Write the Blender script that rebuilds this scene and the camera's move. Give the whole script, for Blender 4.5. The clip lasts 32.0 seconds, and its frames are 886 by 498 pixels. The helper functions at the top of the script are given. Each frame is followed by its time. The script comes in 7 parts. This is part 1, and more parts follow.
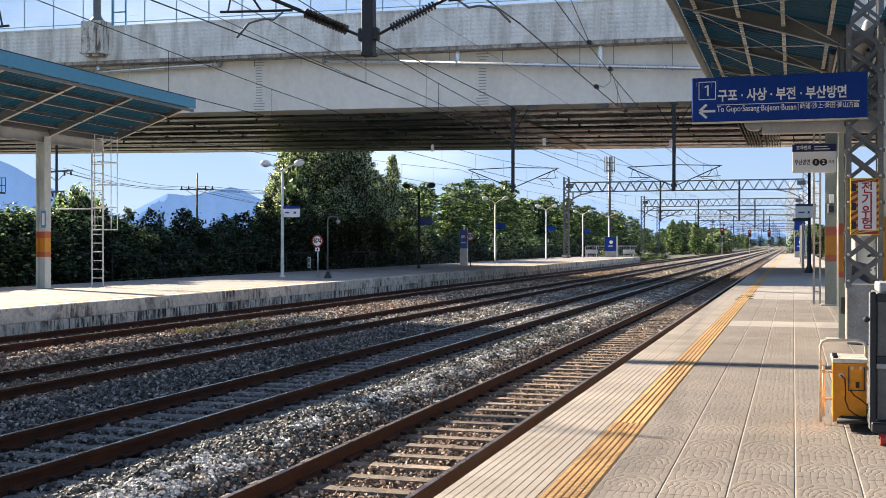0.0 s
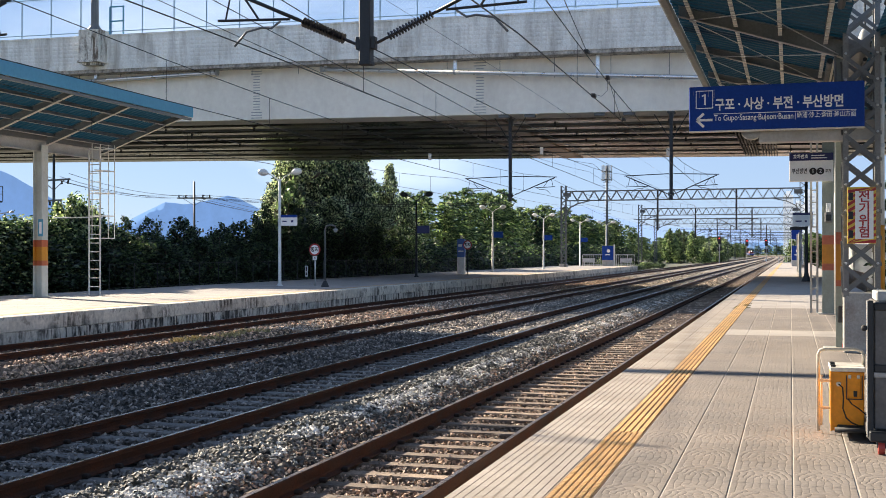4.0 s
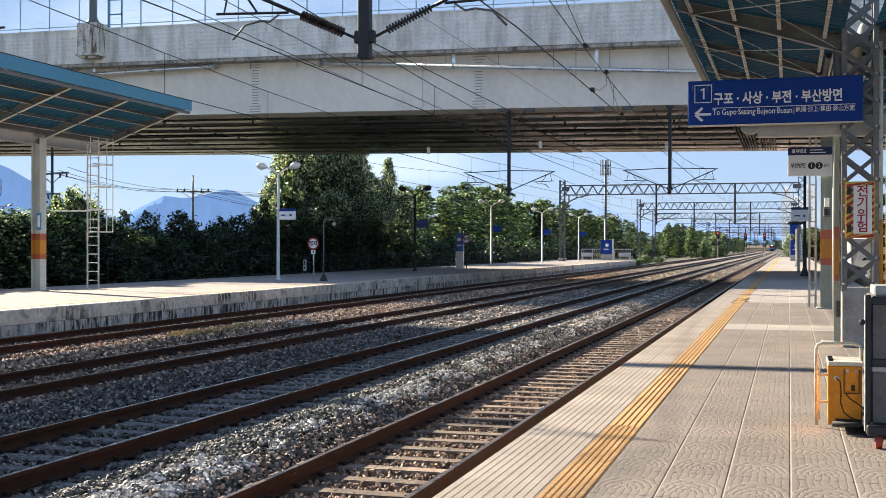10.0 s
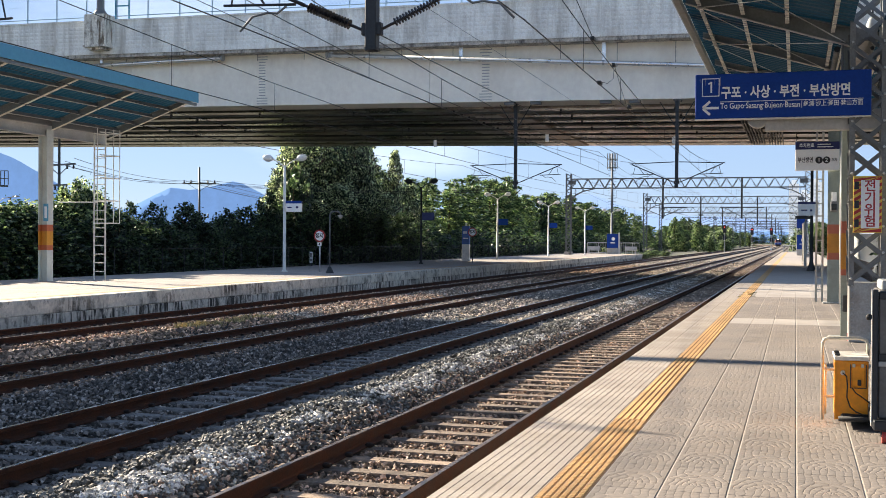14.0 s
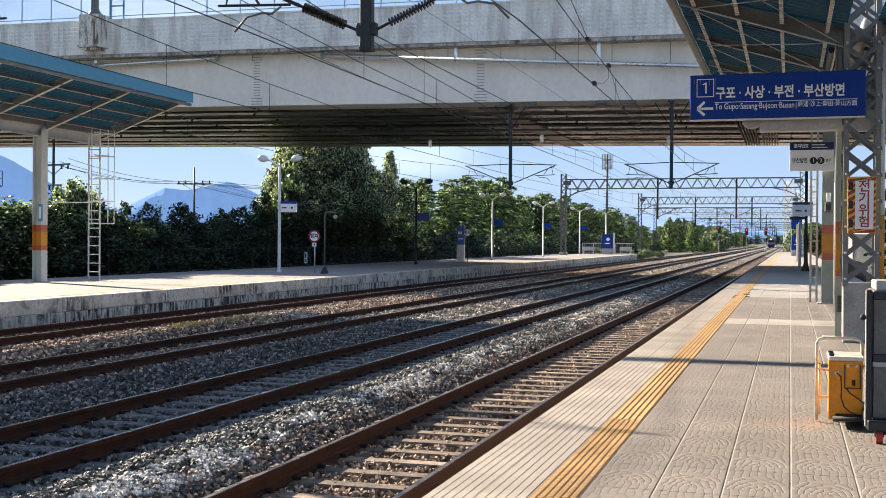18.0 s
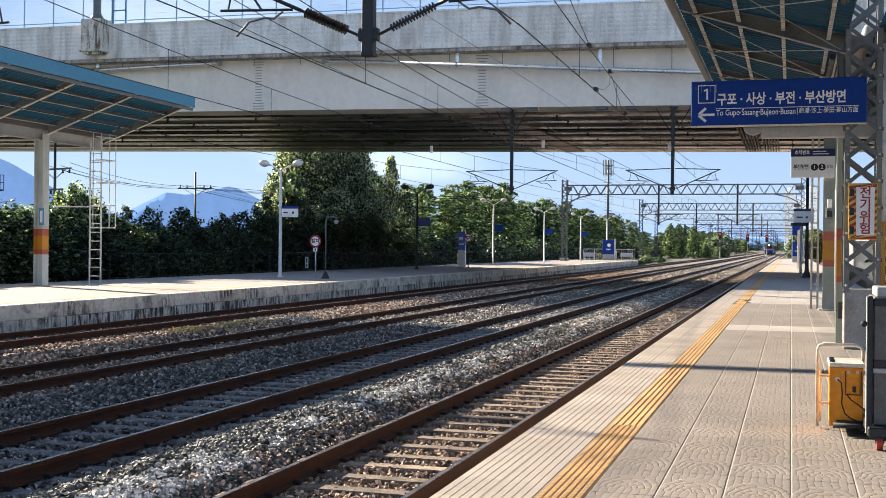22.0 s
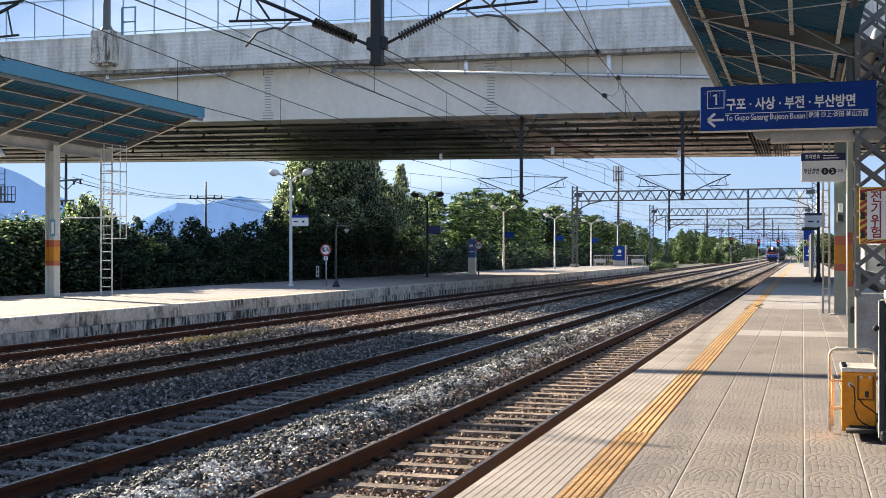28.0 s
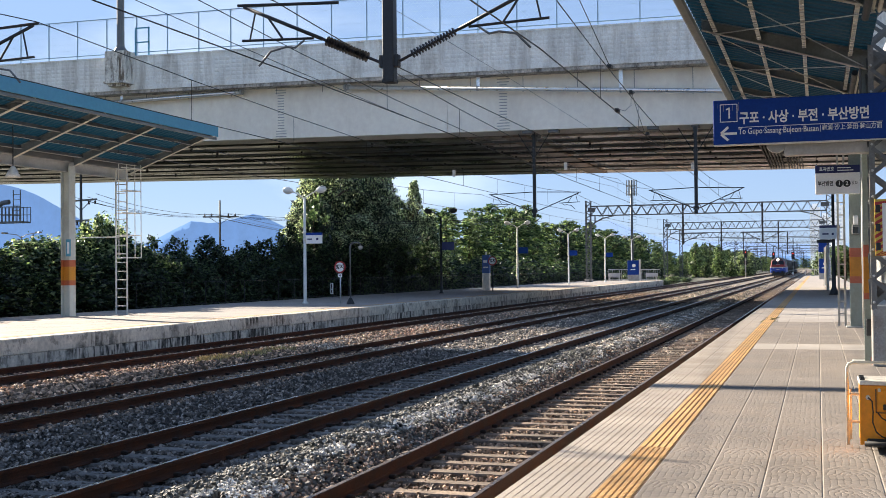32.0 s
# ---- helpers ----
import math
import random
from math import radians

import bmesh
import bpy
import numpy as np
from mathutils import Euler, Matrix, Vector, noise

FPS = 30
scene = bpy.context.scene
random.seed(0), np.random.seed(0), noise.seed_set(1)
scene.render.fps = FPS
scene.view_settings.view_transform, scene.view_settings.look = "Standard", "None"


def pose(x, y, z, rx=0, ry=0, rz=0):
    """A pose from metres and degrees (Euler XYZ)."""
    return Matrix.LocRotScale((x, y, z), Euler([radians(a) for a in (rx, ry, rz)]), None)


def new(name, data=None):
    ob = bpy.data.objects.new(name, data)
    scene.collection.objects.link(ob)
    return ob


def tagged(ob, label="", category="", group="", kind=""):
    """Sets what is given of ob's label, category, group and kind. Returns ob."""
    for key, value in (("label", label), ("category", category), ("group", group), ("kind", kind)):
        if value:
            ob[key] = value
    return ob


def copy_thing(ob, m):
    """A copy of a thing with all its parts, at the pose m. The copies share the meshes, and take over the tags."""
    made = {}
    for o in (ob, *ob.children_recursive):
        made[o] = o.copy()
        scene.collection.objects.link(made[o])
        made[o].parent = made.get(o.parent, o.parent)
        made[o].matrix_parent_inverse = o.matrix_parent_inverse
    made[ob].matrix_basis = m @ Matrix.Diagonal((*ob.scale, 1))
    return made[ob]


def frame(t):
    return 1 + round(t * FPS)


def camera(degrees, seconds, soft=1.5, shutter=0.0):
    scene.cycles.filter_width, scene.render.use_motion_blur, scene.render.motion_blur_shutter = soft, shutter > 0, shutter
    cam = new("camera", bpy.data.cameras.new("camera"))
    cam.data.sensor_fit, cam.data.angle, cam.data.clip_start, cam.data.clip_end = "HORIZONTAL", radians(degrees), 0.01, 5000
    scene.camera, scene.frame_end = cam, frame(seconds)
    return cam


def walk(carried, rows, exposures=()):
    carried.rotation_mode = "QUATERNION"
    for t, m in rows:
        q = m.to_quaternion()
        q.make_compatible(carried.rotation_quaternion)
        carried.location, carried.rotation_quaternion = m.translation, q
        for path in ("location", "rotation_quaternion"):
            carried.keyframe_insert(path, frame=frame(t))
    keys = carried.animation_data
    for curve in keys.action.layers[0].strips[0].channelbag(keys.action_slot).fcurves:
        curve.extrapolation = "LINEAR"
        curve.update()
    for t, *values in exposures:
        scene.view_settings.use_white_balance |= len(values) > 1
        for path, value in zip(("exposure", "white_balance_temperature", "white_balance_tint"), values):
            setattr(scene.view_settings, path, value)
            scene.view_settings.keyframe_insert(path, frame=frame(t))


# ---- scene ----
FOV = 41.664
cam = camera(FOV, 32.0, soft=0.6)
# seconds, place, turn about x, y, z
PATH = [
    (0.0, 0.002, 0.005, 1.600, 89.777, 0.000, 16.750),
    (0.5, 0.004, 0.000, 1.602, 89.824, 0.017, 16.765),
    (1.0, 0.004, 0.001, 1.602, 89.931, -0.015, 16.741),
    (1.5, 0.004, 0.002, 1.602, 90.074, 0.009, 16.730),
    (2.0, 0.002, 0.001, 1.602, 90.228, 0.046, 16.708),
    (2.5, 0.001, 0.006, 1.600, 90.259, 0.034, 16.718),
    (3.0, -0.001, 0.007, 1.600, 90.234, -0.020, 16.688),
    (3.5, -0.002, 0.011, 1.599, 90.195, -0.045, 16.631),
    (5.5, 0.003, -0.004, 1.601, 90.311, 0.091, 16.632),
    (6.0, 0.001, 0.005, 1.599, 90.330, 0.034, 16.650),
    (6.5, -0.001, 0.011, 1.598, 90.303, -0.000, 16.634),
    (7.0, -0.002, 0.013, 1.597, 90.209, -0.040, 16.623),
    (7.5, -0.003, 0.013, 1.597, 90.064, -0.066, 16.609),
    (8.0, -0.002, 0.012, 1.596, 90.004, -0.090, 16.609),
    (8.5, -0.001, 0.011, 1.596, 89.941, -0.015, 16.571),
    (9.0, 0.001, 0.011, 1.595, 89.954, -0.047, 16.570),
    (9.5, 0.001, 0.011, 1.595, 89.941, -0.105, 16.542),
    (10.0, 0.002, 0.011, 1.595, 89.921, -0.092, 16.551),
    (10.5, 0.003, 0.010, 1.594, 89.963, -0.112, 16.533),
    (11.0, 0.002, 0.009, 1.595, 90.010, -0.232, 16.529),
    (11.5, 0.002, 0.009, 1.594, 90.051, -0.327, 16.578),
    (12.0, 0.000, 0.010, 1.593, 90.076, -0.378, 16.614),
    (12.5, 0.001, 0.012, 1.593, 90.077, -0.392, 16.739),
    (13.0, -0.001, 0.014, 1.592, 89.971, -0.304, 16.952),
    (13.5, -0.002, 0.015, 1.592, 89.758, -0.319, 16.948),
    (14.0, -0.002, 0.015, 1.593, 89.571, -0.357, 16.852),
    (14.5, -0.005, 0.014, 1.594, 89.376, -0.287, 16.775),
    (16.5, 0.000, 0.026, 1.591, 89.437, -0.410, 16.663),
    (17.0, 0.001, 0.021, 1.592, 89.491, -0.380, 16.615),
    (17.5, -0.000, 0.018, 1.592, 89.541, -0.327, 16.611),
    (18.0, -0.001, 0.016, 1.592, 89.593, -0.368, 16.602),
    (18.5, -0.002, 0.019, 1.591, 89.683, -0.329, 16.623),
    (19.0, -0.002, 0.018, 1.590, 89.763, -0.245, 16.685),
    (19.5, -0.002, 0.018, 1.590, 89.827, -0.135, 16.699),
    (20.0, -0.003, 0.017, 1.589, 89.840, -0.140, 16.698),
    (20.5, -0.003, 0.019, 1.588, 89.877, -0.191, 16.656),
    (21.0, -0.002, 0.013, 1.589, 89.853, -0.301, 16.663),
    (21.5, -0.002, 0.012, 1.590, 89.820, -0.418, 16.659),
    (22.0, 0.000, 0.008, 1.590, 89.856, -0.552, 16.648),
    (22.5, 0.002, 0.007, 1.590, 89.908, -0.558, 16.633),
    (23.0, 0.002, 0.005, 1.589, 89.957, -0.493, 16.611),
    (23.5, 0.003, 0.008, 1.588, 89.980, -0.399, 16.623),
    (24.0, 0.001, 0.005, 1.587, 89.935, -0.432, 16.624),
    (24.5, 0.001, 0.011, 1.587, 89.886, -0.436, 16.686),
    (25.0, 0.000, 0.012, 1.588, 89.925, -0.420, 16.779),
    (25.5, 0.002, 0.015, 1.590, 89.953, -0.391, 16.883),
    (27.5, 0.011, 0.012, 1.595, 90.124, -0.301, 17.082),
    (28.0, 0.006, 0.011, 1.594, 90.227, -0.040, 17.164),
    (28.5, 0.005, 0.012, 1.594, 90.339, 0.069, 17.319),
    (29.0, 0.004, 0.010, 1.593, 90.488, 0.189, 17.515),
    (29.5, 0.003, 0.009, 1.594, 90.699, 0.240, 17.536),
    (30.0, 0.004, 0.005, 1.595, 90.854, 0.245, 17.516),
    (30.5, 0.005, 0.002, 1.596, 90.894, 0.382, 17.561),
    (31.0, 0.003, -0.004, 1.597, 90.930, 0.512, 17.631),
    (31.5, 0.003, -0.008, 1.599, 90.983, 0.517, 17.734),
    (32.0, 0.002, -0.009, 1.600, 91.017, 0.513, 17.843),
]
walk(cam, [(r[0], pose(*r[1:])) for r in PATH], [(0.0, 1.22, 7200, 11.5), (7.0, 1.17, 7200, 11.5), (13.0, 1.23, 7200, 11.5), (20.0, 1.21, 7200, 11.5), (22.0, 1.26, 7200, 11.5), (25.5, 1.24, 7200, 11.5), (29.0, 1.17, 7000, 11.5), (32.0, 1.16, 7000, 11.5)])

# ---- world, sun, exposure ----
SUN_EL, SUN_AZ = 24.3, 61.0          # the sun stands ahead, beyond the left platform
SUN_DIR = Vector((-math.sin(radians(SUN_AZ)) * math.cos(radians(SUN_EL)),
                  math.cos(radians(SUN_AZ)) * math.cos(radians(SUN_EL)), math.sin(radians(SUN_EL))))
world = bpy.data.worlds.new("world")
scene.world = world
world.use_nodes = True
wn = world.node_tree
sky = wn.nodes.new("ShaderNodeTexSky")
sky.sky_type, sky.sun_disc = "NISHITA", False
sky.sun_elevation, sky.sun_rotation = radians(SUN_EL), radians(-SUN_AZ)
sky.air_density, sky.dust_density, sky.ozone_density = 0.8, 0.05, 3.2
haze = wn.nodes.new("ShaderNodeMix")
haze.data_type = "RGBA"
coord = wn.nodes.new("ShaderNodeTexCoord")
split = wn.nodes.new("ShaderNodeSeparateXYZ")
thin = wn.nodes.new("ShaderNodeMapRange")
wn.links.new(coord.outputs["Generated"], split.inputs[0])
wn.links.new(split.outputs[2], thin.inputs[0])
for q, val in enumerate((0.15, 0.8, 0.82, 0.25)):
    thin.inputs[q + 1].default_value = val
wn.links.new(thin.outputs[0], haze.inputs[0])
haze.inputs[7].default_value = (1.6, 2.47, 4.25, 1)
wn.links.new(sky.outputs[0], haze.inputs[6])
cloud = wn.nodes.new("ShaderNodeTexNoise")
cloud.inputs["Scale"].default_value, cloud.inputs["Detail"].default_value = 3.2, 6.0
stretch = wn.nodes.new("ShaderNodeMapping")
stretch.inputs["Scale"].default_value = (1.0, 1.0, 3.4)
stretch.inputs["Location"].default_value = (0.35, 0.1, 0.2)
wn.links.new(coord.outputs["Generated"], stretch.inputs[0])
wn.links.new(stretch.outputs[0], cloud.inputs["Vector"])
wisp = wn.nodes.new("ShaderNodeMapRange")
wn.links.new(cloud.outputs[0], wisp.inputs[0])
for q, val in enumerate((0.55, 0.8, 0.0, 0.5)):
    wisp.inputs[q + 1].default_value = val
veil = wn.nodes.new("ShaderNodeMix")
veil.data_type = "RGBA"
veil.inputs[7].default_value = (6.2, 7.2, 8.4, 1)
wn.links.new(wisp.outputs[0], veil.inputs[0])
wn.links.new(haze.outputs[2], veil.inputs[6])
wn.links.new(veil.outputs[2], wn.nodes["Background"].inputs[0])
wn.nodes["Background"].inputs[1].default_value = 0.096
sun = new("sun", bpy.data.lights.new("sun", "SUN"))
sun.data.energy, sun.data.angle, sun.data.color = 6.5, radians(0.53), (1.0, 0.92, 0.79)
sun.matrix_world = Matrix.Translation((-60, 40, 60)) @ SUN_DIR.to_track_quat("Z", "Y").to_matrix().to_4x4()


# ---- materials ----
def nd(nt, kind, **vals):
    n = nt.nodes.new(kind)
    for k, v in vals.items():
        n.inputs[k.replace("_", " ")].default_value = v
    return n


def ramp(nt, fac, stops):
    r = nt.nodes.new("ShaderNodeValToRGB")
    els = r.color_ramp.elements
    while len(els) < len(stops):
        els.new(0.5)
    for e, (p, c) in zip(els, stops):
        e.position, e.color = p, (*c, 1) if len(c) == 3 else c
    nt.links.new(fac, r.inputs[0])
    return r.outputs[0]


def mixc(nt, fac, a, b, mode="MIX"):
    m = nt.nodes.new("ShaderNodeMix")
    m.data_type, m.blend_type = "RGBA", mode
    for sock, v in ((m.inputs[0], fac), (m.inputs[6], a), (m.inputs[7], b)):
        if isinstance(v, (int, float)):
            sock.default_value = v
        elif isinstance(v, tuple):
            sock.default_value = (*v, 1)
        else:
            nt.links.new(v, sock)
    return m.outputs[2]


def shade(c, k):
    return tuple(min(1, max(0, v * k)) for v in c)


def mat(name, base, rough=0.6, metal=0.0, fine=40.0, coarse=1.5, vary=0.18, bump=0.15, bump_scale=None,
        stain=None, stain_amt=0.5, stain_scale=0.7, streak=0.0, per="", per_amt=0.25, spec=0.5, dist=0.01):
    """Principled material with variation at two scales, an optional stain colour, streaks down, and variation by piece."""
    m = bpy.data.materials.new(name)
    m.use_nodes = True
    nt = m.node_tree
    bsdf = nt.nodes["Principled BSDF"]
    geo = nt.nodes.new("ShaderNodeNewGeometry")
    pos = geo.outputs["Position"]
    n1 = nd(nt, "ShaderNodeTexNoise", Scale=fine, Detail=4.0, Roughness=0.6)
    n2 = nd(nt, "ShaderNodeTexNoise", Scale=coarse, Detail=5.0, Roughness=0.55)
    for n in (n1, n2):
        nt.links.new(pos, n.inputs["Vector"])
    c = ramp(nt, n1.outputs[0], [(0.3, shade(base, 1 - vary)), (0.7, shade(base, 1 + vary))])
    c2 = ramp(nt, n2.outputs[0], [(0.32, (1 - vary,) * 3), (0.68, (1 + vary * 0.6,) * 3)])
    c = mixc(nt, 1.0, c, c2, "MULTIPLY")
    if stain:
        n3 = nd(nt, "ShaderNodeTexNoise", Scale=stain_scale, Detail=6.0, Roughness=0.7)
        if streak:
            mp = nt.nodes.new("ShaderNodeMapping")
            mp.inputs["Scale"].default_value = (1, 1, streak)
            nt.links.new(pos, mp.inputs[0])
            nt.links.new(mp.outputs[0], n3.inputs["Vector"])
        else:
            nt.links.new(pos, n3.inputs["Vector"])
        f = ramp(nt, n3.outputs[0], [(0.45, (0, 0, 0)), (0.68, (stain_amt,) * 3)])
        c = mixc(nt, f, c, stain)
    if per:
        if per == "island":
            rnd = geo.outputs["Random Per Island"]
        else:
            rnd = nt.nodes.new("ShaderNodeObjectInfo").outputs["Random"]
        if per_amt > 0.6:
            f = ramp(nt, rnd, [(0.0, (0.25,) * 3), (0.5, (0.6,) * 3), (0.8, (1.2,) * 3), (1.0, (1.5 + per_amt,) * 3)])
        else:
            f = ramp(nt, rnd, [(0.0, (1 - per_amt,) * 3), (1.0, (1 + per_amt,) * 3)])
        c = mixc(nt, 1.0, c, f, "MULTIPLY")
    nt.links.new(c, bsdf.inputs["Base Color"])
    rr = ramp(nt, n2.outputs[0], [(0.3, (max(0.03, rough - 0.1),) * 3), (0.7, (min(1, rough + 0.1),) * 3)])
    nt.links.new(rr, bsdf.inputs["Roughness"])
    bsdf.inputs["Metallic"].default_value = metal
    bsdf.inputs["Specular IOR Level"].default_value = spec
    if bump:
        b = nd(nt, "ShaderNodeBump", Strength=bump, Distance=dist)
        src = n1
        if bump_scale:
            src = nd(nt, "ShaderNodeTexNoise", Scale=bump_scale, Detail=5.0)
            nt.links.new(pos, src.inputs["Vector"])
        nt.links.new(src.outputs[0], b.inputs["Height"])
        nt.links.new(b.outputs[0], bsdf.inputs["Normal"])
    return m


def glow(name, col, strength, base=(0.02, 0.02, 0.02)):
    m = bpy.data.materials.new(name)
    m.use_nodes = True
    b = m.node_tree.nodes["Principled BSDF"]
    b.inputs["Base Color"].default_value = (*base, 1)
    b.inputs["Emission Color"].default_value = (*col, 1)
    b.inputs["Emission Strength"].default_value = strength
    return m


def weep_mat(name, base, dark, patch, runs):
    """Old concrete: black runs down the face, in patches along the wall, and chipped pale spots."""
    m = mat(name, base, rough=0.9, fine=10, coarse=0.9, vary=0.2, bump=0.8, dist=0.03)
    nt = m.node_tree
    pos = nt.nodes.new("ShaderNodeNewGeometry").outputs["Position"]

    def cloud(scale, squash, stops):
        mp = nt.nodes.new("ShaderNodeMapping")
        mp.inputs["Scale"].default_value = (1, 1, squash)
        nt.links.new(pos, mp.inputs[0])
        n = nd(nt, "ShaderNodeTexNoise", Scale=scale, Detail=6.0, Roughness=0.65)
        nt.links.new(mp.outputs[0], n.inputs["Vector"])
        return ramp(nt, n.outputs[0], stops)
    where = cloud(0.55, 1.6, [(patch, (0, 0, 0)), (patch + 0.16, (1, 1, 1))])
    run = cloud(runs, 0.14, [(0.46, (0, 0, 0)), (0.56, (1, 1, 1))])
    spot = cloud(3.4, 0.9, [(0.54, (0, 0, 0)), (0.6, (1, 1, 1))])
    bs = nt.nodes["Principled BSDF"]
    old = bs.inputs["Base Color"].links[0].from_socket
    c = mixc(nt, mixc(nt, 1.0, where, run, "MULTIPLY"), old, dark)
    c = mixc(nt, mixc(nt, 1.0, spot, (0.55, 0.55, 0.55), "MULTIPLY"), c, shade(dark, 2.2))
    nt.links.new(c, bs.inputs["Base Color"])
    return m


def sheet_mat(name, col, through_col, amt):
    """Thin coloured plastic sheet: part of the light goes through it."""
    m = mat(name, col, rough=0.7, fine=6, coarse=0.6, vary=0.12, bump=0)
    nt = m.node_tree
    t = nt.nodes.new("ShaderNodeBsdfTranslucent")
    t.inputs[0].default_value = (*through_col, 1)
    mx = nt.nodes.new("ShaderNodeMixShader")
    mx.inputs[0].default_value = amt
    nt.links.new(nt.nodes["Principled BSDF"].outputs[0], mx.inputs[1])
    nt.links.new(t.outputs[0], mx.inputs[2])
    nt.links.new(mx.outputs[0], nt.nodes["Material Output"].inputs[0])
    return m


def leaf_mat(name, dark, light):
    m = bpy.data.materials.new(name)
    m.use_nodes = True
    nt = m.node_tree
    b = nt.nodes["Principled BSDF"]
    geo = nt.nodes.new("ShaderNodeNewGeometry")
    n = nd(nt, "ShaderNodeTexNoise", Scale=0.5, Detail=3.0)
    nt.links.new(geo.outputs["Position"], n.inputs["Vector"])
    # Some leaves much paler at random, standing in for sun glints.
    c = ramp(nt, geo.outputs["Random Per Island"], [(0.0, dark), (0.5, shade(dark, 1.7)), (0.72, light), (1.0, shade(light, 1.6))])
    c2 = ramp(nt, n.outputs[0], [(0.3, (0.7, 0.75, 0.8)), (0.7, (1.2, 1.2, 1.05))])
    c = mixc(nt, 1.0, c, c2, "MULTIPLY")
    nt.links.new(c, b.inputs["Base Color"])
    b.inputs["Roughness"].default_value = 0.4
    t = nt.nodes.new("ShaderNodeBsdfTranslucent")
    nt.links.new(mixc(nt, 1.0, c, (1.55, 1.55, 1.1), "MULTIPLY"), t.inputs[0])
    mx = nt.nodes.new("ShaderNodeMixShader")
    mx.inputs[0].default_value = 0.5
    nt.links.new(b.outputs[0], mx.inputs[1])
    nt.links.new(t.outputs[0], mx.inputs[2])
    nt.links.new(mx.outputs[0], nt.nodes["Material Output"].inputs[0])
    return m


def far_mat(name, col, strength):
    """Distance: haze put into the colour, with a faint emission for air light."""
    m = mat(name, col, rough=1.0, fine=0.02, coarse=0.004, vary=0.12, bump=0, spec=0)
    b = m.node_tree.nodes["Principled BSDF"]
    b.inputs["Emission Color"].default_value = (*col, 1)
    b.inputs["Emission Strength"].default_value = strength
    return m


def fan_mat(name, base):
    """Grey concrete paver pressed with nested arcs."""
    m = mat(name, base, rough=0.8, fine=60, coarse=0.9, vary=0.12, bump=0, stain=(0.3, 0.24, 0.19), stain_amt=0.35,
            stain_scale=0.5, per="object", per_amt=0.07)
    nt = m.node_tree
    geo = nt.nodes.new("ShaderNodeNewGeometry")
    sep = nt.nodes.new("ShaderNodeSeparateXYZ")
    nt.links.new(geo.outputs["Position"], sep.inputs[0])

    def op(kind, a, b=None):
        n = nt.nodes.new("ShaderNodeMath")
        n.operation = kind
        for i, v in enumerate((a, b)):
            if v is None:
                continue
            if isinstance(v, (int, float)):
                n.inputs[i].default_value = v
            else:
                nt.links.new(v, n.inputs[i])
        return n.outputs[0]

    x, y = sep.outputs[0], sep.outputs[1]
    u = op("SUBTRACT", op("MODULO", op("ADD", x, 100 * TILE - 0.015), TILE), TILE / 2)
    v = op("SUBTRACT", op("MODULO", op("ADD", y, 100.8 - 7.44), TILE * 2), TILE)
    wob = nd(nt, "ShaderNodeTexNoise", Scale=7.0, Detail=3.0)
    nt.links.new(geo.outputs["Position"], wob.inputs["Vector"])
    shift = op("MULTIPLY", op("SUBTRACT", wob.outputs[0], 0.5), 0.055)
    u, v = op("ADD", u, shift), op("SUBTRACT", v, shift)
    rise = op("ADD", v, 0.12)
    vs = op("MULTIPLY", rise, 0.46)
    r = op("SQRT", op("ADD", op("MULTIPLY", u, u), op("MULTIPLY", vs, vs)))
    ring = op("POWER", op("ABSOLUTE", op("SINE", op("MULTIPLY", r, math.pi / 0.043))), 0.26)
    row = op("FLOOR", op("MULTIPLY", r, 1 / 0.043))
    cut = op("POWER", op("ABSOLUTE", op("SINE", op("ADD", op("MULTIPLY", op("ARCTAN2", rise, u), 7.0), op("MULTIPLY", row, 1.57)))), 0.22)
    col = op("FLOOR", op("MULTIPLY", u, 1 / 0.0525))
    line = op("POWER", op("ABSOLUTE", op("SINE", op("MULTIPLY", u, math.pi / 0.0525))), 0.14)
    cross = op("POWER", op("ABSOLUTE", op("SINE", op("ADD", op("MULTIPLY", v, math.pi / 0.075), op("MULTIPLY", col, 1.57)))), 0.16)
    inside = op("MULTIPLY", op("LESS_THAN", r, 0.216), op("GREATER_THAN", rise, 0.0))
    outside = op("SUBTRACT", 1.0, inside)
    h = op("ADD", op("MULTIPLY", op("MULTIPLY", ring, op("MAXIMUM", cut, 0.5)), inside),
           op("MULTIPLY", op("MULTIPLY", line, op("MAXIMUM", cross, 0.6)), outside))
    b = nd(nt, "ShaderNodeBump", Strength=1.0, Distance=0.0065)
    nt.links.new(h, b.inputs["Height"])
    bs = nt.nodes["Principled BSDF"]
    nt.links.new(b.outputs[0], bs.inputs["Normal"])
    old = bs.inputs["Base Color"].links[0].from_socket
    # Groove lines pale, with dark edges painted in for their fine shadow.
    f = ramp(nt, h, [(0.36, (1.75, 1.7, 1.65)), (0.56, (0.66, 0.62, 0.58)), (0.72, (0.95, 0.95, 0.95)), (1.0, (1.04, 1.04, 1.04))])
    worn = nd(nt, "ShaderNodeTexNoise", Scale=2.3, Detail=3.0)
    nt.links.new(geo.outputs["Position"], worn.inputs["Vector"])
    f = mixc(nt, ramp(nt, worn.outputs[0], [(0.35, (0.4,) * 3), (0.6, (1, 1, 1))]), (1.0, 1.0, 1.0), f)
    nt.links.new(mixc(nt, 1.0, old, f, "MULTIPLY"), bs.inputs["Base Color"])
    return m


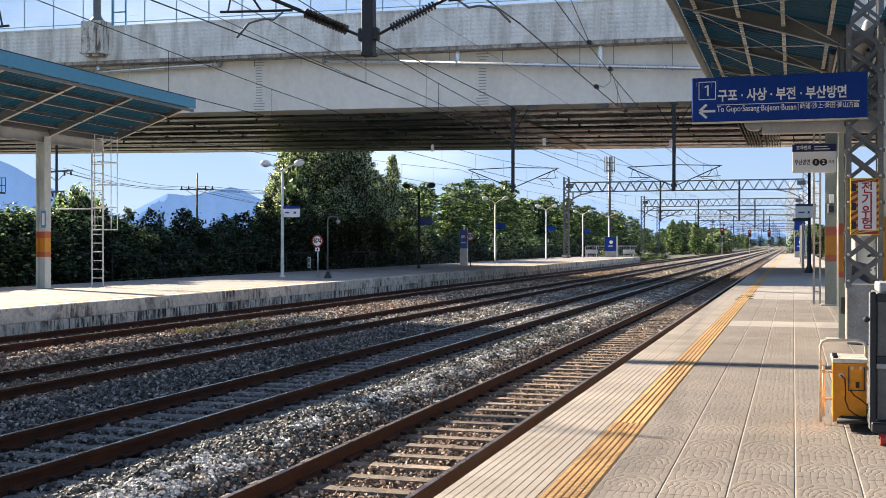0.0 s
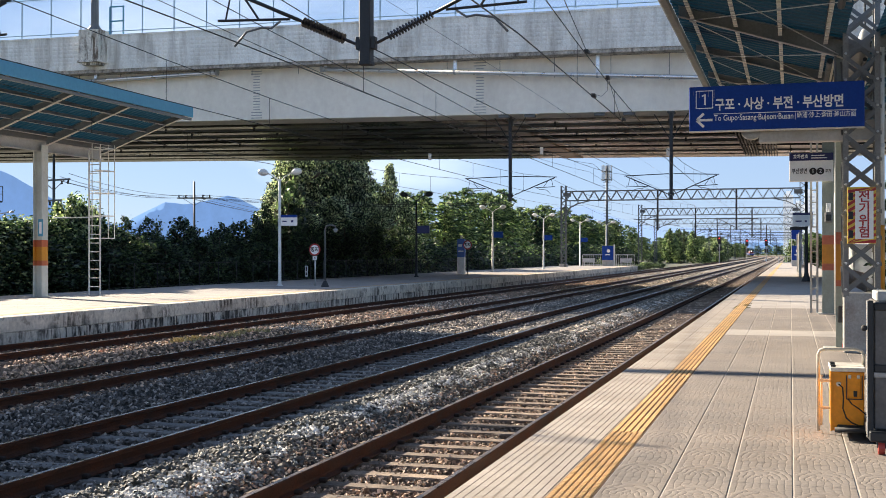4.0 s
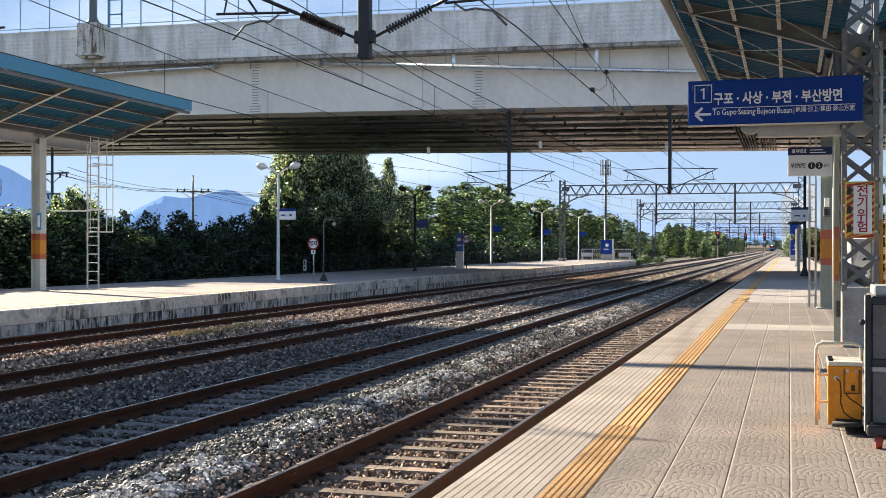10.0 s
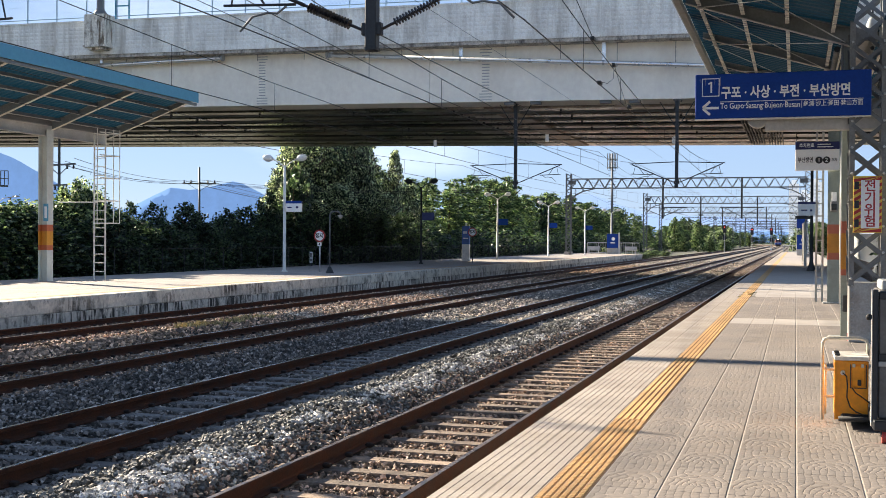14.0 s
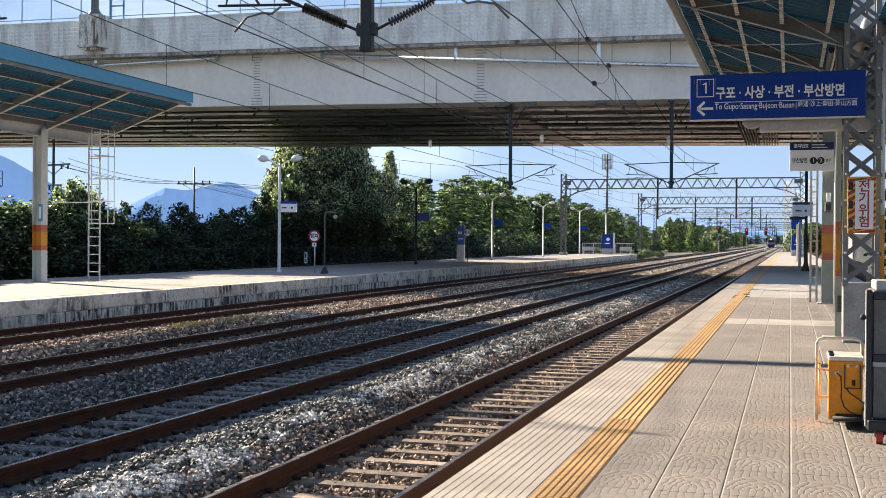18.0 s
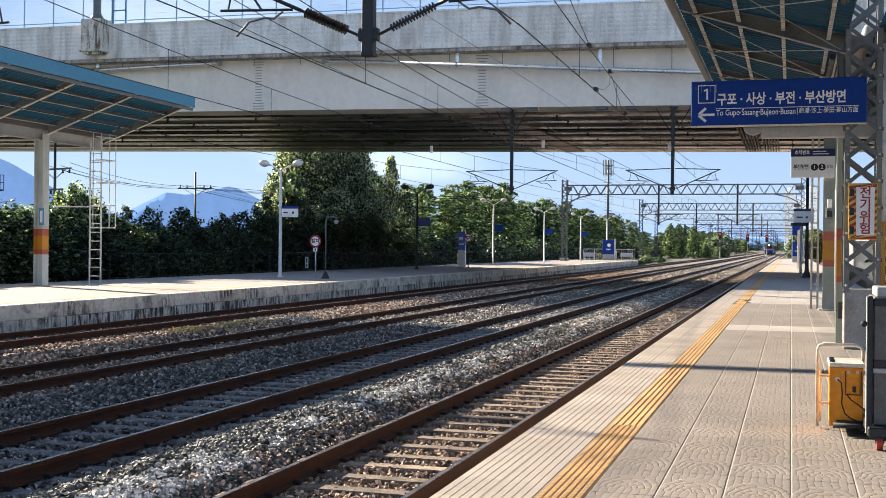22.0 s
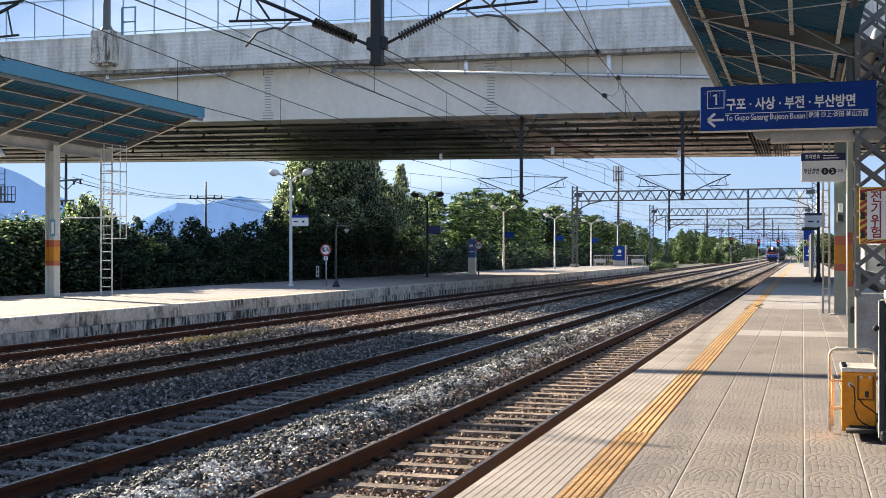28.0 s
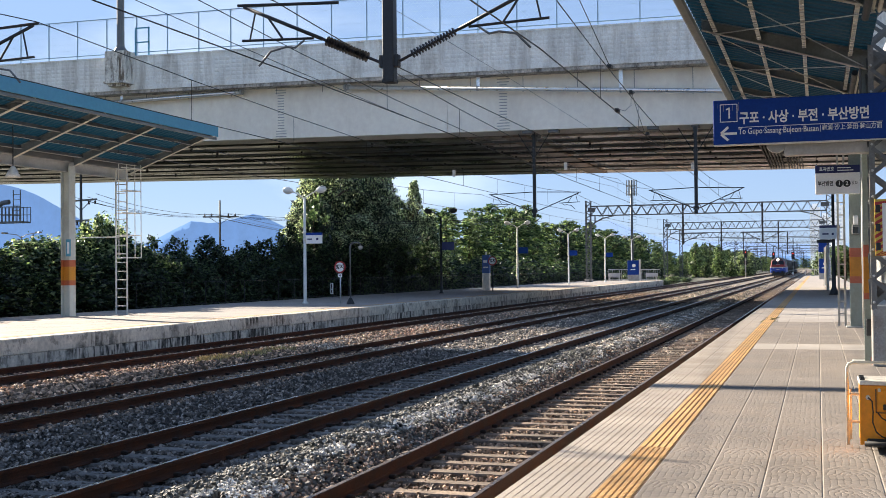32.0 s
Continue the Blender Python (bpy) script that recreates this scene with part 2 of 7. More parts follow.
TILE = 0.42
M = {}
M["rail_side"] = mat("rusty rail steel", (0.06, 0.02, 0.0085), 0.8, 0.0, 50, 3, 0.45, 0.3, spec=0.3)
M["rail_head"] = mat("worn rail head", (0.3, 0.22, 0.17), 0.3, 0.8, 90, 6, 0.2, 0.03)
M["rail_head_bright"] = mat("polished rail head", (0.55, 0.53, 0.52), 0.22, 0.95, 90, 6, 0.15, 0.03)
M["sleeper_warm"] = mat("weathered tan sleeper", (0.25, 0.182, 0.132), 0.85, 0, 30, 3, 0.45, 0.7, stain=(0.05, 0.03, 0.02), stain_amt=0.8, stain_scale=5, per="object", per_amt=0.35)
M["sleeper_grey"] = mat("grey concrete sleeper", (0.17, 0.16, 0.15), 0.85, 0, 30, 3, 0.3, 0.5, per="object", per_amt=0.2)
M["clip"] = mat("dark rail clip", (0.024, 0.014, 0.01), 0.8, 0.2)
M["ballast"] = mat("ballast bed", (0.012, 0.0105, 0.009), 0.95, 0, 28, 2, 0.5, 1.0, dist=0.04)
M["stone"] = mat("ballast stone", (0.225, 0.212, 0.182), 0.75, 0, 60, 0.8, 0.25, 0.3, per="island", per_amt=0.95)
M["stone_tan"] = mat("dusty tan ballast stone", (0.5, 0.335, 0.23), 0.8, 0, 60, 0.8, 0.25, 0.3, per="island", per_amt=0.9)
M["stone_dark"] = mat("dark ballast stone", (0.222, 0.194, 0.172), 0.7, 0, 60, 0.8, 0.25, 0.3, per="island", per_amt=0.95)
M["stone_brown"] = mat("rust-stained ballast stone", (0.41, 0.285, 0.2), 0.8, 0, 60, 0.8, 0.25, 0.3, per="island", per_amt=0.9)
M["stone_white"] = mat("limed ballast stone", (0.68, 0.65, 0.6), 0.9, 0, 60, 0.8, 0.2, 0.3, per="island", per_amt=0.5)
M["ground"] = mat("dusty ground", (0.13, 0.12, 0.085), 0.95, 0, 5, 0.05, 0.35, 0.5, stain=(0.045, 0.07, 0.025), stain_amt=0.9, stain_scale=0.06)
M["fan"] = fan_mat("grey paver pressed with arcs", (0.2, 0.173, 0.152))
M["paver_light"] = mat("light grey paver", (0.37, 0.333, 0.298), 0.8, 0, 40, 1, 0.14, 0.2, stain=(0.3, 0.25, 0.2), stain_amt=0.5, stain_scale=0.8, per="object", per_amt=0.08)
M["edge_tile"] = mat("pale grooved edge tile", (0.36, 0.312, 0.268), 0.8, 0, 40, 0.8, 0.16, 0.2, stain=(0.26, 0.21, 0.165), stain_amt=0.6, stain_scale=1.2, per="object", per_amt=0.07)
M["groove"] = mat("dirt in the joints", (0.2, 0.165, 0.135), 0.95)
M["edge_bed"] = mat("dusty edge bed", (0.23, 0.197, 0.165), 0.95)
M["joint"] = mat("pale joint mortar", (0.46, 0.4, 0.34), 0.95, 0, 30, 2, 0.2)
M["tactile"] = mat("yellow tactile tile", (0.6, 0.35, 0.135), 0.7, 0, 50, 1.2, 0.2, 0.2, stain=(0.42, 0.26, 0.13), stain_amt=0.6, stain_scale=1.5, per="object", per_amt=0.12)
M["tactile_gap"] = mat("dirty tactile base", (0.17, 0.085, 0.03), 0.85, 0, 40, 1.2, 0.2)
M["concrete"] = mat("stained concrete", (0.55, 0.5, 0.44), 0.9, 0, 9, 0.8, 0.3, 0.8, stain=(0.05, 0.044, 0.038), stain_amt=0.95, stain_scale=2.6, streak=0.35, dist=0.03)
M["coping"] = weep_mat("pale chipped concrete coping", (0.66, 0.61, 0.52), (0.06, 0.05, 0.04), 0.5, 5.0)
M["old_wall"] = weep_mat("blackened old concrete wall", (0.62, 0.57, 0.49), (0.035, 0.03, 0.025), 0.36, 7.0)
M["left_floor"] = mat("grey-cream platform tile", (0.36, 0.328, 0.303), 0.85, 0, 14, 0.5, 0.2, 0.2, stain=(0.38, 0.28, 0.21), stain_amt=0.4, stain_scale=0.5, per="object", per_amt=0.09)
M["girder"] = mat("off-white painted girder", (0.97, 0.89, 0.775), 0.7, 0, 3, 0.15, 0.05, 0.05, stain=(0.55, 0.47, 0.38), stain_amt=0.3, stain_scale=0.35, streak=0.35)
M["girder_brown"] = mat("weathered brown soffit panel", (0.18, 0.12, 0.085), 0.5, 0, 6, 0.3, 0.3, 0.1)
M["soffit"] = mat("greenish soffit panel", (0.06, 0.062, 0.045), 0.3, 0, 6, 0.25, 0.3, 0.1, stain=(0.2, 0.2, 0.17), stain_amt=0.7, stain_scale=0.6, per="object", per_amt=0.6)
M["parapet"] = mat("grey cast parapet", (0.98, 0.925, 0.83), 0.85, 0, 12, 0.5, 0.14, 0.35, stain=(0.34, 0.29, 0.23), stain_amt=0.65, stain_scale=1.1, streak=0.16)
M["plinth"] = weep_mat("stained concrete plinth", (0.8, 0.75, 0.66), (0.16, 0.12, 0.085), 0.44, 3.0)
M["galv"] = mat("galvanised steel", (0.52, 0.53, 0.53), 0.45, 0.6, 30, 2, 0.12, 0.05)
M["pipe"] = mat("bright zinc pipe", (0.82, 0.82, 0.81), 0.32, 0.85, 30, 2, 0.1, 0.03)
M["white_paint"] = mat("white painted steel", (0.72, 0.72, 0.68), 0.5, 0, 30, 1.5, 0.07, 0.05, stain=(0.4, 0.34, 0.27), stain_amt=0.3, stain_scale=2.5)
M["grey_steel"] = mat("grey painted steel", (0.14, 0.15, 0.155), 0.5, 0, 30, 2, 0.12, 0.08, stain=(0.1, 0.095, 0.09), stain_amt=0.4, stain_scale=3)
M["mid_grey"] = mat("mid grey painted steel", (0.4, 0.41, 0.4), 0.55, 0, 30, 2, 0.1, 0.08, stain=(0.22, 0.17, 0.12), stain_amt=0.45, stain_scale=3)
M["green_grey"] = mat("grey-green painted steel", (0.25, 0.29, 0.26), 0.5, 0, 25, 1.2, 0.1, 0.05, stain=(0.18, 0.18, 0.15), stain_amt=0.5, stain_scale=2)
M["band_red"] = mat("faded red paint band", (0.5, 0.13, 0.06), 0.6, 0, 25, 2, 0.1, 0.05)
M["band_yellow"] = mat("faded amber paint band", (0.62, 0.27, 0.03), 0.6, 0, 25, 2, 0.1, 0.05)
M["mast_grey"] = mat("mast grey darkened for roof shade", (0.2, 0.205, 0.2), 0.55, 0, 30, 2, 0.18, 0.08, stain=(0.12, 0.09, 0.07), stain_amt=0.5, stain_scale=3)
M["band_red_shaded"] = mat("red paint band darkened for shade", (0.36, 0.1, 0.06), 0.6, 0, 25, 2, 0.14, 0.05)
M["band_yellow_shaded"] = mat("amber paint band darkened for shade", (0.42, 0.18, 0.02), 0.6, 0, 25, 2, 0.14, 0.05)
M["rafter"] = mat("grey painted rafter steel", (0.2, 0.225, 0.23), 0.5, 0, 20, 1.5, 0.14, 0.06, stain=(0.1, 0.1, 0.095), stain_amt=0.4, stain_scale=2)
M["black_steel"] = mat("dark steel", (0.03, 0.033, 0.036), 0.5, 0.3, 30, 2, 0.15, 0.08)
M["wire"] = mat("dark catenary wire", (0.045, 0.04, 0.035), 0.5, 0.6)
M["insulator"] = mat("brown porcelain insulator", (0.022, 0.018, 0.018), 0.35, 0, 30, 4, 0.15, 0)
M["black_rubber"] = mat("black rubber", (0.02, 0.02, 0.02), 0.7)
M["blue_fascia"] = mat("sky-blue painted fascia", (0.08, 0.33, 0.48), 0.5, 0, 8, 0.5, 0.07, 0.03, stain=(0.12, 0.3, 0.42), stain_amt=0.4, stain_scale=0.5)
M["roof_sheet"] = sheet_mat("teal corrugated roof sheet", (0.006, 0.045, 0.08), (0.006, 0.07, 0.13), 0.09)
M["purlin"] = mat("cream painted purlin", (0.66, 0.64, 0.57), 0.6, 0, 30, 2, 0.1, 0.05, stain=(0.4, 0.35, 0.27), stain_amt=0.35, stain_scale=3)
M["sign_blue"] = mat("deep blue sign panel", (0.0035, 0.046, 0.27), 0.4, 0, 20, 1.2, 0.1, 0.02, spec=0.2)
M["sign_white"] = mat("white sign panel", (0.9, 0.9, 0.88), 0.4, 0, 20, 1.2, 0.04, 0)
M["sign_navy"] = mat("navy sign panel", (0.012, 0.02, 0.11), 0.4, 0, 20, 1.2, 0.05, 0)
M["sign_red"] = mat("red sign paint", (0.42, 0.03, 0.03), 0.45, 0, 20, 2, 0.08, 0)
M["sign_yellow"] = mat("yellow sign paint", (0.72, 0.5, 0.07), 0.45, 0, 20, 2, 0.06, 0)
M["ink"] = mat("black print", (0.02, 0.02, 0.022), 0.5)
M["cart_orange"] = mat("orange painted sheet steel", (0.86, 0.31, 0.006), 0.42, 0, 20, 2.5, 0.09, 0.05, stain=(0.5, 0.18, 0.01), stain_amt=0.5, stain_scale=4)
M["chrome"] = mat("worn bare tube", (0.6, 0.55, 0.45), 0.5, 0.1, 40, 4, 0.15, 0.05)
M["cart_grey"] = mat("dull grey sheet steel", (0.14, 0.135, 0.13), 0.5, 0.2, 30, 2, 0.18, 0.08, stain=(0.07, 0.06, 0.05), stain_amt=0.5, stain_scale=4)
M["wheel_red"] = mat("red castor wheel", (0.42, 0.05, 0.035), 0.5)
M["paper"] = mat("scuffed pale lid", (0.66, 0.62, 0.55), 0.6, 0, 25, 5, 0.15, 0.05)
M["fence_blue"] = mat("pale blue painted steel", (0.3, 0.46, 0.58), 0.5, 0, 20, 2, 0.08, 0)
M["poly"] = sheet_mat("milky plastic glazing", (0.78, 0.79, 0.79), (0.85, 0.86, 0.86), 0.7)
M["left_paint"] = mat("pale grey-green column paint", (0.62, 0.65, 0.6), 0.5, 0, 30, 1.5, 0.08, 0.05, stain=(0.4, 0.36, 0.3), stain_amt=0.35, stain_scale=2.5)
M["totem_blue"] = mat("faded blue board", (0.07, 0.15, 0.42), 0.45, 0, 20, 1.2, 0.08, 0)
M["leaf_dark"] = leaf_mat("dark evergreen leaf with painted shade", (0.007, 0.016, 0.01), (0.065, 0.1, 0.055))
M["leaf_big"] = leaf_mat("grey-green leaf with painted glints", (0.014, 0.029, 0.017), (0.46, 0.52, 0.4))
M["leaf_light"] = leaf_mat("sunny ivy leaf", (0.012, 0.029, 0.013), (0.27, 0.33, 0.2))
M["leaf_far"] = leaf_mat("soft green leaf", (0.02, 0.042, 0.02), (0.2, 0.262, 0.14))
M["bark"] = mat("brown bark", (0.09, 0.065, 0.045), 0.95, 0, 20, 2, 0.3, 0.8)
M["weed"] = mat("dry straw weed", (0.42, 0.345, 0.17), 0.9, 0, 30, 2, 0.3, 0, per="island", per_amt=0.5)
M["weed_green"] = mat("olive weed", (0.24, 0.22, 0.09), 0.9, 0, 30, 2, 0.3, 0, per="island", per_amt=0.5)
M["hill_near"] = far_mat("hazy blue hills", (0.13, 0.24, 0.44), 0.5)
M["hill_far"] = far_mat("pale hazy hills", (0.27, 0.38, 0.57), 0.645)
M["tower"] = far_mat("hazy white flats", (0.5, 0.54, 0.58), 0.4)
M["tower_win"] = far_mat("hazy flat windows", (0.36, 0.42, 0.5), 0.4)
M["loco_blue"] = mat("blue locomotive paint", (0.012, 0.075, 0.42), 0.4, 0, 10, 1, 0.1, 0.02)
M["loco_red"] = mat("red locomotive paint", (0.26, 0.022, 0.015), 0.45, 0, 10, 1, 0.15, 0.02)
M["loco_dark"] = mat("sooty dark red roof paint", (0.06, 0.022, 0.02), 0.6, 0, 10, 1, 0.2, 0.03)
M["loco_white"] = mat("white locomotive stripe", (0.5, 0.5, 0.49), 0.4, 0, 10, 1, 0.05, 0.02)
M["glass_dark"] = mat("dark window glass", (0.015, 0.02, 0.025), 0.08, 0, 5, 1, 0.05, 0)
M["wagon"] = mat("grey-brown wagon steel", (0.07, 0.06, 0.048), 0.8, 0.0, 8, 0.8, 0.3, 0.1, stain=(0.035, 0.022, 0.015), stain_amt=0.6, stain_scale=1.0, spec=0.2)
M["headlight"] = glow("lit headlight", (1.0, 0.93, 0.78), 3.0)
M["red_lamp"] = glow("lit red signal lens", (1.0, 0.04, 0.03), 3.0)
M["lens"] = mat("frosted lamp glass", (0.72, 0.72, 0.68), 0.3)
M["soffit_pale"] = mat("soffit panel paled for reflected light", (0.5, 0.43, 0.38), 0.28, 0, 6, 0.3, 0.2, 0.1, stain=(0.1, 0.06, 0.045), stain_amt=0.9, stain_scale=0.5, per="object", per_amt=0.55)
M["lattice"] = mat("weathered galvanised lattice", (0.13, 0.137, 0.14), 0.55, 0.2, 30, 2, 0.16, 0.06)
# Far stones and far bed paled in colour, for sunlit ballast.
M["stone_far"] = mat("brown-grey ballast stone paled for sun", (0.54, 0.45, 0.36), 0.85, 0, 60, 0.8, 0.2, 0.3, per="island", per_amt=0.8)
M["ballast_far"] = mat("pale ballast bed", (0.26, 0.212, 0.168), 0.95, 0, 14, 0.6, 0.6, 0.8, dist=0.05)
M["column_grey"] = mat("weathered column grey paled for light", (0.36, 0.36, 0.345), 0.5, 0, 30, 2, 0.16, 0.08, stain=(0.2, 0.15, 0.11), stain_amt=0.5, stain_scale=3)
M["beam_grey"] = mat("pale grey painted beam", (0.47, 0.47, 0.45), 0.55, 0, 20, 1.2, 0.1, 0.05, stain=(0.32, 0.3, 0.26), stain_amt=0.5, stain_scale=1.5)
M["faded_tactile"] = mat("faded tan guide strip", (0.52, 0.34, 0.2), 0.85, 0, 20, 1.0, 0.2, 0.2, stain=(0.4, 0.3, 0.22), stain_amt=0.6)
M["building"] = mat("pale plastered wall", (0.6, 0.57, 0.53), 0.85, 0, 10, 0.5, 0.08, 0.1, stain=(0.4, 0.36, 0.32), stain_amt=0.4)


# ---- geometry helpers ----
class Geo:
    """Collects vertices and faces of one mesh."""

    def __init__(self):
        self.v, self.f = [], []

    def add(self, vs, fs):
        o = len(self.v)
        self.v.extend(tuple(p) for p in vs)
        self.f.extend(tuple(o + i for i in q) for q in fs)
        return self

    def box(self, x0, x1, y0, y1, z0, z1, c=0.0, m=None):
        """A box, with its edges chamfered by c."""
        lo, hi = (x0, y0, z0), (x1, y1, z1)
        if not c:
            vs = [Vector((hi[0] if i & 1 else lo[0], hi[1] if i & 2 else lo[1], hi[2] if i & 4 else lo[2])) for i in range(8)]
            fs = [(0, 2, 3, 1), (4, 5, 7, 6), (0, 1, 5, 4), (2, 6, 7, 3), (0, 4, 6, 2), (1, 3, 7, 5)]
        else:
            c = min(c, 0.45 * min(h - l for h, l in zip(hi, lo)))
            idx, vs, fs = {}, [], []
            for i in range(8):
                s = (i & 1, (i >> 1) & 1, (i >> 2) & 1)
                for a in range(3):
                    p = [(hi[k] if s[k] else lo[k]) + (0 if k == a else (-c if s[k] else c)) for k in range(3)]
                    idx[(s, a)] = len(vs)
                    vs.append(Vector(p))
            mid = Vector([(a + b) / 2 for a, b in zip(lo, hi)])

            def face(*ids):
                n = (vs[ids[1]] - vs[ids[0]]).cross(vs[ids[2]] - vs[ids[0]])
                fs.append(ids if n.dot(vs[ids[0]] - mid) > 0 else ids[::-1])

            def s3(a, sa, b, sb, c3, sc):
                t = [0, 0, 0]
                t[a], t[b], t[c3] = sa, sb, sc
                return tuple(t)
            for a, b, k in ((0, 1, 2), (1, 2, 0), (2, 0, 1)):
                for s in (0, 1):
                    face(*[idx[(s3(a, s, b, p, k, q), a)] for p, q in ((0, 0), (1, 0), (1, 1), (0, 1))])
                    for t in (0, 1):
                        face(idx[(s3(a, s, b, t, k, 0), a)], idx[(s3(a, s, b, t, k, 1), a)],
                             idx[(s3(a, s, b, t, k, 1), b)], idx[(s3(a, s, b, t, k, 0), b)])
            for i in range(8):
                s = (i & 1, (i >> 1) & 1, (i >> 2) & 1)
                face(idx[(s, 0)], idx[(s, 1)], idx[(s, 2)])
        if m is not None:
            vs = [m @ p for p in vs]
        return self.add(vs, fs)

    def prism(self, prof, p0, p1, up=(0, 0, 1), cap=True):
        """A profile (side, height) swept from p0 to p1."""
        p0, p1 = Vector(p0), Vector(p1)
        d = (p1 - p0).normalized()
        u = Vector(up)
        s = d.cross(u)
        s = s.normalized() if s.length > 1e-5 else Vector((1, 0, 0))
        u = s.cross(d).normalized()
        n = len(prof)
        vs = [p + s * a + u * b for p in (p0, p1) for a, b in prof]
        fs = [(i, (i + 1) % n, n + (i + 1) % n, n + i) for i in range(n)]
        if cap:
            fs += [tuple(range(n))[::-1], tuple(range(n, 2 * n))]
        return self.add(vs, fs)

    def bar(self, p0, p1, w, h=None, up=(0, 0, 1)):
        h = h or w
        return self.prism([(-w / 2, -h / 2), (w / 2, -h / 2), (w / 2, h / 2), (-w / 2, h / 2)], p0, p1, up)

    def ibeam(self, p0, p1, w, h, t=0.012, up=(0, 0, 1)):
        a, b = w / 2, h / 2
        return self.prism([(-a, -b), (a, -b), (a, -b + t), (t / 2, -b + t), (t / 2, b - t), (a, b - t), (a, b), (-a, b),
                           (-a, b - t), (-t / 2, b - t), (-t / 2, -b + t), (-a, -b + t)], p0, p1, up)

    def cyl(self, p0, p1, r, n=10, r1=None):
        p0, p1 = Vector(p0), Vector(p1)
        d = (p1 - p0).normalized()
        s = d.orthogonal().normalized()
        u = d.cross(s)
        r1 = r if r1 is None else r1
        vs = [p + (s * math.cos(2 * math.pi * i / n) + u * math.sin(2 * math.pi * i / n)) * q
              for p, q in ((p0, r), (p1, r1)) for i in range(n)]
        fs = [(i, (i + 1) % n, n + (i + 1) % n, n + i) for i in range(n)]
        fs += [tuple(range(n))[::-1], tuple(range(n, 2 * n))]
        return self.add(vs, fs)

    def pipe(self, pts, r, n=8):
        """A round tube through points."""
        pts = [Vector(p) for p in pts]
        rings = []
        ref = None
        for i, p in enumerate(pts):
            d = (pts[min(i + 1, len(pts) - 1)] - pts[max(i - 1, 0)]).normalized()
            if ref is None:
                ref = d.orthogonal().normalized()
            ref = (ref - d * ref.dot(d)).normalized()
            u = d.cross(ref)
            rings.append([p + (ref * math.cos(2 * math.pi * k / n) + u * math.sin(2 * math.pi * k / n)) * r for k in range(n)])
        vs = [p for ring in rings for p in ring]
        fs = [(j * n + k, j * n + (k + 1) % n, (j + 1) * n + (k + 1) % n, (j + 1) * n + k)
              for j in range(len(pts) - 1) for k in range(n)]
        fs += [tuple(range(n))[::-1], tuple((len(pts) - 1) * n + k for k in range(n))]
        return self.add(vs, fs)

    def turn(self, prof, m=None, n=14):
        """A profile (radius, height) turned about z."""
        vs, fs = [], []
        for r, z in prof:
            for i in range(n):
                a = 2 * math.pi * i / n
                vs.append(Vector((r * math.cos(a), r * math.sin(a), z)))
        for j in range(len(prof) - 1):
            for i in range(n):
                fs.append((j * n + i, j * n + (i + 1) % n, (j + 1) * n + (i + 1) % n, (j + 1) * n + i))
        fs += [tuple(range(n))[::-1], tuple((len(prof) - 1) * n + k for k in range(n))]
        if m is not None:
            vs = [m @ p for p in vs]
        return self.add(vs, fs)

    def mesh(self, name, material, smooth=False):
        me = bpy.data.meshes.new(name)
        me.from_pydata([tuple(p) for p in self.v], [], self.f)
        me.materials.append(material)
        if smooth:
            me.polygons.foreach_set("use_smooth", [True] * len(me.polygons))
        me.update()
        return me


def part(name, geo, material, parent, label="", at=None, smooth=False, kind=""):
    """Links a collected mesh, or a ready one, as one object under its thing."""
    me = geo.mesh(name, material, smooth) if isinstance(geo, Geo) else geo
    ob = new(name, me)
    ob.parent = parent
    if at is not None:
        ob.matrix_basis = at
    if label or kind:
        tagged(ob, label, kind=kind)
    return ob


def thing(name, label, category, group="", at=None, kind=""):
    ob = new(name)
    ob.empty_display_size = 0.2
    if at is not None:
        ob.matrix_basis = at
    return tagged(ob, label, category, group, kind)


def solo(name, geo, material, label, category, kind="", group="", smooth=False, at=None):
    ob = new(name, geo.mesh(name, material, smooth) if isinstance(geo, Geo) else geo)
    if at is not None:
        ob.matrix_basis = at
    return tagged(ob, label, category, group, kind)


def from_arrays(name, verts, quads, material):
    me = bpy.data.meshes.new(name)
    me.from_pydata(verts.tolist(), [], quads.tolist())
    me.materials.append(material)
    me.update()
    return me


_fonts = {}


def lettering(name, text, size, material, parent, at, bold=0.0, align="CENTER", label="", width=0.0):
    """Words as a thin mesh, standing in the xz plane and read from -y."""
    cu = bpy.data.curves.new(name, "FONT")
    cu.body, cu.size, cu.align_x, cu.align_y = text, size, align, "CENTER"
    cu.extrude, cu.offset, cu.resolution_u = 0.002, bold, 3
    tmp = new(name, cu)
    bpy.context.view_layer.update()
    me = bpy.data.meshes.new_from_object(tmp.evaluated_get(bpy.context.evaluated_depsgraph_get()))
    bpy.data.objects.remove(tmp)
    if width:
        xs = [v.co.x for v in me.vertices]
        mid, k = (max(xs) + min(xs)) / 2, width / max(1e-4, max(xs) - min(xs))
        for v in me.vertices:
            v.co.x = (v.co.x - mid) * k
    me.materials.clear()
    me.materials.append(material)
    ob = new(name, me)
    ob.parent = parent
    ob.matrix_basis = at @ pose(0, 0, 0, 90)
    if label:
        tagged(ob, label)
    return ob


def bend(y):
    """How far the line leans to the left, far down the track."""
    return -max(0.0, y - 430.0) ** 2 / 45000.0 - max(0.0, y - 760.0) ** 2 / 1500.0


GAUGE = 0.753
RAIL_Z = -0.57
TRACKS = (-3.92, -7.86, -12.12, -17.1)
PLAT_X = -2.18       # edge of the near platform
LEFT_X = -18.8       # edge of the left platform

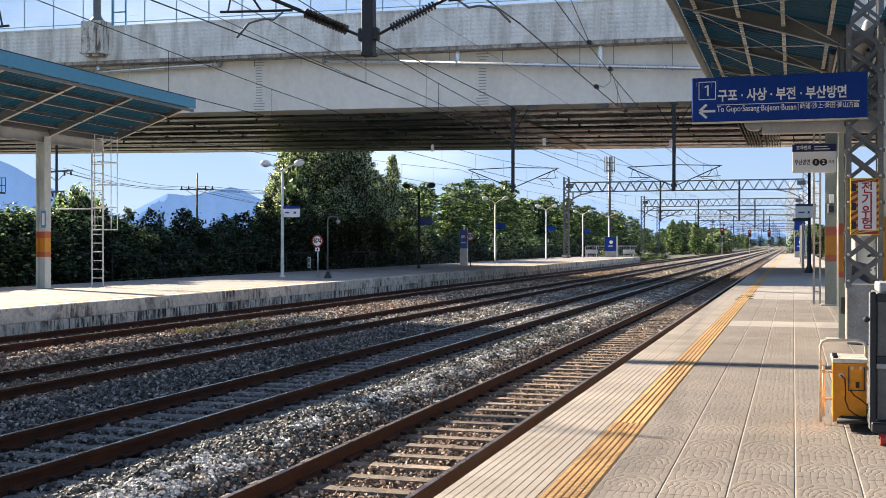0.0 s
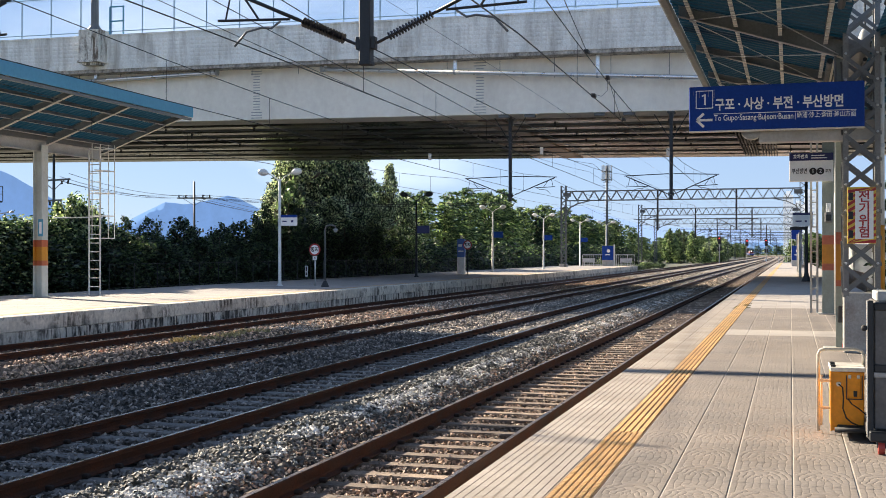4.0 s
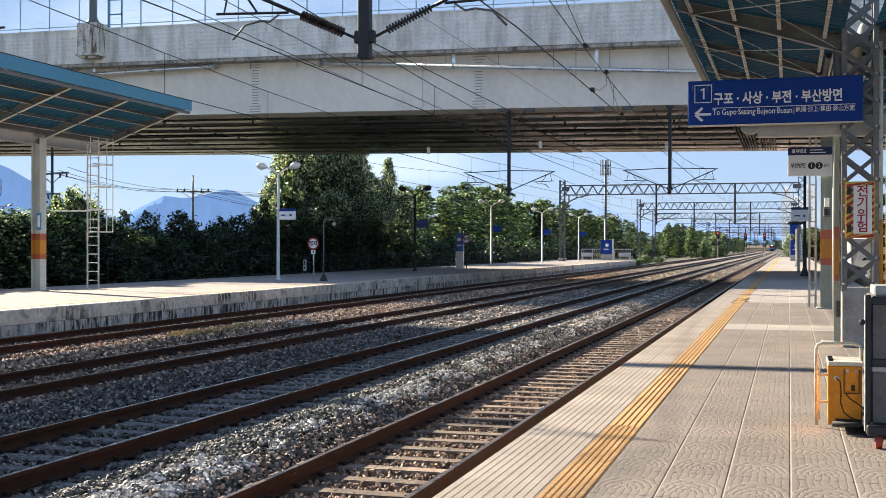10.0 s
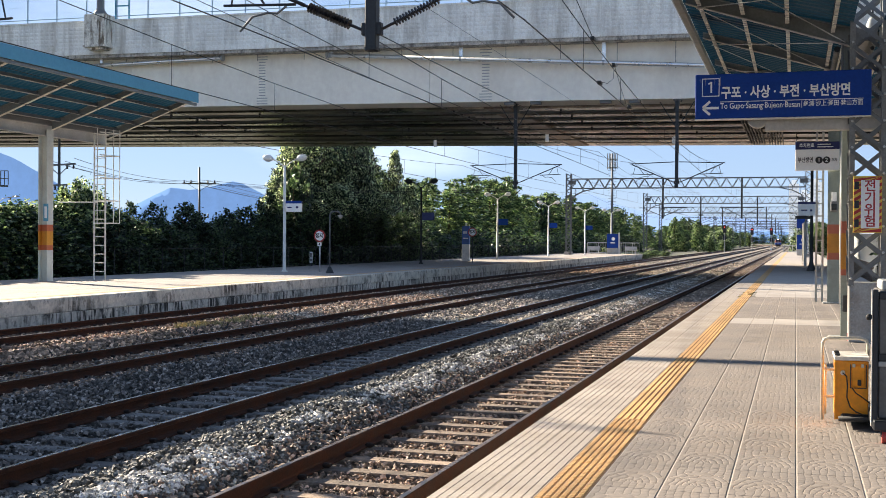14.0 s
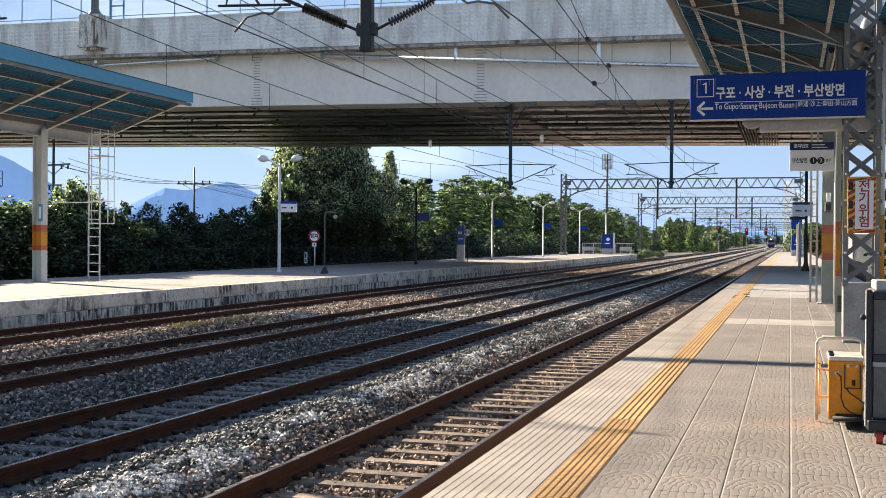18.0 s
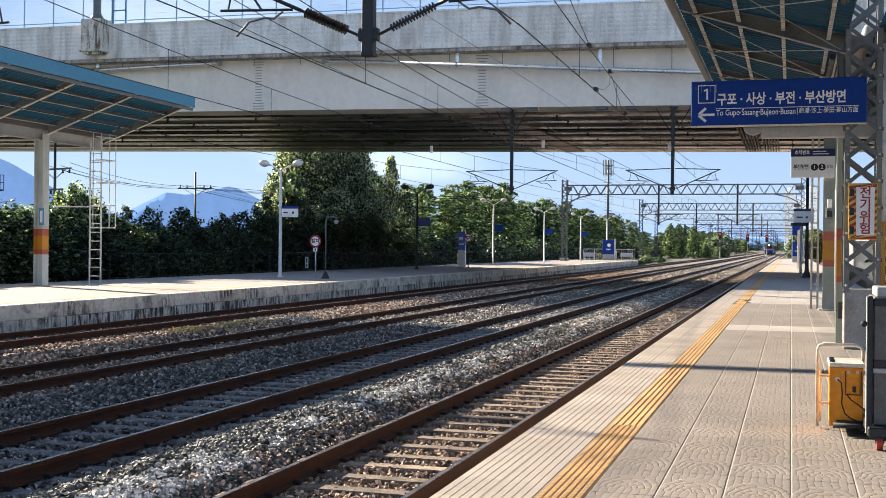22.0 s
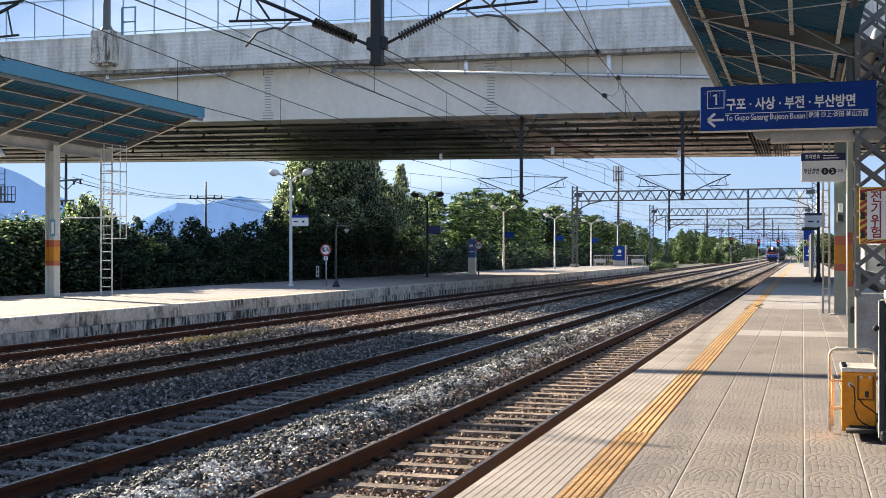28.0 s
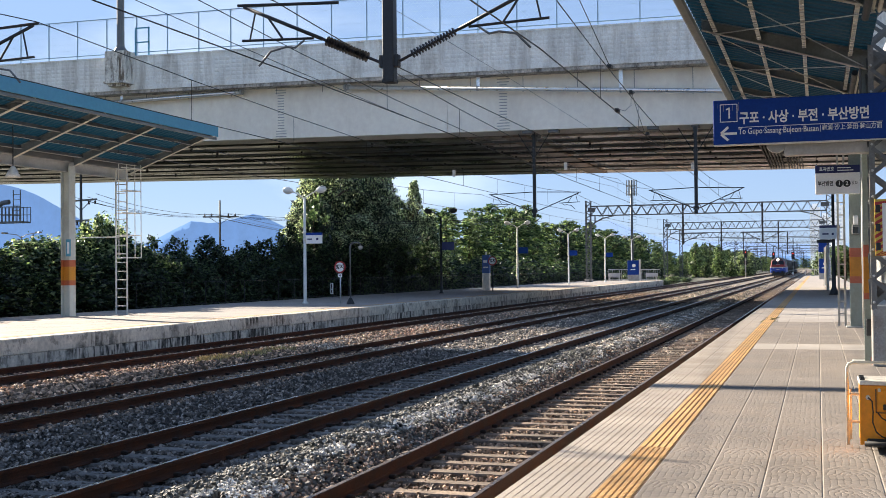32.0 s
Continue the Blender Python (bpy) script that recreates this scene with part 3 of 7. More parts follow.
# ---- ground and distance ----
def ground_sheet():
    xs = [-3000, -800, -200, -60, -30, 9, 60, 200, 800, 3000]
    ys = [-300, -40, 60, 200, 500, 1000, 2500, 4800]
    vs = [(x, y, -0.98) for y in ys for x in xs]
    n = len(xs)
    fs = [(j * n + i, j * n + i + 1, (j + 1) * n + i + 1, (j + 1) * n + i) for j in range(len(ys) - 1) for i in range(n - 1)]
    solo("ground", Geo().add(vs, fs), M["ground"], "dusty earth ground with patches of grass", "ground", "structure")


def ridge(name, y, x0, x1, heights, material, label, rough=3.0):
    """A far ridge as a solid strip of hills."""
    n = 160
    xs = np.linspace(x0, x1, n)
    kx, kz = zip(*heights)
    zs = np.interp(xs, kx, kz)
    zs = zs + np.array([noise.fractal(Vector((x * 0.004, y * 0.001, 0)), 0.7, 2.1, 5) for x in xs]) * rough
    vs, fs = [], []
    for x, z in zip(xs, zs):
        vs += [(x, y, -5), (x, y + 40, max(z, 0)), (x, y + 600, -5)]
    for i in range(n - 1):
        a = i * 3
        fs += [(a, a + 3, a + 4, a + 1), (a + 1, a + 4, a + 5, a + 2)]
    solo(name, Geo().add(vs, fs), material, label, "hills", "structure", smooth=True)


ground_sheet()
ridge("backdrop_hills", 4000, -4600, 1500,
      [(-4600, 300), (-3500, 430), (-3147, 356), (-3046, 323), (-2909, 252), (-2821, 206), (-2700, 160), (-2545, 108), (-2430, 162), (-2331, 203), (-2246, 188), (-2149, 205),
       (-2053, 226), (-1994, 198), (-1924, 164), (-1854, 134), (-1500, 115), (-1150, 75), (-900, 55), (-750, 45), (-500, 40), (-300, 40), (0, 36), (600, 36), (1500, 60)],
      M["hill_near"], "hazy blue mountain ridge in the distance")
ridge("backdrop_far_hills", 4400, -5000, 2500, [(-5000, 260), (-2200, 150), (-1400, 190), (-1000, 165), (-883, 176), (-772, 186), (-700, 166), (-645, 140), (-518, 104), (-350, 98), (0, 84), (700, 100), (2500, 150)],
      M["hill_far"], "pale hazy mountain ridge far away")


# ---- track bed ----
def ballast_height(x, y):
    """Height of the stones between and along the tracks."""
    d = min(abs(x - t) for t in TRACKS)
    h = -0.80 if d < 1.25 else -0.74
    if d < 1.25:
        h = -0.785 if x > -5.5 else (-0.768 if x > -10 else -0.75)
    if -6.7 < x < -5.1:
        h = -0.80 + 0.21 * (1 - ((x + 5.9) / 0.8) ** 2)
    if -15.6 < x < -13.6:
        h = -0.80 + 0.12 * (1 - ((x + 14.6) / 1.0) ** 2)
    return h + 0.02 * noise.noise(Vector((x * 2.0, y * 2.0, 3.0)))


def ballast_bed():
    xs = np.arange(-18.9, -2.05, 0.35)
    # Near bed blackened for shade between stones; far bed paled for sun.
    for ys, nm, mt, lb in ((np.arange(-16, 38.1, 0.6), "ballast_bed", "ballast", "ballast bed under the tracks, near-black for shade between stones"),
                           (np.concatenate([np.arange(38.0, 62, 0.6), np.arange(62, 240, 4.0), np.arange(240, 1321, 20.0)]), "ballast_bed_far", "ballast_far", "paler ballast bed farther along the line")):
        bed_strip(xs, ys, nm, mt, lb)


def bed_strip(xs, ys, nm, mt, lb):
    vs = [(x + bend(y), y, ballast_height(x, y) - 0.02) for y in ys for x in xs]
    n = len(xs)
    fs = [(j * n + i, j * n + i + 1, (j + 1) * n + i + 1, (j + 1) * n + i) for j in range(len(ys) - 1) for i in range(n - 1)]
    solo(nm, Geo().add(vs, fs), M[mt], lb, "ballast", "structure", smooth=True)


def stones(name, material, label, count, x0, x1, y0, y1, size, seed, near=0.0, lift=0.0, patchy=False):
    """Loose angular stones strewn over the bed, thinning out with distance."""
    g = np.random.default_rng(seed)
    u = g.random(count)
    y = y0 + (y1 - y0) * u ** (1.0 + near)
    x = x0 + (x1 - x0) * g.random(count)
    keep = np.ones(count, bool)
    for t in TRACKS:
        for s in (-GAUGE, GAUGE):
            keep &= np.abs(x - t - s) > 0.09
    if patchy:
        keep &= np.array([noise.noise(Vector((a * 2.2, b * 0.9, 7.0))) + 0.35 * noise.noise(Vector((a * 7.0, b * 4.0, 2.0))) for a, b in zip(x, y)]) > 0.06
    x, y = x[keep], y[keep]
    n = len(x)
    z = np.array([ballast_height(a, b) for a, b in zip(x, y)]) + lift
    base = np.array([(-1, -1, -1), (1, -1, -1), (1, 1, -1), (-1, 1, -1), (-.7, -.7, 1), (.7, -.7, 1), (.7, .7, 1), (-.7, .7, 1)], float)
    v = base[None] * (1 + 0.35 * (g.random((n, 8, 3)) - 0.5) * 2)
    v[:, 4:, 2] *= 0.7 + 0.6 * g.random((n, 4))
    v *= (size * (0.55 + 0.75 * g.random((n, 1, 1)))) * np.stack([0.7 + 0.6 * g.random(n), 0.6 + 0.5 * g.random(n), 0.33 + 0.37 * g.random(n)], 1)[:, None, :]
    q = g.normal(size=(n, 4)) * np.array([1, .45, .45, 1])
    q /= np.linalg.norm(q, axis=1, keepdims=True)
    w, a, b, c = q.T
    R = np.stack([np.stack([1 - 2 * (b * b + c * c), 2 * (a * b - c * w), 2 * (a * c + b * w)], 1),
                  np.stack([2 * (a * b + c * w), 1 - 2 * (a * a + c * c), 2 * (b * c - a * w)], 1),
                  np.stack([2 * (a * c - b * w), 2 * (b * c + a * w), 1 - 2 * (a * a + b * b)], 1)], 1)
    v = np.einsum("nij,nkj->nki", R, v) + np.stack([x, y, z + size * 0.25], 1)[:, None, :]
    f = np.array([(4, 5, 6, 7), (0, 1, 5, 4), (1, 2, 6, 5), (2, 3, 7, 6), (3, 0, 4, 7)])
    fs = (f[None] + (np.arange(n) * 8)[:, None, None]).reshape(-1, 4)
    ob = new(name, from_arrays(name, v.reshape(-1, 3), fs, material))
    tagged(ob, label, "ballast", kind="stuff")


ballast_bed()
stones("ballast_stones_grey", M["stone"], "loose grey ballast stones heaped between the tracks", 27000, -6.75, -5.0, 5, 75, 0.0255, 1, 0.9)
stones("ballast_stones_limed", M["stone_white"], "whitish limed ballast stones along the crest of the heap", 8500, -5.83, -5.32, 8, 75, 0.021, 2, 0.9, 0.014, True)
stones("ballast_stones_brown", M["stone_brown"], "brown rust-stained ballast stones beside the near rail", 11000, -5.5, -4.75, 5, 75, 0.024, 3, 0.9)
stones("ballast_stones_in_track", M["stone_brown"], "brown stones between the sleepers of the near track", 30000, -4.95, -2.75, 5, 60, 0.0205, 4, 1.0, 0.012)
stones("ballast_stones_shaded", M["stone_dark"], "dark grey ballast stones round the middle tracks", 42000, -11.6, -6.6, 6, 80, 0.0255, 5, 0.8)
stones("ballast_stones_sunk", M["stone_brown"], "brown stones half burying the sleepers of a middle track", 15000, -13.4, -10.9, 10, 80, 0.03, 8, 0.7)
stones("ballast_stones_far", M["stone_tan"], "tan ballast stones heaped along the far track", 17000, -15.9, -13.2, 14, 110, 0.036, 6, 0.8)
stones("ballast_stones_sunk_far", M["stone_brown"], "brown stones round the sleepers of the far track", 12000, -18.5, -15.8, 16, 90, 0.036, 9, 0.7)
stones("ballast_stones_behind", M["stone_dark"], "grey ballast stones along the tracks behind", 11000, -18.4, -2.4, -14, 7, 0.05, 10, 0.0)
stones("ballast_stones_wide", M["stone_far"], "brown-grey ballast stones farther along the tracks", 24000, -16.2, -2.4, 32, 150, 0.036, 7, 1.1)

RAIL_PROF = [(-0.075, -0.172), (0.075, -0.172), (0.075, -0.16), (0.02, -0.142), (0.0085, -0.12), (0.0085, -0.055), (0.036, -0.042),
             (0.036, -0.006), (0.03, 0.0), (-0.03, 0.0), (-0.036, -0.006), (-0.036, -0.042), (-0.0085, -0.055), (-0.0085, -0.12), (-0.02, -0.142), (-0.075, -0.16)]
RAIL_YS = [-16.0, 430.0] + [430.0 + 35 * k for k in range(1, 26)]


def sweep_y(prof, x, ys, z):
    vs = [(x + bend(y) + a, y, z + b) for y in ys for a, b in prof]
    n = len(prof)
    fs = [(j * n + i, (j + 1) * n + i, (j + 1) * n + (i + 1) % n, j * n + (i + 1) % n) for j in range(len(ys) - 1) for i in range(n)]
    fs += [tuple(range(n)), tuple((len(ys) - 1) * n + k for k in range(n))[::-1]]
    return Geo().add(vs, fs)


def track(k, tx, sleeper_mat, label, parts_to, all_to):
    root = thing("railway_track", label, "railway track", "tracks", kind="structure")
    head = [(-0.022, 0.0), (0.026, 0.0), (0.026, 0.003), (-0.022, 0.003)]
    for s in (-GAUGE, GAUGE):
        rail = part("rail", sweep_y(RAIL_PROF, tx + s, RAIL_YS, RAIL_Z - 0.003), M["rail_side"], root, "rust-brown steel rail")
        part("running_surface", sweep_y(head[::-1], tx + s, RAIL_YS, RAIL_Z - 0.003), M["rail_head" if tx == TRACKS[0] else "rail_head_bright"], rail, "worn bright rail head")
        clips = Geo()
        for j in range(-30, int((parts_to - 3) / 0.62)):
            y = 3.0 + j * 0.62 + 0.1 * k
            for d in (-0.11, 0.11):
                clips.box(tx + s + d * 0.9 - 0.042, tx + s + d * 0.9 + 0.042, y - 0.035, y + 0.035, RAIL_Z - 0.17, RAIL_Z - 0.122, 0.012)
        part("rail_clips", clips, M["clip"], rail, "dark spring clips along the rail", kind="stuff")
    one = Geo().box(-1.2, 1.2, -0.115, 0.115, -0.16, 0.0, 0.02).mesh("sleeper", sleeper_mat)
    rest = Geo()
    j = -30
    g = random.Random(k)
    while True:
        y = 3.0 + j * 0.62 + 0.1 * k
        j += 1
        if y > all_to:
            break
        z = RAIL_Z - 0.172 + g.uniform(-0.006, 0.004)
        if 2.5 < y < parts_to:
            part("sleeper", one, sleeper_mat, root, at=pose(tx + g.uniform(-0.03, 0.03), y, z, 0, 0, g.uniform(-0.6, 0.6)))
        else:
            rest.box(tx - 1.2, tx + 1.2, y - 0.115, y + 0.115, z - 0.16, z)
    if rest.f:
        part("other_sleepers", rest, sleeper_mat, root, "other sleepers", kind="stuff")


track(0, TRACKS[0], M["sleeper_warm"], "railway track with tan sleepers and rusty rails beside the platform", 90, 200)
track(1, TRACKS[1], M["sleeper_grey"], "railway track with grey concrete sleepers and rusty rails", 80, 160)
track(2, TRACKS[2], M["sleeper_grey"], "rusty railway track half sunk in dark ballast", 50, 110)
track(3, TRACKS[3], M["sleeper_grey"], "rusty railway track along the far platform wall", 40, 110)


# ---- platforms ----
def near_platform():
    floor = solo("platform_near", Geo().box(PLAT_X + 0.04, 2.95, -16, 205, -0.98, -0.004), M["joint"], "near platform body under its paving", "platform", "structure")
    wall = Geo()
    for j in range(-4, 51):
        wall.box(PLAT_X + 0.02, PLAT_X + 0.3, j * 4.0 + 0.01, j * 4.0 + 3.99, -0.97, -0.1, 0.015)
    part("edge_wall", wall, M["concrete"], floor, "grey concrete edge wall")
    # grooved edge tiles
    t = 0.30
    edge = Geo()
    for a in range(2):
        x0 = -PLAT_X * 0 + a * 0.315
        for s in range(5):
            edge.box(x0 + 0.004 + s * 0.061, x0 + 0.004 + s * 0.061 + 0.0565, -0.1498, 0.1498, -0.03, 0.0, 0.002)
    edge_me = edge.mesh("edge_tile", M["edge_tile"])
    base = solo("platform_edge_bed", Geo().box(PLAT_X, PLAT_X + 0.632, -16, 205, -0.034, -0.005), M["edge_bed"], "dirty bed under the platform edge tiles", "platform", "structure")
    part("edge_joint", Geo().box(PLAT_X + 0.3065, PLAT_X + 0.3185, -16, 205, -0.02, -0.001), M["groove"], base, "dirty joint between the rows of edge tiles")
    for j in range(150):
        part("edge_tile", edge_me, M["edge_tile"], base, at=pose(PLAT_X, 5.2 + j * t, 0))
    far_edge = Geo()
    for j in range(520):
        y = 5.2 + (150 + j) * t
        far_edge.box(PLAT_X, PLAT_X + 0.632, y - 0.147, y + 0.147, -0.03, 0.0)
    for j in range(70):
        y = 5.2 - (j + 1) * t
        far_edge.box(PLAT_X, PLAT_X + 0.632, y - 0.147, y + 0.147, -0.03, 0.0)
    part("far_edge_tiles", far_edge, M["edge_tile"], base, "pale edge tiles farther along", kind="stuff")
    # yellow tactile strip
    tx0 = -1.545
    ribs, dots = Geo(), Geo()
    for s in range(5):
        ribs.box(0.006 + s * 0.058, 0.006 + s * 0.058 + 0.044, -0.148, 0.148, -0.01, 0.005, 0.004)
    for a in range(6):
        for b in range(6):
            dots.box(0.006 + a * 0.048, 0.006 + a * 0.048 + 0.041, -0.148 + b * 0.0495, -0.148 + b * 0.0495 + 0.0425, -0.01, 0.005, 0.006)
    ribs_me, dots_me = ribs.mesh("tactile_tile", M["tactile"]), dots.mesh("tactile_tile", M["tactile"])
    strip = solo("tactile_strip", Geo().box(tx0 - 0.003, tx0 + 0.297, -16, 205, -0.034, -0.001), M["tactile_gap"], "bed of the yellow tactile strip along the platform edge", "tactile strip", "structure")
    for j in range(150):
        y = 5.2 + j * t
        part("tactile_tile", dots_me if y < 10.4 else ribs_me, M["tactile"], strip, at=pose(tx0, y, 0))
    far_t = Geo()
    for j in range(520):
        y = 5.2 + (150 + j) * t
        far_t.box(tx0, tx0 + 0.293, y - 0.147, y + 0.147, -0.03, 0.003)
    for j in range(70):
        y = 5.2 - (j + 1) * t
        far_t.box(tx0, tx0 + 0.293, y - 0.147, y + 0.147, -0.03, 0.003)
    part("far_tactile_tiles", far_t, M["tactile"], strip, "yellow tiles farther along", kind="stuff")
    # pavers
    one = Geo().box(0.0042, TILE - 0.0042, 0.001, 0.84 - 0.001, -0.03, 0.0, 0.004)
    fan_me, light_me = one.mesh("paver", M["fan"]), one.mesh("paver", M["paver_light"])
    rest_fan, rest_light = Geo(), Geo()
    made = 0
    for j in range(-18, 240):
        y = 6.72 + j * 0.84
        light = y > 34.5 or 22.9 < y < 25.0
        for i in range(10):
            x = -1.245 + i * TILE
            if 6.0 <= y < 46 and i < 6 and made < 300:
                part("paver", light_me if light else fan_me, M["fan"], floor, at=pose(x, y, 0))
                made += 1
            else:
                (rest_light if light else rest_fan).box(x + 0.0042, x + TILE - 0.0042, y + 0.001, y + 0.839, -0.03, 0.0)
    part("other_pavers", rest_fan, M["fan"], floor, "grey pavers pressed with arcs", kind="stuff")
    part("other_light_pavers", rest_light, M["paver_light"], floor, "plain light grey pavers", kind="stuff")


def left_platform():
    y1 = 150.0
    body = solo("platform_left", Geo().box(-28.2, LEFT_X - 0.06, -16, y1, -0.98, -0.03), M["groove"], "far platform body under its paving", "platform", "structure")
    g = random.Random(5)
    for j in range(34):
        y = -16 + j * 4.9
        w = Geo().box(LEFT_X - 0.35, LEFT_X + 0.04 - g.uniform(0, 0.015), y + 0.012, min(y + 4.888, y1), -0.97, -0.402, 0.02)
        part("wall_block", w, M["old_wall"], body)
        c = Geo().box(LEFT_X - 0.5, LEFT_X + 0.05 + g.uniform(-0.008, 0.008), y + 0.01, min(y + 4.89, y1), -0.4, 0.0, 0.02)
        part("coping_stone", c, M["coping"], body)
    rest = Geo()
    made = 0
    one = Geo().box(0.008, 0.992, 0.008, 0.992, -0.03, 0.0, 0.006).mesh("paver", M["left_floor"])
    for j in range(166):
        for i in range(9):
            x, y = LEFT_X - 0.5 - 1.0 - i * 1.0, -16 + j * 1.0
            if 22 <= y < 54 and made < 290:
                part("paver", one, M["left_floor"], body, at=pose(x, y, 0))
                made += 1
            else:
                rest.box(x + 0.008, x + 0.992, y + 0.008, y + 0.992, -0.03, 0.0)
    part("guide_strip", Geo().box(LEFT_X - 0.95, LEFT_X - 0.55, -16, y1, -0.02, 0.004), M["faded_tactile"], body, "faded tan guide strip")
    part("other_pavers", rest, M["left_floor"], body, "cream platform pavers", kind="stuff")


# ---- road bridge over the line ----
def bridge():
    root = thing("road_bridge", "wide concrete and steel road bridge crossing above the tracks", "bridge", kind="structure")
    near0, far0, k, grade = 62.0, 92.6, -0.06, -0.0195
    XA, XB = -120.0, 45.0
    Z0 = 9.02

    def pt(x, off, z):
        return (x, near0 + k * x + off, z + grade * x)

    def slab(geo, o0, o1, z0, z1, xa=XA, xb=XB):
        vs = [pt(x, o, z) for x in (xa, xb) for o, z in ((o0, z0), (o1, z0), (o1, z1), (o0, z1))]
        geo.add(vs, [(0, 1, 5, 4), (1, 2, 6, 5), (2, 3, 7, 6), (3, 0, 4, 7), (0, 3, 2, 1), (4, 5, 6, 7)])
        return geo
    width = far0 - near0
    part("deck", slab(Geo(), -1.0, width + 1.0, 12.05, 12.35), M["concrete"], root, "concrete deck slab")
    # outer steel box girders in lengths
    n = 8
    for j in range(n):
        xa, xb = XA + j * 20.0, XA + (j + 1) * 20.0
        part("outer_girder", slab(Geo(), 0.0, 2.4, Z0, 12.06, xa + 0.01, xb - 0.01), M["girder"], root, "off-white painted box girder face")
    # inner girders, flanges showing from below
    count = 8
    for i in range(1, count + 1):
        o = 2.4 + (width - 2.4) * i / count
        g = slab(Geo(), o - 1.45, o - 1.3, Z0 + 0.25, 12.0)
        slab(g, o - 0.15, o, Z0 + 0.25, 12.0)
        part("inner_girder", g, M["soffit"], root, "dark inner girder")
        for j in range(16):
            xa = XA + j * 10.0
            # Right-hand panels paled for reflected light, the rest darkened for shade.
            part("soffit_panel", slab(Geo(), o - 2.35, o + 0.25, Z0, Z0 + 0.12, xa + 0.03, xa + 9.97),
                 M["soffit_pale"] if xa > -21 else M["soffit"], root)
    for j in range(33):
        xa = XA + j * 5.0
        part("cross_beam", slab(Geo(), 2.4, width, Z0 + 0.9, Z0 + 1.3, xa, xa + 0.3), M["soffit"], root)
    # cast parapet, panel by panel, with raised ribs
    for side, o0 in (("near", -1.0), ("far", width + 0.7)):
        for j in range(33 if side == "near" else 8):
            step = 5.0 if side == "near" else 20.0
            xa = XA + j * step
            p = slab(Geo(), o0, o0 + 0.3, 12.25, 14.3, xa + 0.002, xa + step - 0.002)
            if side == "near":
                slab(p, o0 - 0.06, o0, 12.25, 12.5, xa + 0.012, xa + step - 0.012)
                slab(p, o0 - 0.05, o0 + 0.35, 14.3, 14.4, xa + 0.012, xa + step - 0.012)
                g = random.Random(j)
                for r in range(12):
                    xr = xa + 0.15 + r * (step - 0.3) / 12
                    for q in range(6):
                        zq = 12.6 + q * 0.24
                        d = g.uniform(0.012, 0.03)
                        vs = [pt(xx, o0, zz) for xx, zz in ((xr, zq), (xr + 0.38, zq), (xr + 0.38, zq + 0.22), (xr, zq + 0.22))]
                        vs += [pt(xx, o0 - d, zz) for xx, zz in ((xr + 0.12, zq + 0.07), (xr + 0.26, zq + 0.07), (xr + 0.26, zq + 0.14), (xr + 0.12, zq + 0.14))]
                        p.add(vs, [(4, 5, 6, 7), (0, 1, 5, 4), (1, 2, 6, 5), (2, 3, 7, 6), (3, 0, 4, 7)])
            part("parapet_panel", p, M["parapet"], root, "cast grey parapet with raised blocks")
    # lamp plinth on the parapet
    x = -41.6
    pl = slab(Geo(), -1.85, -0.7, 12.72, 14.62, x - 0.7, x + 0.82)
    slab(pl, -1.92, -0.7, 12.6, 12.72, x - 0.77, x + 0.89)
    slab(pl, -1.7, -0.7, 12.45, 12.6, x - 0.55, x + 0.67)
    part("lamp_plinth", pl, M["plinth"], root, "projecting concrete plinth")
    mast = Geo()
    a = Vector(pt(x + 0.06, -1.2, 14.6))
    mast.turn([(0.5, 0), (0.5, 0.05), (0.28, 0.35), (0.24, 0.5), (0.22, 9.0)], Matrix.Translation(a), 10)
    part("lamp_mast", mast, M["grey_steel"], root, "grey steel mast")
    hatch = Geo()
    b = Vector(pt(x + 0.95, -0.85, 14.4))
    for dx in (0, 0.95):
        hatch.bar(b + Vector((dx, 0, 0)), b + Vector((dx, 0, 1.75)), 0.08)
    for dz in (0.85, 1.75):
        hatch.bar(b + Vector((0, 0, dz)), b + Vector((1.0, 0, dz)), 0.08)
    part("maintenance_frame", hatch, M["blue_fascia"], root, "blue-grey steel frame")
    # safety fence
    for j in range(72):
        xx = XA + j * 2.27
        part("fence_post", Geo().bar(pt(xx, -0.85, 14.4), pt(xx, -0.85, 16.9), 0.06), M["fence_blue"], root)
    for z in (14.62, 16.88):
        part("fence_rail", Geo().bar(pt(XA, -0.85, z), pt(XB, -0.85, z), 0.055), M["fence_blue"], root)
    mesh = Geo()
    for z in np.arange(15.0, 16.8, 0.45):
        mesh.bar(pt(XA, -0.85, z), pt(XB, -0.85, z), 0.008)
    for j in range(330):
        xx = -62.0 + j * 0.25
        for d in (-2.2, 2.2):
            mesh.bar(pt(xx, -0.85, 14.62), pt(xx + d, -0.85, 16.88), 0.0055)
    part("fence_wires", mesh, M["fence_blue"], root, "thin fence wires", kind="stuff")
    # drain pipes with brackets under the parapet
    for xa, xb, za, zb, at in ((-44.0, -33.2, 11.6, 11.87, (-42.0, -33.6)), (-26.2, 10.0, 11.83, 9.86, (-26.0, -18.0, -9.9, -1.5))):
        pp = part("drain_pipe", Geo().cyl(pt(xa, -0.5, za), pt(xb, -0.5, zb), 0.12, 12), M["pipe"], root, "pale drain pipe", smooth=True)
        for xx in (xb,) if xb < 0 else (xa,):
            zz = za + (zb - za) * (xx - xa) / (xb - xa)
            part("pipe_end", Geo().cyl(pt(xx - 0.06, -0.5, zz), pt(xx + 0.06, -0.5, zz), 0.19, 12), M["mid_grey"], pp)
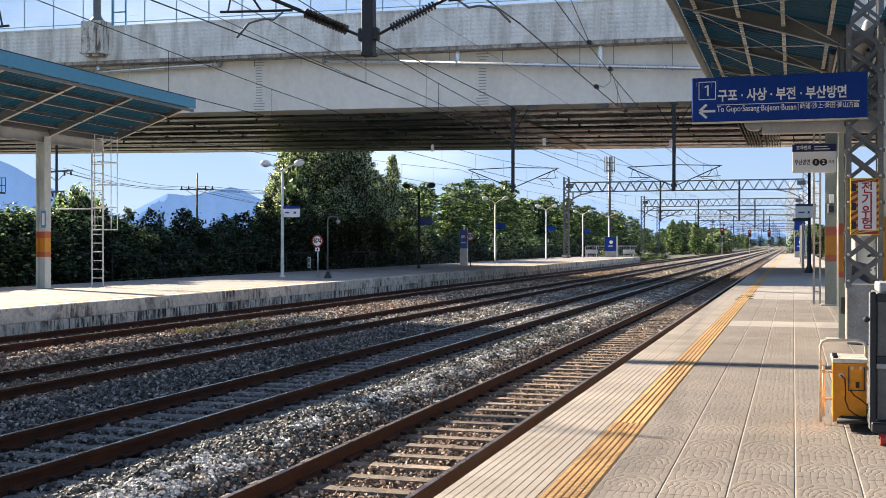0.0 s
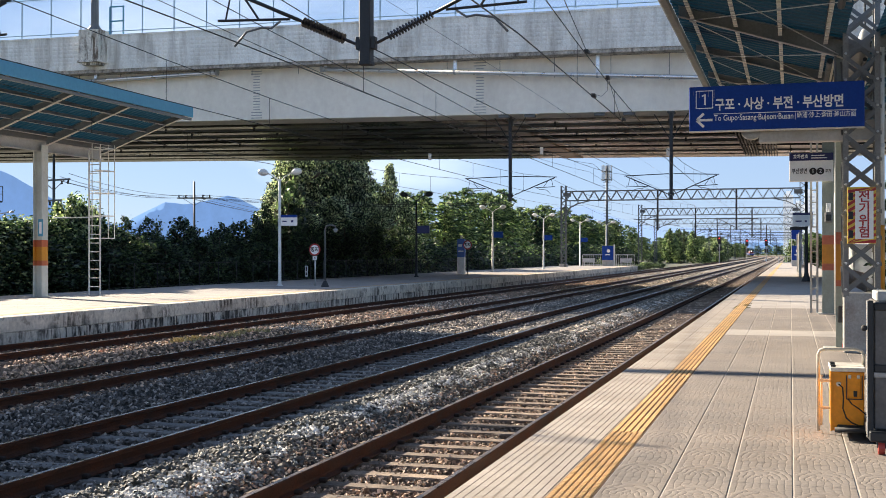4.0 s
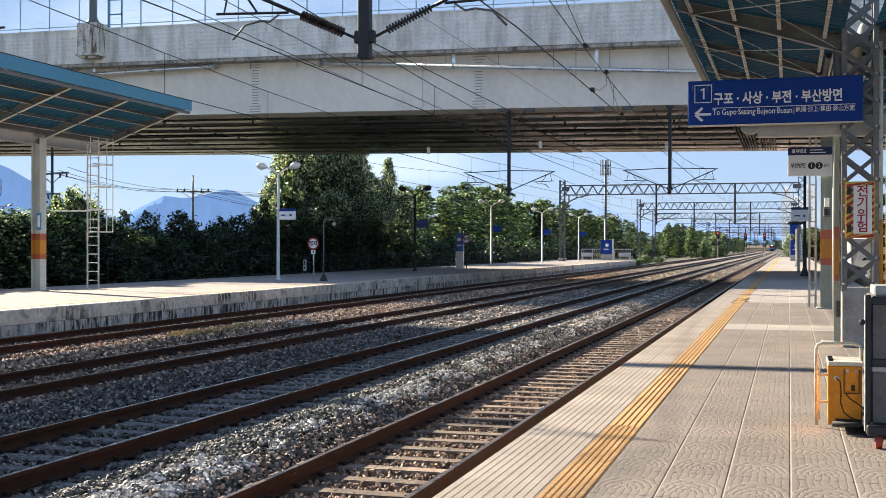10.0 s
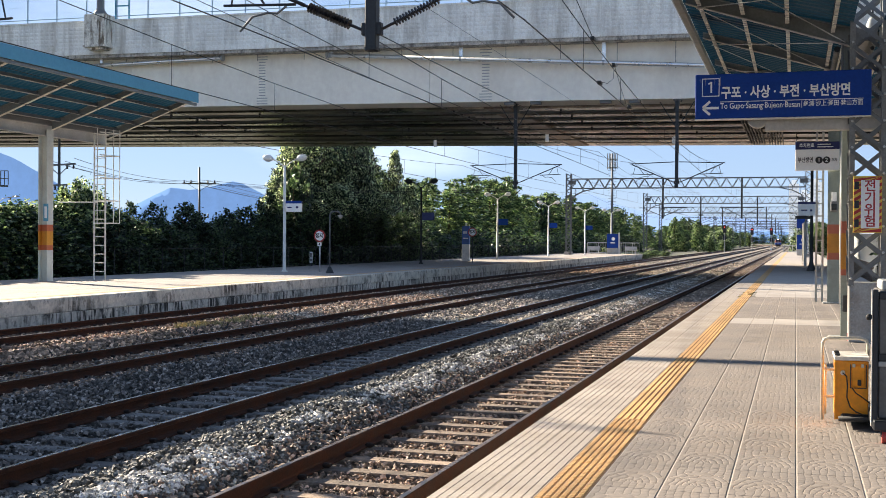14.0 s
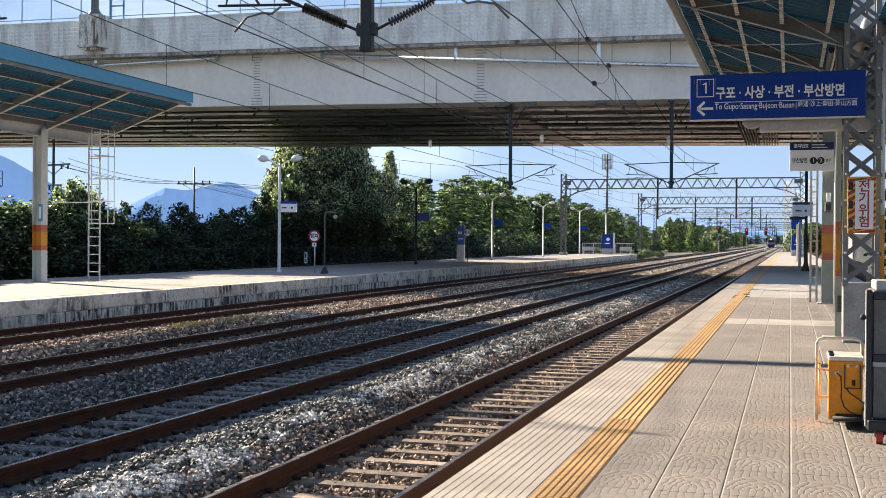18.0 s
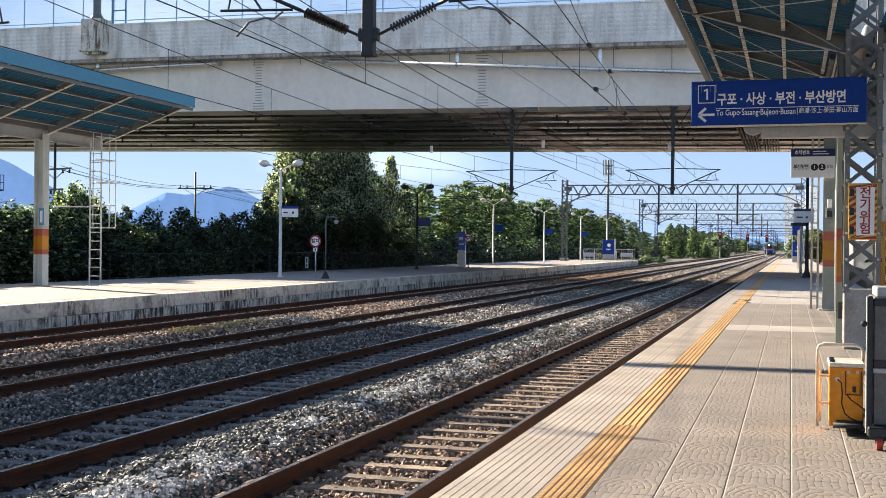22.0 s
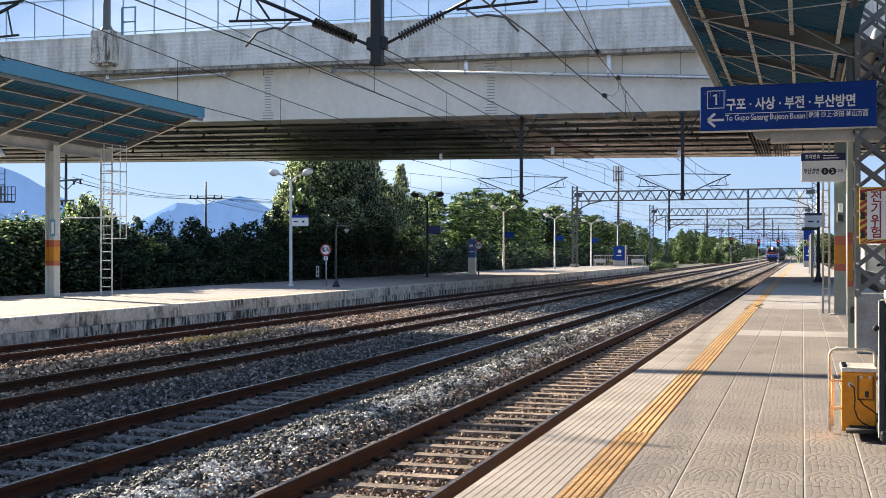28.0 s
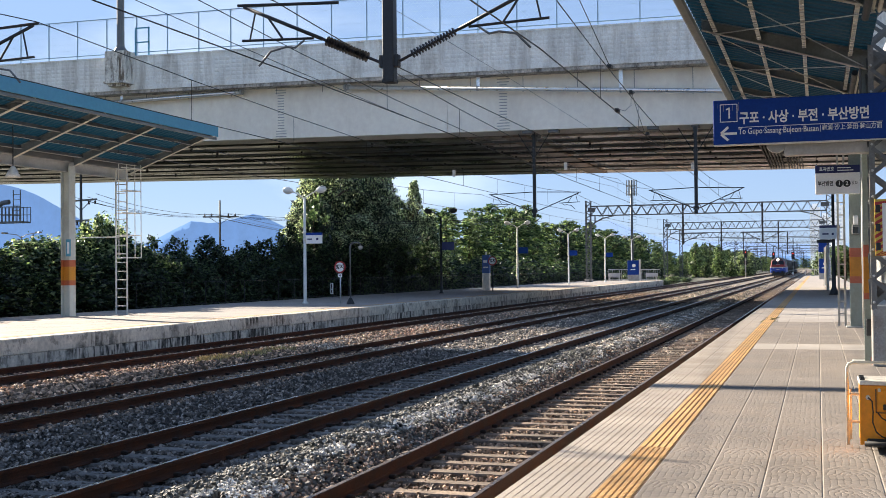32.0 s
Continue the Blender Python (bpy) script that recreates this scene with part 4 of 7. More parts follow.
        for xx in at:
            zz = za + (zb - za) * (xx - xa) / (xb - xa)
            part("pipe_bracket", Geo().bar(pt(xx, -0.42, zz - 0.1), pt(xx, -0.42, 12.2), 0.2, 0.05), M["pipe"], root)
            part("pipe_strap", Geo().cyl(pt(xx - 0.05, -0.5, zz), pt(xx + 0.05, -0.5, zz), 0.145, 12), M["galv"], pp)
    for j in range(24):
        xx = -58.8 + j * 3.1
        part("tie_rod", Geo().cyl(pt(xx, -0.32, 11.35 - 0.055 * (xx + 20) if xx > -24 else 11.65), pt(xx, -0.32, 12.05), 0.018, 6), M["grey_steel"], root)
    # rows of vent slots on the girder face
    for xx in (-30.75, -16.65):
        for q in range(18):
            z = 9.1 + q * 0.165
            w = 0.36 if q in (0, 1, 2, 16, 17) else 0.22
            part("vent_slot", slab(Geo(), -0.012, 0.0, z, z + 0.05, xx - w, xx + w), M["mid_grey"], root)
    # piers well away from the tracks
    for xx in (-104.0, 33.0):
        for o in (4.0, 26.0):
            p = Vector(pt(xx, o, 0))
            p.z = -0.98
            part("pier", Geo().turn([(1.2, 0), (1.2, 8.6), (1.9, 9.98 + grade * xx)], Matrix.Translation(p), 20), M["concrete"], root, "round concrete pier", smooth=True)
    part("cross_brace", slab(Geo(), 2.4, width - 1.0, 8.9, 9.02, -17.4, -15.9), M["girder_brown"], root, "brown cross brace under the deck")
    # small brackets under the girder edge
    for xx in (-15.6, -14.1, -10.2, -8.6):
        part("bracket", slab(Geo(), 0.1, 0.5, 8.86, 9.02, xx, xx + 0.6), M["grey_steel"], root)
    for o, z, m in ((4.1, 8.86, "grey_steel"), (7.6, 8.86, "grey_steel"), (11.2, 8.88, "black_steel"), (14.9, 8.88, "grey_steel"), (19.0, 8.88, "black_steel"), (23.5, 8.9, "grey_steel")):
        part("service_pipe", Geo().cyl(pt(-70, o, z), pt(30, o, z), 0.07, 8), M[m], root, "dark service pipe")
        for q in range(14):
            part("pipe_hanger", slab(Geo(), o - 0.06, o + 0.06, z - 0.08, Z0 + 0.02, -66 + q * 6.6, -65.88 + q * 6.6), M["black_steel"], root)
    for a in (0.0, 1.3):
        for q in range(6):
            xx = -3.2 + a + q * 0.19
            part("vent_rib", slab(Geo(), 5.0, 27.0, 8.72, 8.95, xx, xx + 0.07), M["black_steel"], root)


near_platform()
left_platform()
bridge()


# ---- canopies ----
def corrugated(x0, z0, x1, z1, ya, yb, up=0.0):
    """A corrugated sheet whose ridges run down the slope."""
    pitch = 0.26
    k0, k1 = int(math.floor(ya / pitch)), int(math.ceil(yb / pitch))
    line = [(ya, 0.0)]
    for k in range(k0, k1 + 1):
        line += [(k * pitch + a, b) for a, b in ((0.0, -0.025), (0.1, -0.025), (0.13, 0.03), (0.23, 0.03)) if ya < k * pitch + a < yb]
    line.append((yb, 0.0))
    vs = [(x, y, z + dz + up) for y, dz in line for x, z in ((x0, z0), (x1, z1))]
    return Geo().add(vs, [(2 * i, 2 * i + 1, 2 * i + 3, 2 * i + 2) for i in range(len(line) - 1)])


def canopy(name, label, cx, halfw, z_mid, z_edge, rafters, ya, yb, fascia_mat, fascia_h, posts, post_fn, purlins=4, purlin_mat=None, minor=None, west=None, hole=None, beam=None, flange=("purlin", 0.13)):
    root = thing(name, label, "platform canopy", kind="structure")
    half0, edge0 = halfw, z_edge
    for s in (-1, 1):
        halfw, z_edge = west if west and s < 0 else (half0, edge0)
        xe = cx + s * halfw
        xi = cx + s * 0.18
        for y in rafters:
            main = minor is None or y not in minor
            dp = 0.17 if main else 0.11
            r = Geo()
            deep = 0.3 if main else 0.2
            for w0, a0, b0, a1, b1 in ((0.016, -deep + 0.2, 0.2, -dp + 0.2, 0.2), (0.14, 0.185, 0.2, 0.185, 0.2)):
                r.add([(px, y + q * w0 / 2, zz) for q in (-1, 1) for px, zz in ((xi, z_mid + a0), (xe - s * 0.12, z_edge + a1), (xe - s * 0.12, z_edge + b1), (xi, z_mid + b0))],
                      [(0, 1, 2, 3), (7, 6, 5, 4), (0, 4, 5, 1), (1, 5, 6, 2), (2, 6, 7, 3), (3, 7, 4, 0)])
            part("rafter", r, M["rafter"], root, "grey painted steel rafter")
            # Ground light put into colour: lower flange paler than the web.
            part("rafter_flange", Geo().bar((xi, y, z_mid + 0.193 - deep), (xe - s * 0.12, y, z_edge + 0.193 - dp), flange[1], 0.014), M[flange[0]], root, "lower flange paled for light from the ground")
        for q in range(purlins):
            t = (q + 0.5) / purlins
            x, z = xi + (xe - xi) * t, z_mid + (z_edge - z_mid) * t + 0.16
            if purlin_mat is None:
                # Pale plates with gaps shape the corrugation's shadow dashes on the purlin.
                lad = Geo()
                for k in range(int((yb - ya) / 0.19)):
                    lad.box(x - 0.032, x + 0.032, ya + k * 0.19, ya + k * 0.19 + 0.11, z - 0.112, z - 0.094)
                part("purlin_plates", lad, M["white_paint"], root, "cream plates spaced to stand for corrugation shadows", kind="stuff")
            if purlin_mat is not None:
                part("purlin_lip", Geo().box(x - 0.05, x + 0.06, ya, yb, z - 0.106, z - 0.092), M["beam_grey"], root, "pale lower lip of the purlin")
            part("purlin", Geo().prism([(-0.03, -0.09), (0.03, -0.09), (0.03, -0.075), (-0.018, -0.075), (-0.018, 0.02), (-0.03, 0.02)], (x, ya, z), (x, yb, z)), purlin_mat or M["black_steel"], root, "steel purlin")
        for i in range(len(rafters) - 1):
            a, b = rafters[i], rafters[i + 1]
            cut = 0.05 if hole and hole[0] < (a + b) / 2 < hole[1] else 0.0
            part("roof_sheet", corrugated(xi + s * cut, z_mid + 0.25 + cut * (z_edge - z_mid) / abs(xe - xi), xe, z_edge + 0.25, a, b), M["roof_sheet"], root, "teal corrugated roof sheet")
        part("fascia", Geo().box(min(xe, xe + s * 0.05), max(xe, xe + s * 0.05), ya, yb, z_edge - 0.05, z_edge - 0.05 + fascia_h, 0.01), fascia_mat, root, "painted edge fascia")
        part("edge_beam", Geo().box(min(xe - s * 0.02, xe - s * 0.13), max(xe - s * 0.02, xe - s * 0.13), ya, yb, z_edge - 0.16, z_edge - 0.06, 0.008), M["rafter"], root)
        for i in range(len(rafters) - 1):
            a, b = rafters[i], rafters[i + 1]
            for (p, q) in () if beam else ((a, b), (b, a)):
                part("tie_rod", Geo().cyl((xi + s * 0.15, p, z_mid - 0.02), (xe - s * 0.3, q, z_edge - 0.06), 0.009, 6), M["galv"], root)
    runs = ((ya, hole[0]), (hole[1], yb)) if hole else ((ya, yb),)
    for a, b in runs:
        part("gutter", Geo().box(cx - 0.19, cx + 0.19, a, b, z_mid + 0.06, z_mid + 0.27, 0.01), M["grey_steel"], root, "central valley gutter")
        if beam:
            part("long_beam", Geo().ibeam((cx, a, z_mid - 0.14), (cx, b, z_mid - 0.14), 0.24, 0.38, 0.02), beam, root, "pale painted steel beam along the columns")
        else:
            for dx, r in ((-0.45, 0.05), (0.42, 0.045), (0.1, 0.035)):
                part("dark_conduit", Geo().cyl((cx + dx, a, z_mid - 0.06), (cx + dx, b, z_mid - 0.06), r, 8), M["black_steel"], root, "dark pipe below the gutter")
            for dx, r in ((-0.28, 0.03), (-0.36, 0.02), (0.3, 0.025)):
                part("conduit", Geo().cyl((cx + dx, a, z_mid + 0.02), (cx + dx, b, z_mid + 0.02), r, 8), M["purlin"], root, "thin cream conduit")
            for y in rafters:
                if a < y + 0.2 < b - 0.1:
                    part("pipe_hanger", Geo().box(cx - 0.5, cx + 0.5, y + 0.2, y + 0.24, z_mid - 0.12, z_mid - 0.09), M["black_steel"], root)
    for y in posts:
        post_fn(root, cx, y, z_mid)
    return root


def h_post(root, cx, y, z_top, paint, wid=0.3, bands=(1.15, 1.28, 1.72, 1.93, 2.07), up=(0, 1, 0)):
    """An H-section column painted with red and amber bands."""
    # Same paint on all columns; near bands use copies darkened for shade.
    red, amber = (M["band_red"], M["band_yellow"]) if paint is M["left_paint"] else (M["band_red_shaded"], M["band_yellow_shaded"])
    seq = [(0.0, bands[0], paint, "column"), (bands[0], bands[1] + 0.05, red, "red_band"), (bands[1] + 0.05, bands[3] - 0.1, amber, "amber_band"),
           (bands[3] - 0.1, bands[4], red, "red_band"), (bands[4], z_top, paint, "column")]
    for a, b, m, nm in seq:
        part(nm, Geo().ibeam((cx, y, a), (cx, y, b), wid, wid, 0.03, up=up), m, root)
    part("base_plate", Geo().box(cx - 0.26, cx + 0.26, y - 0.26, y + 0.26, 0.0, 0.03, 0.008), M["mid_grey"], root)


def left_post(root, cx, y, z_top):
    h_post(root, cx, y, z_top - 0.1, M["left_paint"], 0.37, up=(1, 0, 0))


def no_post(root, cx, y, z_top):
    h_post(root, 0.95, y, z_top, M["green_grey"], 0.3)


canopy("canopy_left", "platform canopy with teal corrugated sheets and a sky-blue fascia", -26.0, 4.0, 5.6, 6.85,
       [3.6 * i + 0.5 for i in range(10)] + [36.3, 39.95], 0.4, 40.05, M["blue_fascia"], 0.42, [7.0, 21.8, 36.2], left_post, 5, M["grey_steel"], west=(2.0, 6.3), beam=M["beam_grey"])
canopy("canopy_near", "platform canopy with teal corrugated sheets on grey steel rafters", 1.08, 3.01, 4.86, 5.58,
       [3.0, 7.3, 11.6, 15.8, 20.0, 23.8, 27.4, 31.0, 34.6], 2.9, 34.7, M["rafter"], 0.2, [32.3], no_post, 4, None, (23.8, 27.4, 31.0, 15.8, 11.6, 3.0), hole=(15.9, 20.4), flange=("mid_grey", 0.12))


# ---- overhead line ----
def cantilever(parent, side, x0, z0, reach, far=False):
    """A hinged bracket: insulated strut, top tube, steady arm."""
    s = side
    n = 6 if far else 8
    top = (s * (reach + 0.35), 0, z0 + 0.95)
    root = (s * 0.16, 0, z0)
    d = Vector(top) - Vector(root)
    arm = part("bracket_arm", Geo().cyl(Vector(root) + d * 0.42, Vector(root) + d * 1.02, 0.028, n), M["black_steel"], parent, "dark steel bracket tube", smooth=True)
    ins = Geo()
    ins.cyl(root, Vector(root) + d * 0.45, 0.022, n)
    cnt = 11 if far else 15
    for i in range(cnt):
        p = Vector(root) + d * (0.09 + 0.29 * i / (cnt - 1))
        ins.cyl(p, p + d.normalized() * 0.022, 0.04 if far else 0.078 if s < 0 else 0.066, 12, 0.03 if far else 0.05)
    part("insulator", ins, M["insulator"], parent, "brown ribbed porcelain insulator", smooth=False)
    part("top_tube", Geo().cyl((s * 0.12, 0, z0 + 1.08) if far else (s * 0.8, 0, z0 + 0.5 + 0.42), (s * (reach + 0.5), 0, z0 + 1.0), 0.024, n), M["black_steel"], parent)
    part("registration_tube", Geo().cyl((s * (reach - 0.75), 0, z0 + 0.42), (s * (reach + 0.42), 0, z0 + 0.46), 0.02, n), M["black_steel"], parent)
    part("strut", Geo().cyl((s * (reach - 0.25), 0, z0 + 0.44), (s * (reach + 0.02), 0, z0 + 0.82), 0.018, n), M["black_steel"], parent)
    part("strut", Geo().cyl((s * (reach + 0.3), 0, z0 + 0.45), (s * (reach + 0.2), 0, z0 + 0.9), 0.014, n), M["black_steel"], parent)
    part("steady_arm", Geo().pipe([(s * (reach - 0.6), 0, z0 + 0.4), (s * (reach - 0.45), 0, z0 + 0.3), (s * (reach - 0.3), 0, z0 + 0.32), (s * (reach - 0.05), 0, z0 + 0.27), (s * (reach + 0.15), 0, z0 + 0.06)], 0.017, n), M["grey_steel"], parent, "bent steady arm", smooth=True)
    clamp = Geo().box(s * 0.1 - 0.05, s * 0.1 + 0.05, -0.06, 0.06, z0 - 0.09, z0 + 0.09, 0.01)
    part("clamp", clamp, M["black_steel"], parent)


def drop_post(x, y, z_bot, z_top, reach, far=False, group="catenary drop posts", hw=0.085):
    root = thing("catenary_drop_post", "dark hanging steel post with insulated brackets for the overhead wires", "catenary post", group, at=pose(x, y, 0))
    part("post", Geo().box(-hw, hw, -hw, hw, z_bot, z_top, 0.012), M["black_steel"], root, "dark square steel post")
    part("end_cap", Geo().box(-hw - 0.008, hw + 0.008, -hw - 0.008, hw + 0.008, z_bot - 0.015, z_bot + 0.04, 0.006), M["black_steel"], root)
    for s in (-1, 1):
        if far:
            part("stay", Geo().bar((s * 0.9, 0, z_top - 0.15), (0, 0, z_top - 1.6), 0.05), M["black_steel"], root)
        cantilever(root, s, x, z_bot + 0.3, reach, far)
    return root


def lattice(geo, p0, p1, depth, width, cells, t, up=(0, 0, 1)):
    """A box lattice girder from p0 to p1."""
    p0, p1, u = Vector(p0), Vector(p1), Vector(up)
    d = (p1 - p0)
    s = d.normalized().cross(u).normalized() * width / 2
    u = u.normalized() * depth / 2
    for a in (-1, 1):
        for b in (-1, 1):
            geo.bar(p0 + s * a + u * b, p1 + s * a + u * b, t)
    for i in range(cells):
        a, m, b = p0 + d * (i / cells), p0 + d * ((i + 0.5) / cells), p0 + d * ((i + 1) / cells)
        for k in (-1, 1):
            geo.bar(a + s * k - u, m + s * k + u, t * 0.65)
            geo.bar(m + s * k + u, b + s * k - u, t * 0.65)
        geo.bar(a + s + u, b - s + u, t * 0.5)
        geo.bar(a + s - u, b - s - u, t * 0.5)
    return geo


def portal(x0, x1, y, z, arms, base0=0.0, base1=0.0, haunch=True, group="catenary portals"):
    root = thing("catenary_portal", "galvanised lattice portal spanning the tracks", "catenary portal", group, at=pose(bend(y), y, 0))
    for x, b in ((x0, base0), (x1, base1)):
        g = Geo()
        lattice(g, (x, 0, b), (x, 0, z + 1.2), 0.55, 0.55, 14, 0.09, up=(1, 0, 0))
        part("mast", g, M["lattice"], root, "square lattice mast")
        part("mast_footing", Geo().box(x - 0.45, x + 0.45, -0.45, 0.45, b - 0.1, b + 0.35, 0.03), M["concrete"], root)
    g = Geo()
    lattice(g, (x0 + 0.3, 0, z), (x1 - 0.3, 0, z), 1.1, 0.6, 20, 0.11)
    part("beam", g, M["lattice"], root, "lattice cross beam")
    if haunch:
        for x, s in ((x0, 1), (x1, -1)):
            for k in (-0.28, 0.28):
                bow = [(x + s * 0.3, k, z - 1.95), (x + s * 0.8, k, z - 1.35), (x + s * 1.7, k, z - 0.9), (x + s * 3.2, k, z - 0.56)]
                part("haunch", Geo().pipe(bow, 0.06, 4), M["lattice"], root)
                for b in bow[1:3]:
                    part("haunch_strut", Geo().bar(b, (b[0], k, z - 0.5), 0.06), M["lattice"], root)
            part("gusset", Geo().box(min(x, x + s * 0.9), max(x, x + s * 0.9), -0.3, -0.28, z - 0.1, z + 0.4), M["lattice"], root)
    for x, half in arms:
        part("drop_tube", Geo().box(x - 0.1, x + 0.1, -0.1, 0.1, 4.25, z + 0.6, 0.015), M["black_steel"], root, "dark hanging tube")
        for s in (-1, 1):
            part("top_tube", Geo().cyl((x, 0, 5.5), (x + s * (half + 0.45), 0, 5.5), 0.035, 6), M["black_steel"], root)
            part("bracket_arm", Geo().cyl((x, 0, 4.5), (x + s * half, 0, 5.5), 0.035, 6), M["black_steel"], root)
            part("steady_arm", Geo().cyl((x + s * half * 0.45, 0, 4.95), (x + s * (half + 0.2), 0, 4.75), 0.025, 6), M["black_steel"], root)
    return root


MID12, MID34 = -5.87, -14.7
drop_post(MID12, 15.8, 4.33, 10.9, 1.95)
drop_post(MID34, 15.8, 4.33, 6.3, 2.3, hw=0.07)
side = thing("catenary_side_mast", "dark steel mast with a long arm over the far tracks", "catenary mast", at=pose(-20.1, 15.8, 0))
part("mast", Geo().box(-0.1, 0.1, -0.1, 0.1, 0.0, 6.6, 0.012), M["black_steel"], side, "dark square mast")
part("arm", Geo().box(-0.05, 5.5, -0.04, 0.04, 6.3, 6.38, 0.01), M["black_steel"], side, "long thin arm")
part("arm_brace", Geo().bar((0, 0, 5.2), (1.6, 0, 6.3), 0.05), M["black_steel"], side)
drop_post(-6.06, 62.6, 4.44, 9.16, 1.98, far=True)
drop_post(-15.14, 64.0, 4.55, 9.4, 2.15, far=True)
for x, y in ((-6.06, 62.7), (-15.14, 64.3)):
    hb = thing("hanger_bracket", "steel bracket under the bridge for a catenary post", "bracket", "hanger brackets", at=pose(x, y, 0))
    part("plate", Geo().box(-0.2, 0.2, -0.2, 0.6, 9.05, 9.2, 0.02), M["grey_steel"], hb)
    part("socket", Geo().box(-0.12, 0.12, -0.12, 0.1, 8.8, 9.1, 0.01), M["grey_steel"], hb)
portal(-33.0, 3.4, 15.8, 11.3, [], -0.98, -0.98, haunch=False)
# Out of view; placed so its beam casts the shadow bar across the platform.
tube = thing("anchor_portal", "unseen tubular steel portal added for its shadow on the platform", "catenary portal", at=pose(0, 27.8, 0))
part("beam", Geo().box(-28.5, 3.5, -0.14, 0.14, 10.9, 11.2, 0.02), M["mid_grey"], tube)
for x, b in ((-28.6, -0.98), (3.5, -0.98)):
    part("mast", Geo().cyl((x, 0, b), (x, 0, 11.4), 0.2, 12), M["mid_grey"], tube, smooth=True)
PORTALS = [(136.0, -25.7, 1.3, 0.0, 0.0), (192.0, -23.6, 1.2, -0.95, 0.0), (250.0, -27.5, 1.6, -0.95, -0.95), (308.0, -24.0, 1.6, -0.95, -0.95),
           (366.0, -24.0, 2.0, -0.95, -0.95), (424.0, -24.0, 2.0, -0.95, -0.95), (482.0, -24.0, 2.0, -0.95, -0.95), (545.0, -24.0, 2.0, -0.95, -0.95), (610.0, -24.0, 2.0, -0.95, -0.95)]
for y, xa, xb, ba, bb in PORTALS:
    portal(xa, xb, y, 8.35, [(MID12, 1.95), (MID34, 2.3)], ba, bb)


def overhead_wires():
    spans = [-34.0, 15.8, 60.6, 98.0, 136.0, 192.0, 250.0, 308.0, 366.0, 424.0, 482.0, 545.0, 610.0]
    for k, tx in enumerate(TRACKS):
        root = thing("overhead_line", "overhead contact and messenger wires above a track", "overhead line", "overhead wires")
        con, mes = [], []
        for i in range(len(spans) - 1):
            a, b = spans[i], spans[i + 1]
            za, zb = 5.65, 5.65
            sag = 0.00033 * (b - a) ** 2 * ((1.0, 0.72, 0.66, 0.8)[k] if i == 1 else 1.0 if a < 130 else 0.8)
            off_a, off_b = (0.2 if i % 2 else -0.2), (-0.2 if i % 2 else 0.2)
            if i == 1:
                off_a, off_b = ((0.29, -0.15), (0.16, -0.55), (0.2, -0.45), (0.2, -0.2))[k]
            n = max(4, int((b - a) / 4.8))
            for j in range(n + (i == len(spans) - 2)):
                t = j / n
                y = a + (b - a) * t
                xx = tx + bend(y) + off_a + (off_b - off_a) * t
                zm = za + (zb - za) * t - sag * 4 * t * (1 - t)
                mes.append((xx, y, zm))
                con.append((xx, y, 4.66))
                if j and y < 320:
                    part("dropper", Geo().cyl((xx, y, 4.66), (xx, y, zm), 0.006, 4), M["wire"], root)
        part("contact_wire", Geo().pipe(con, 0.010, 6), M["wire"], root, "grooved copper contact wire")
        part("messenger_wire", Geo().pipe(mes, 0.009, 6), M["wire"], root, "stranded messenger wire")
        tags = Geo()
        if k < 3:
            y = (39.4, 37.7, 39.0)[k]
            z = 4.86
            tags.box(tx - 0.055, tx + 0.055, y, y + 0.01, z, z + 0.24)
            part("wire_tag", tags, M["paper"], root, "small pale wire plate")
    # feeders beside and above the line
    for x, z, sag, r in ((-9.9, 6.27, 0.6, 0.009), (-10.1, 5.86, 0.36, 0.007), (-9.9, 7.97, -0.12, 0.006), (-5.9, 4.62, 0.02, 0.008)):
        pts = []
        for i in range(1, len(spans) - 1):
            a, b = spans[i], spans[i + 1]
            for j in range(8):
                t = j / 8
                y = a + (b - a) * t
                pts.append((x + bend(y), y, z - sag * 4 * t * (1 - t)))
        ob = thing("feeder_wire", "bare feeder cable strung along the tracks", "cable", "overhead wires")
        part("cable", Geo().pipe(pts, r, 5), M["wire"], ob)
    # jumpers between the wires of the near track
    ob = thing("jumper_wire", "thin jumper cables looped between the overhead wires", "cable", "overhead wires")
    part("cable", Geo().pipe([(-3.72, 15.9, 6.75), (-3.68, 19.9, 5.82), (-3.66, 21.7, 5.38)], 0.008, 5), M["wire"], ob)
    part("cable", Geo().pipe([(-3.66, 24.3, 5.26), (-3.62, 24.0, 4.95), (-3.64, 23.3, 4.75), (-3.66, 22.6, 4.7)], 0.005, 5), M["wire"], ob)
    part("cable", Geo().pipe([(-3.66, 24.4, 5.26), (-3.68, 25.6, 4.9), (-3.71, 26.6, 4.68)], 0.006, 5), M["wire"], ob)
    for y, z in ((22.5, 4.66), (26.7, 4.66), (21.7, 5.38), (24.3, 5.27)):
        part("clamp", Geo().box(-3.7, -3.62, y - 0.1, y + 0.1, z - 0.035, z + 0.035, 0.01), M["black_steel"], ob)


overhead_wires()


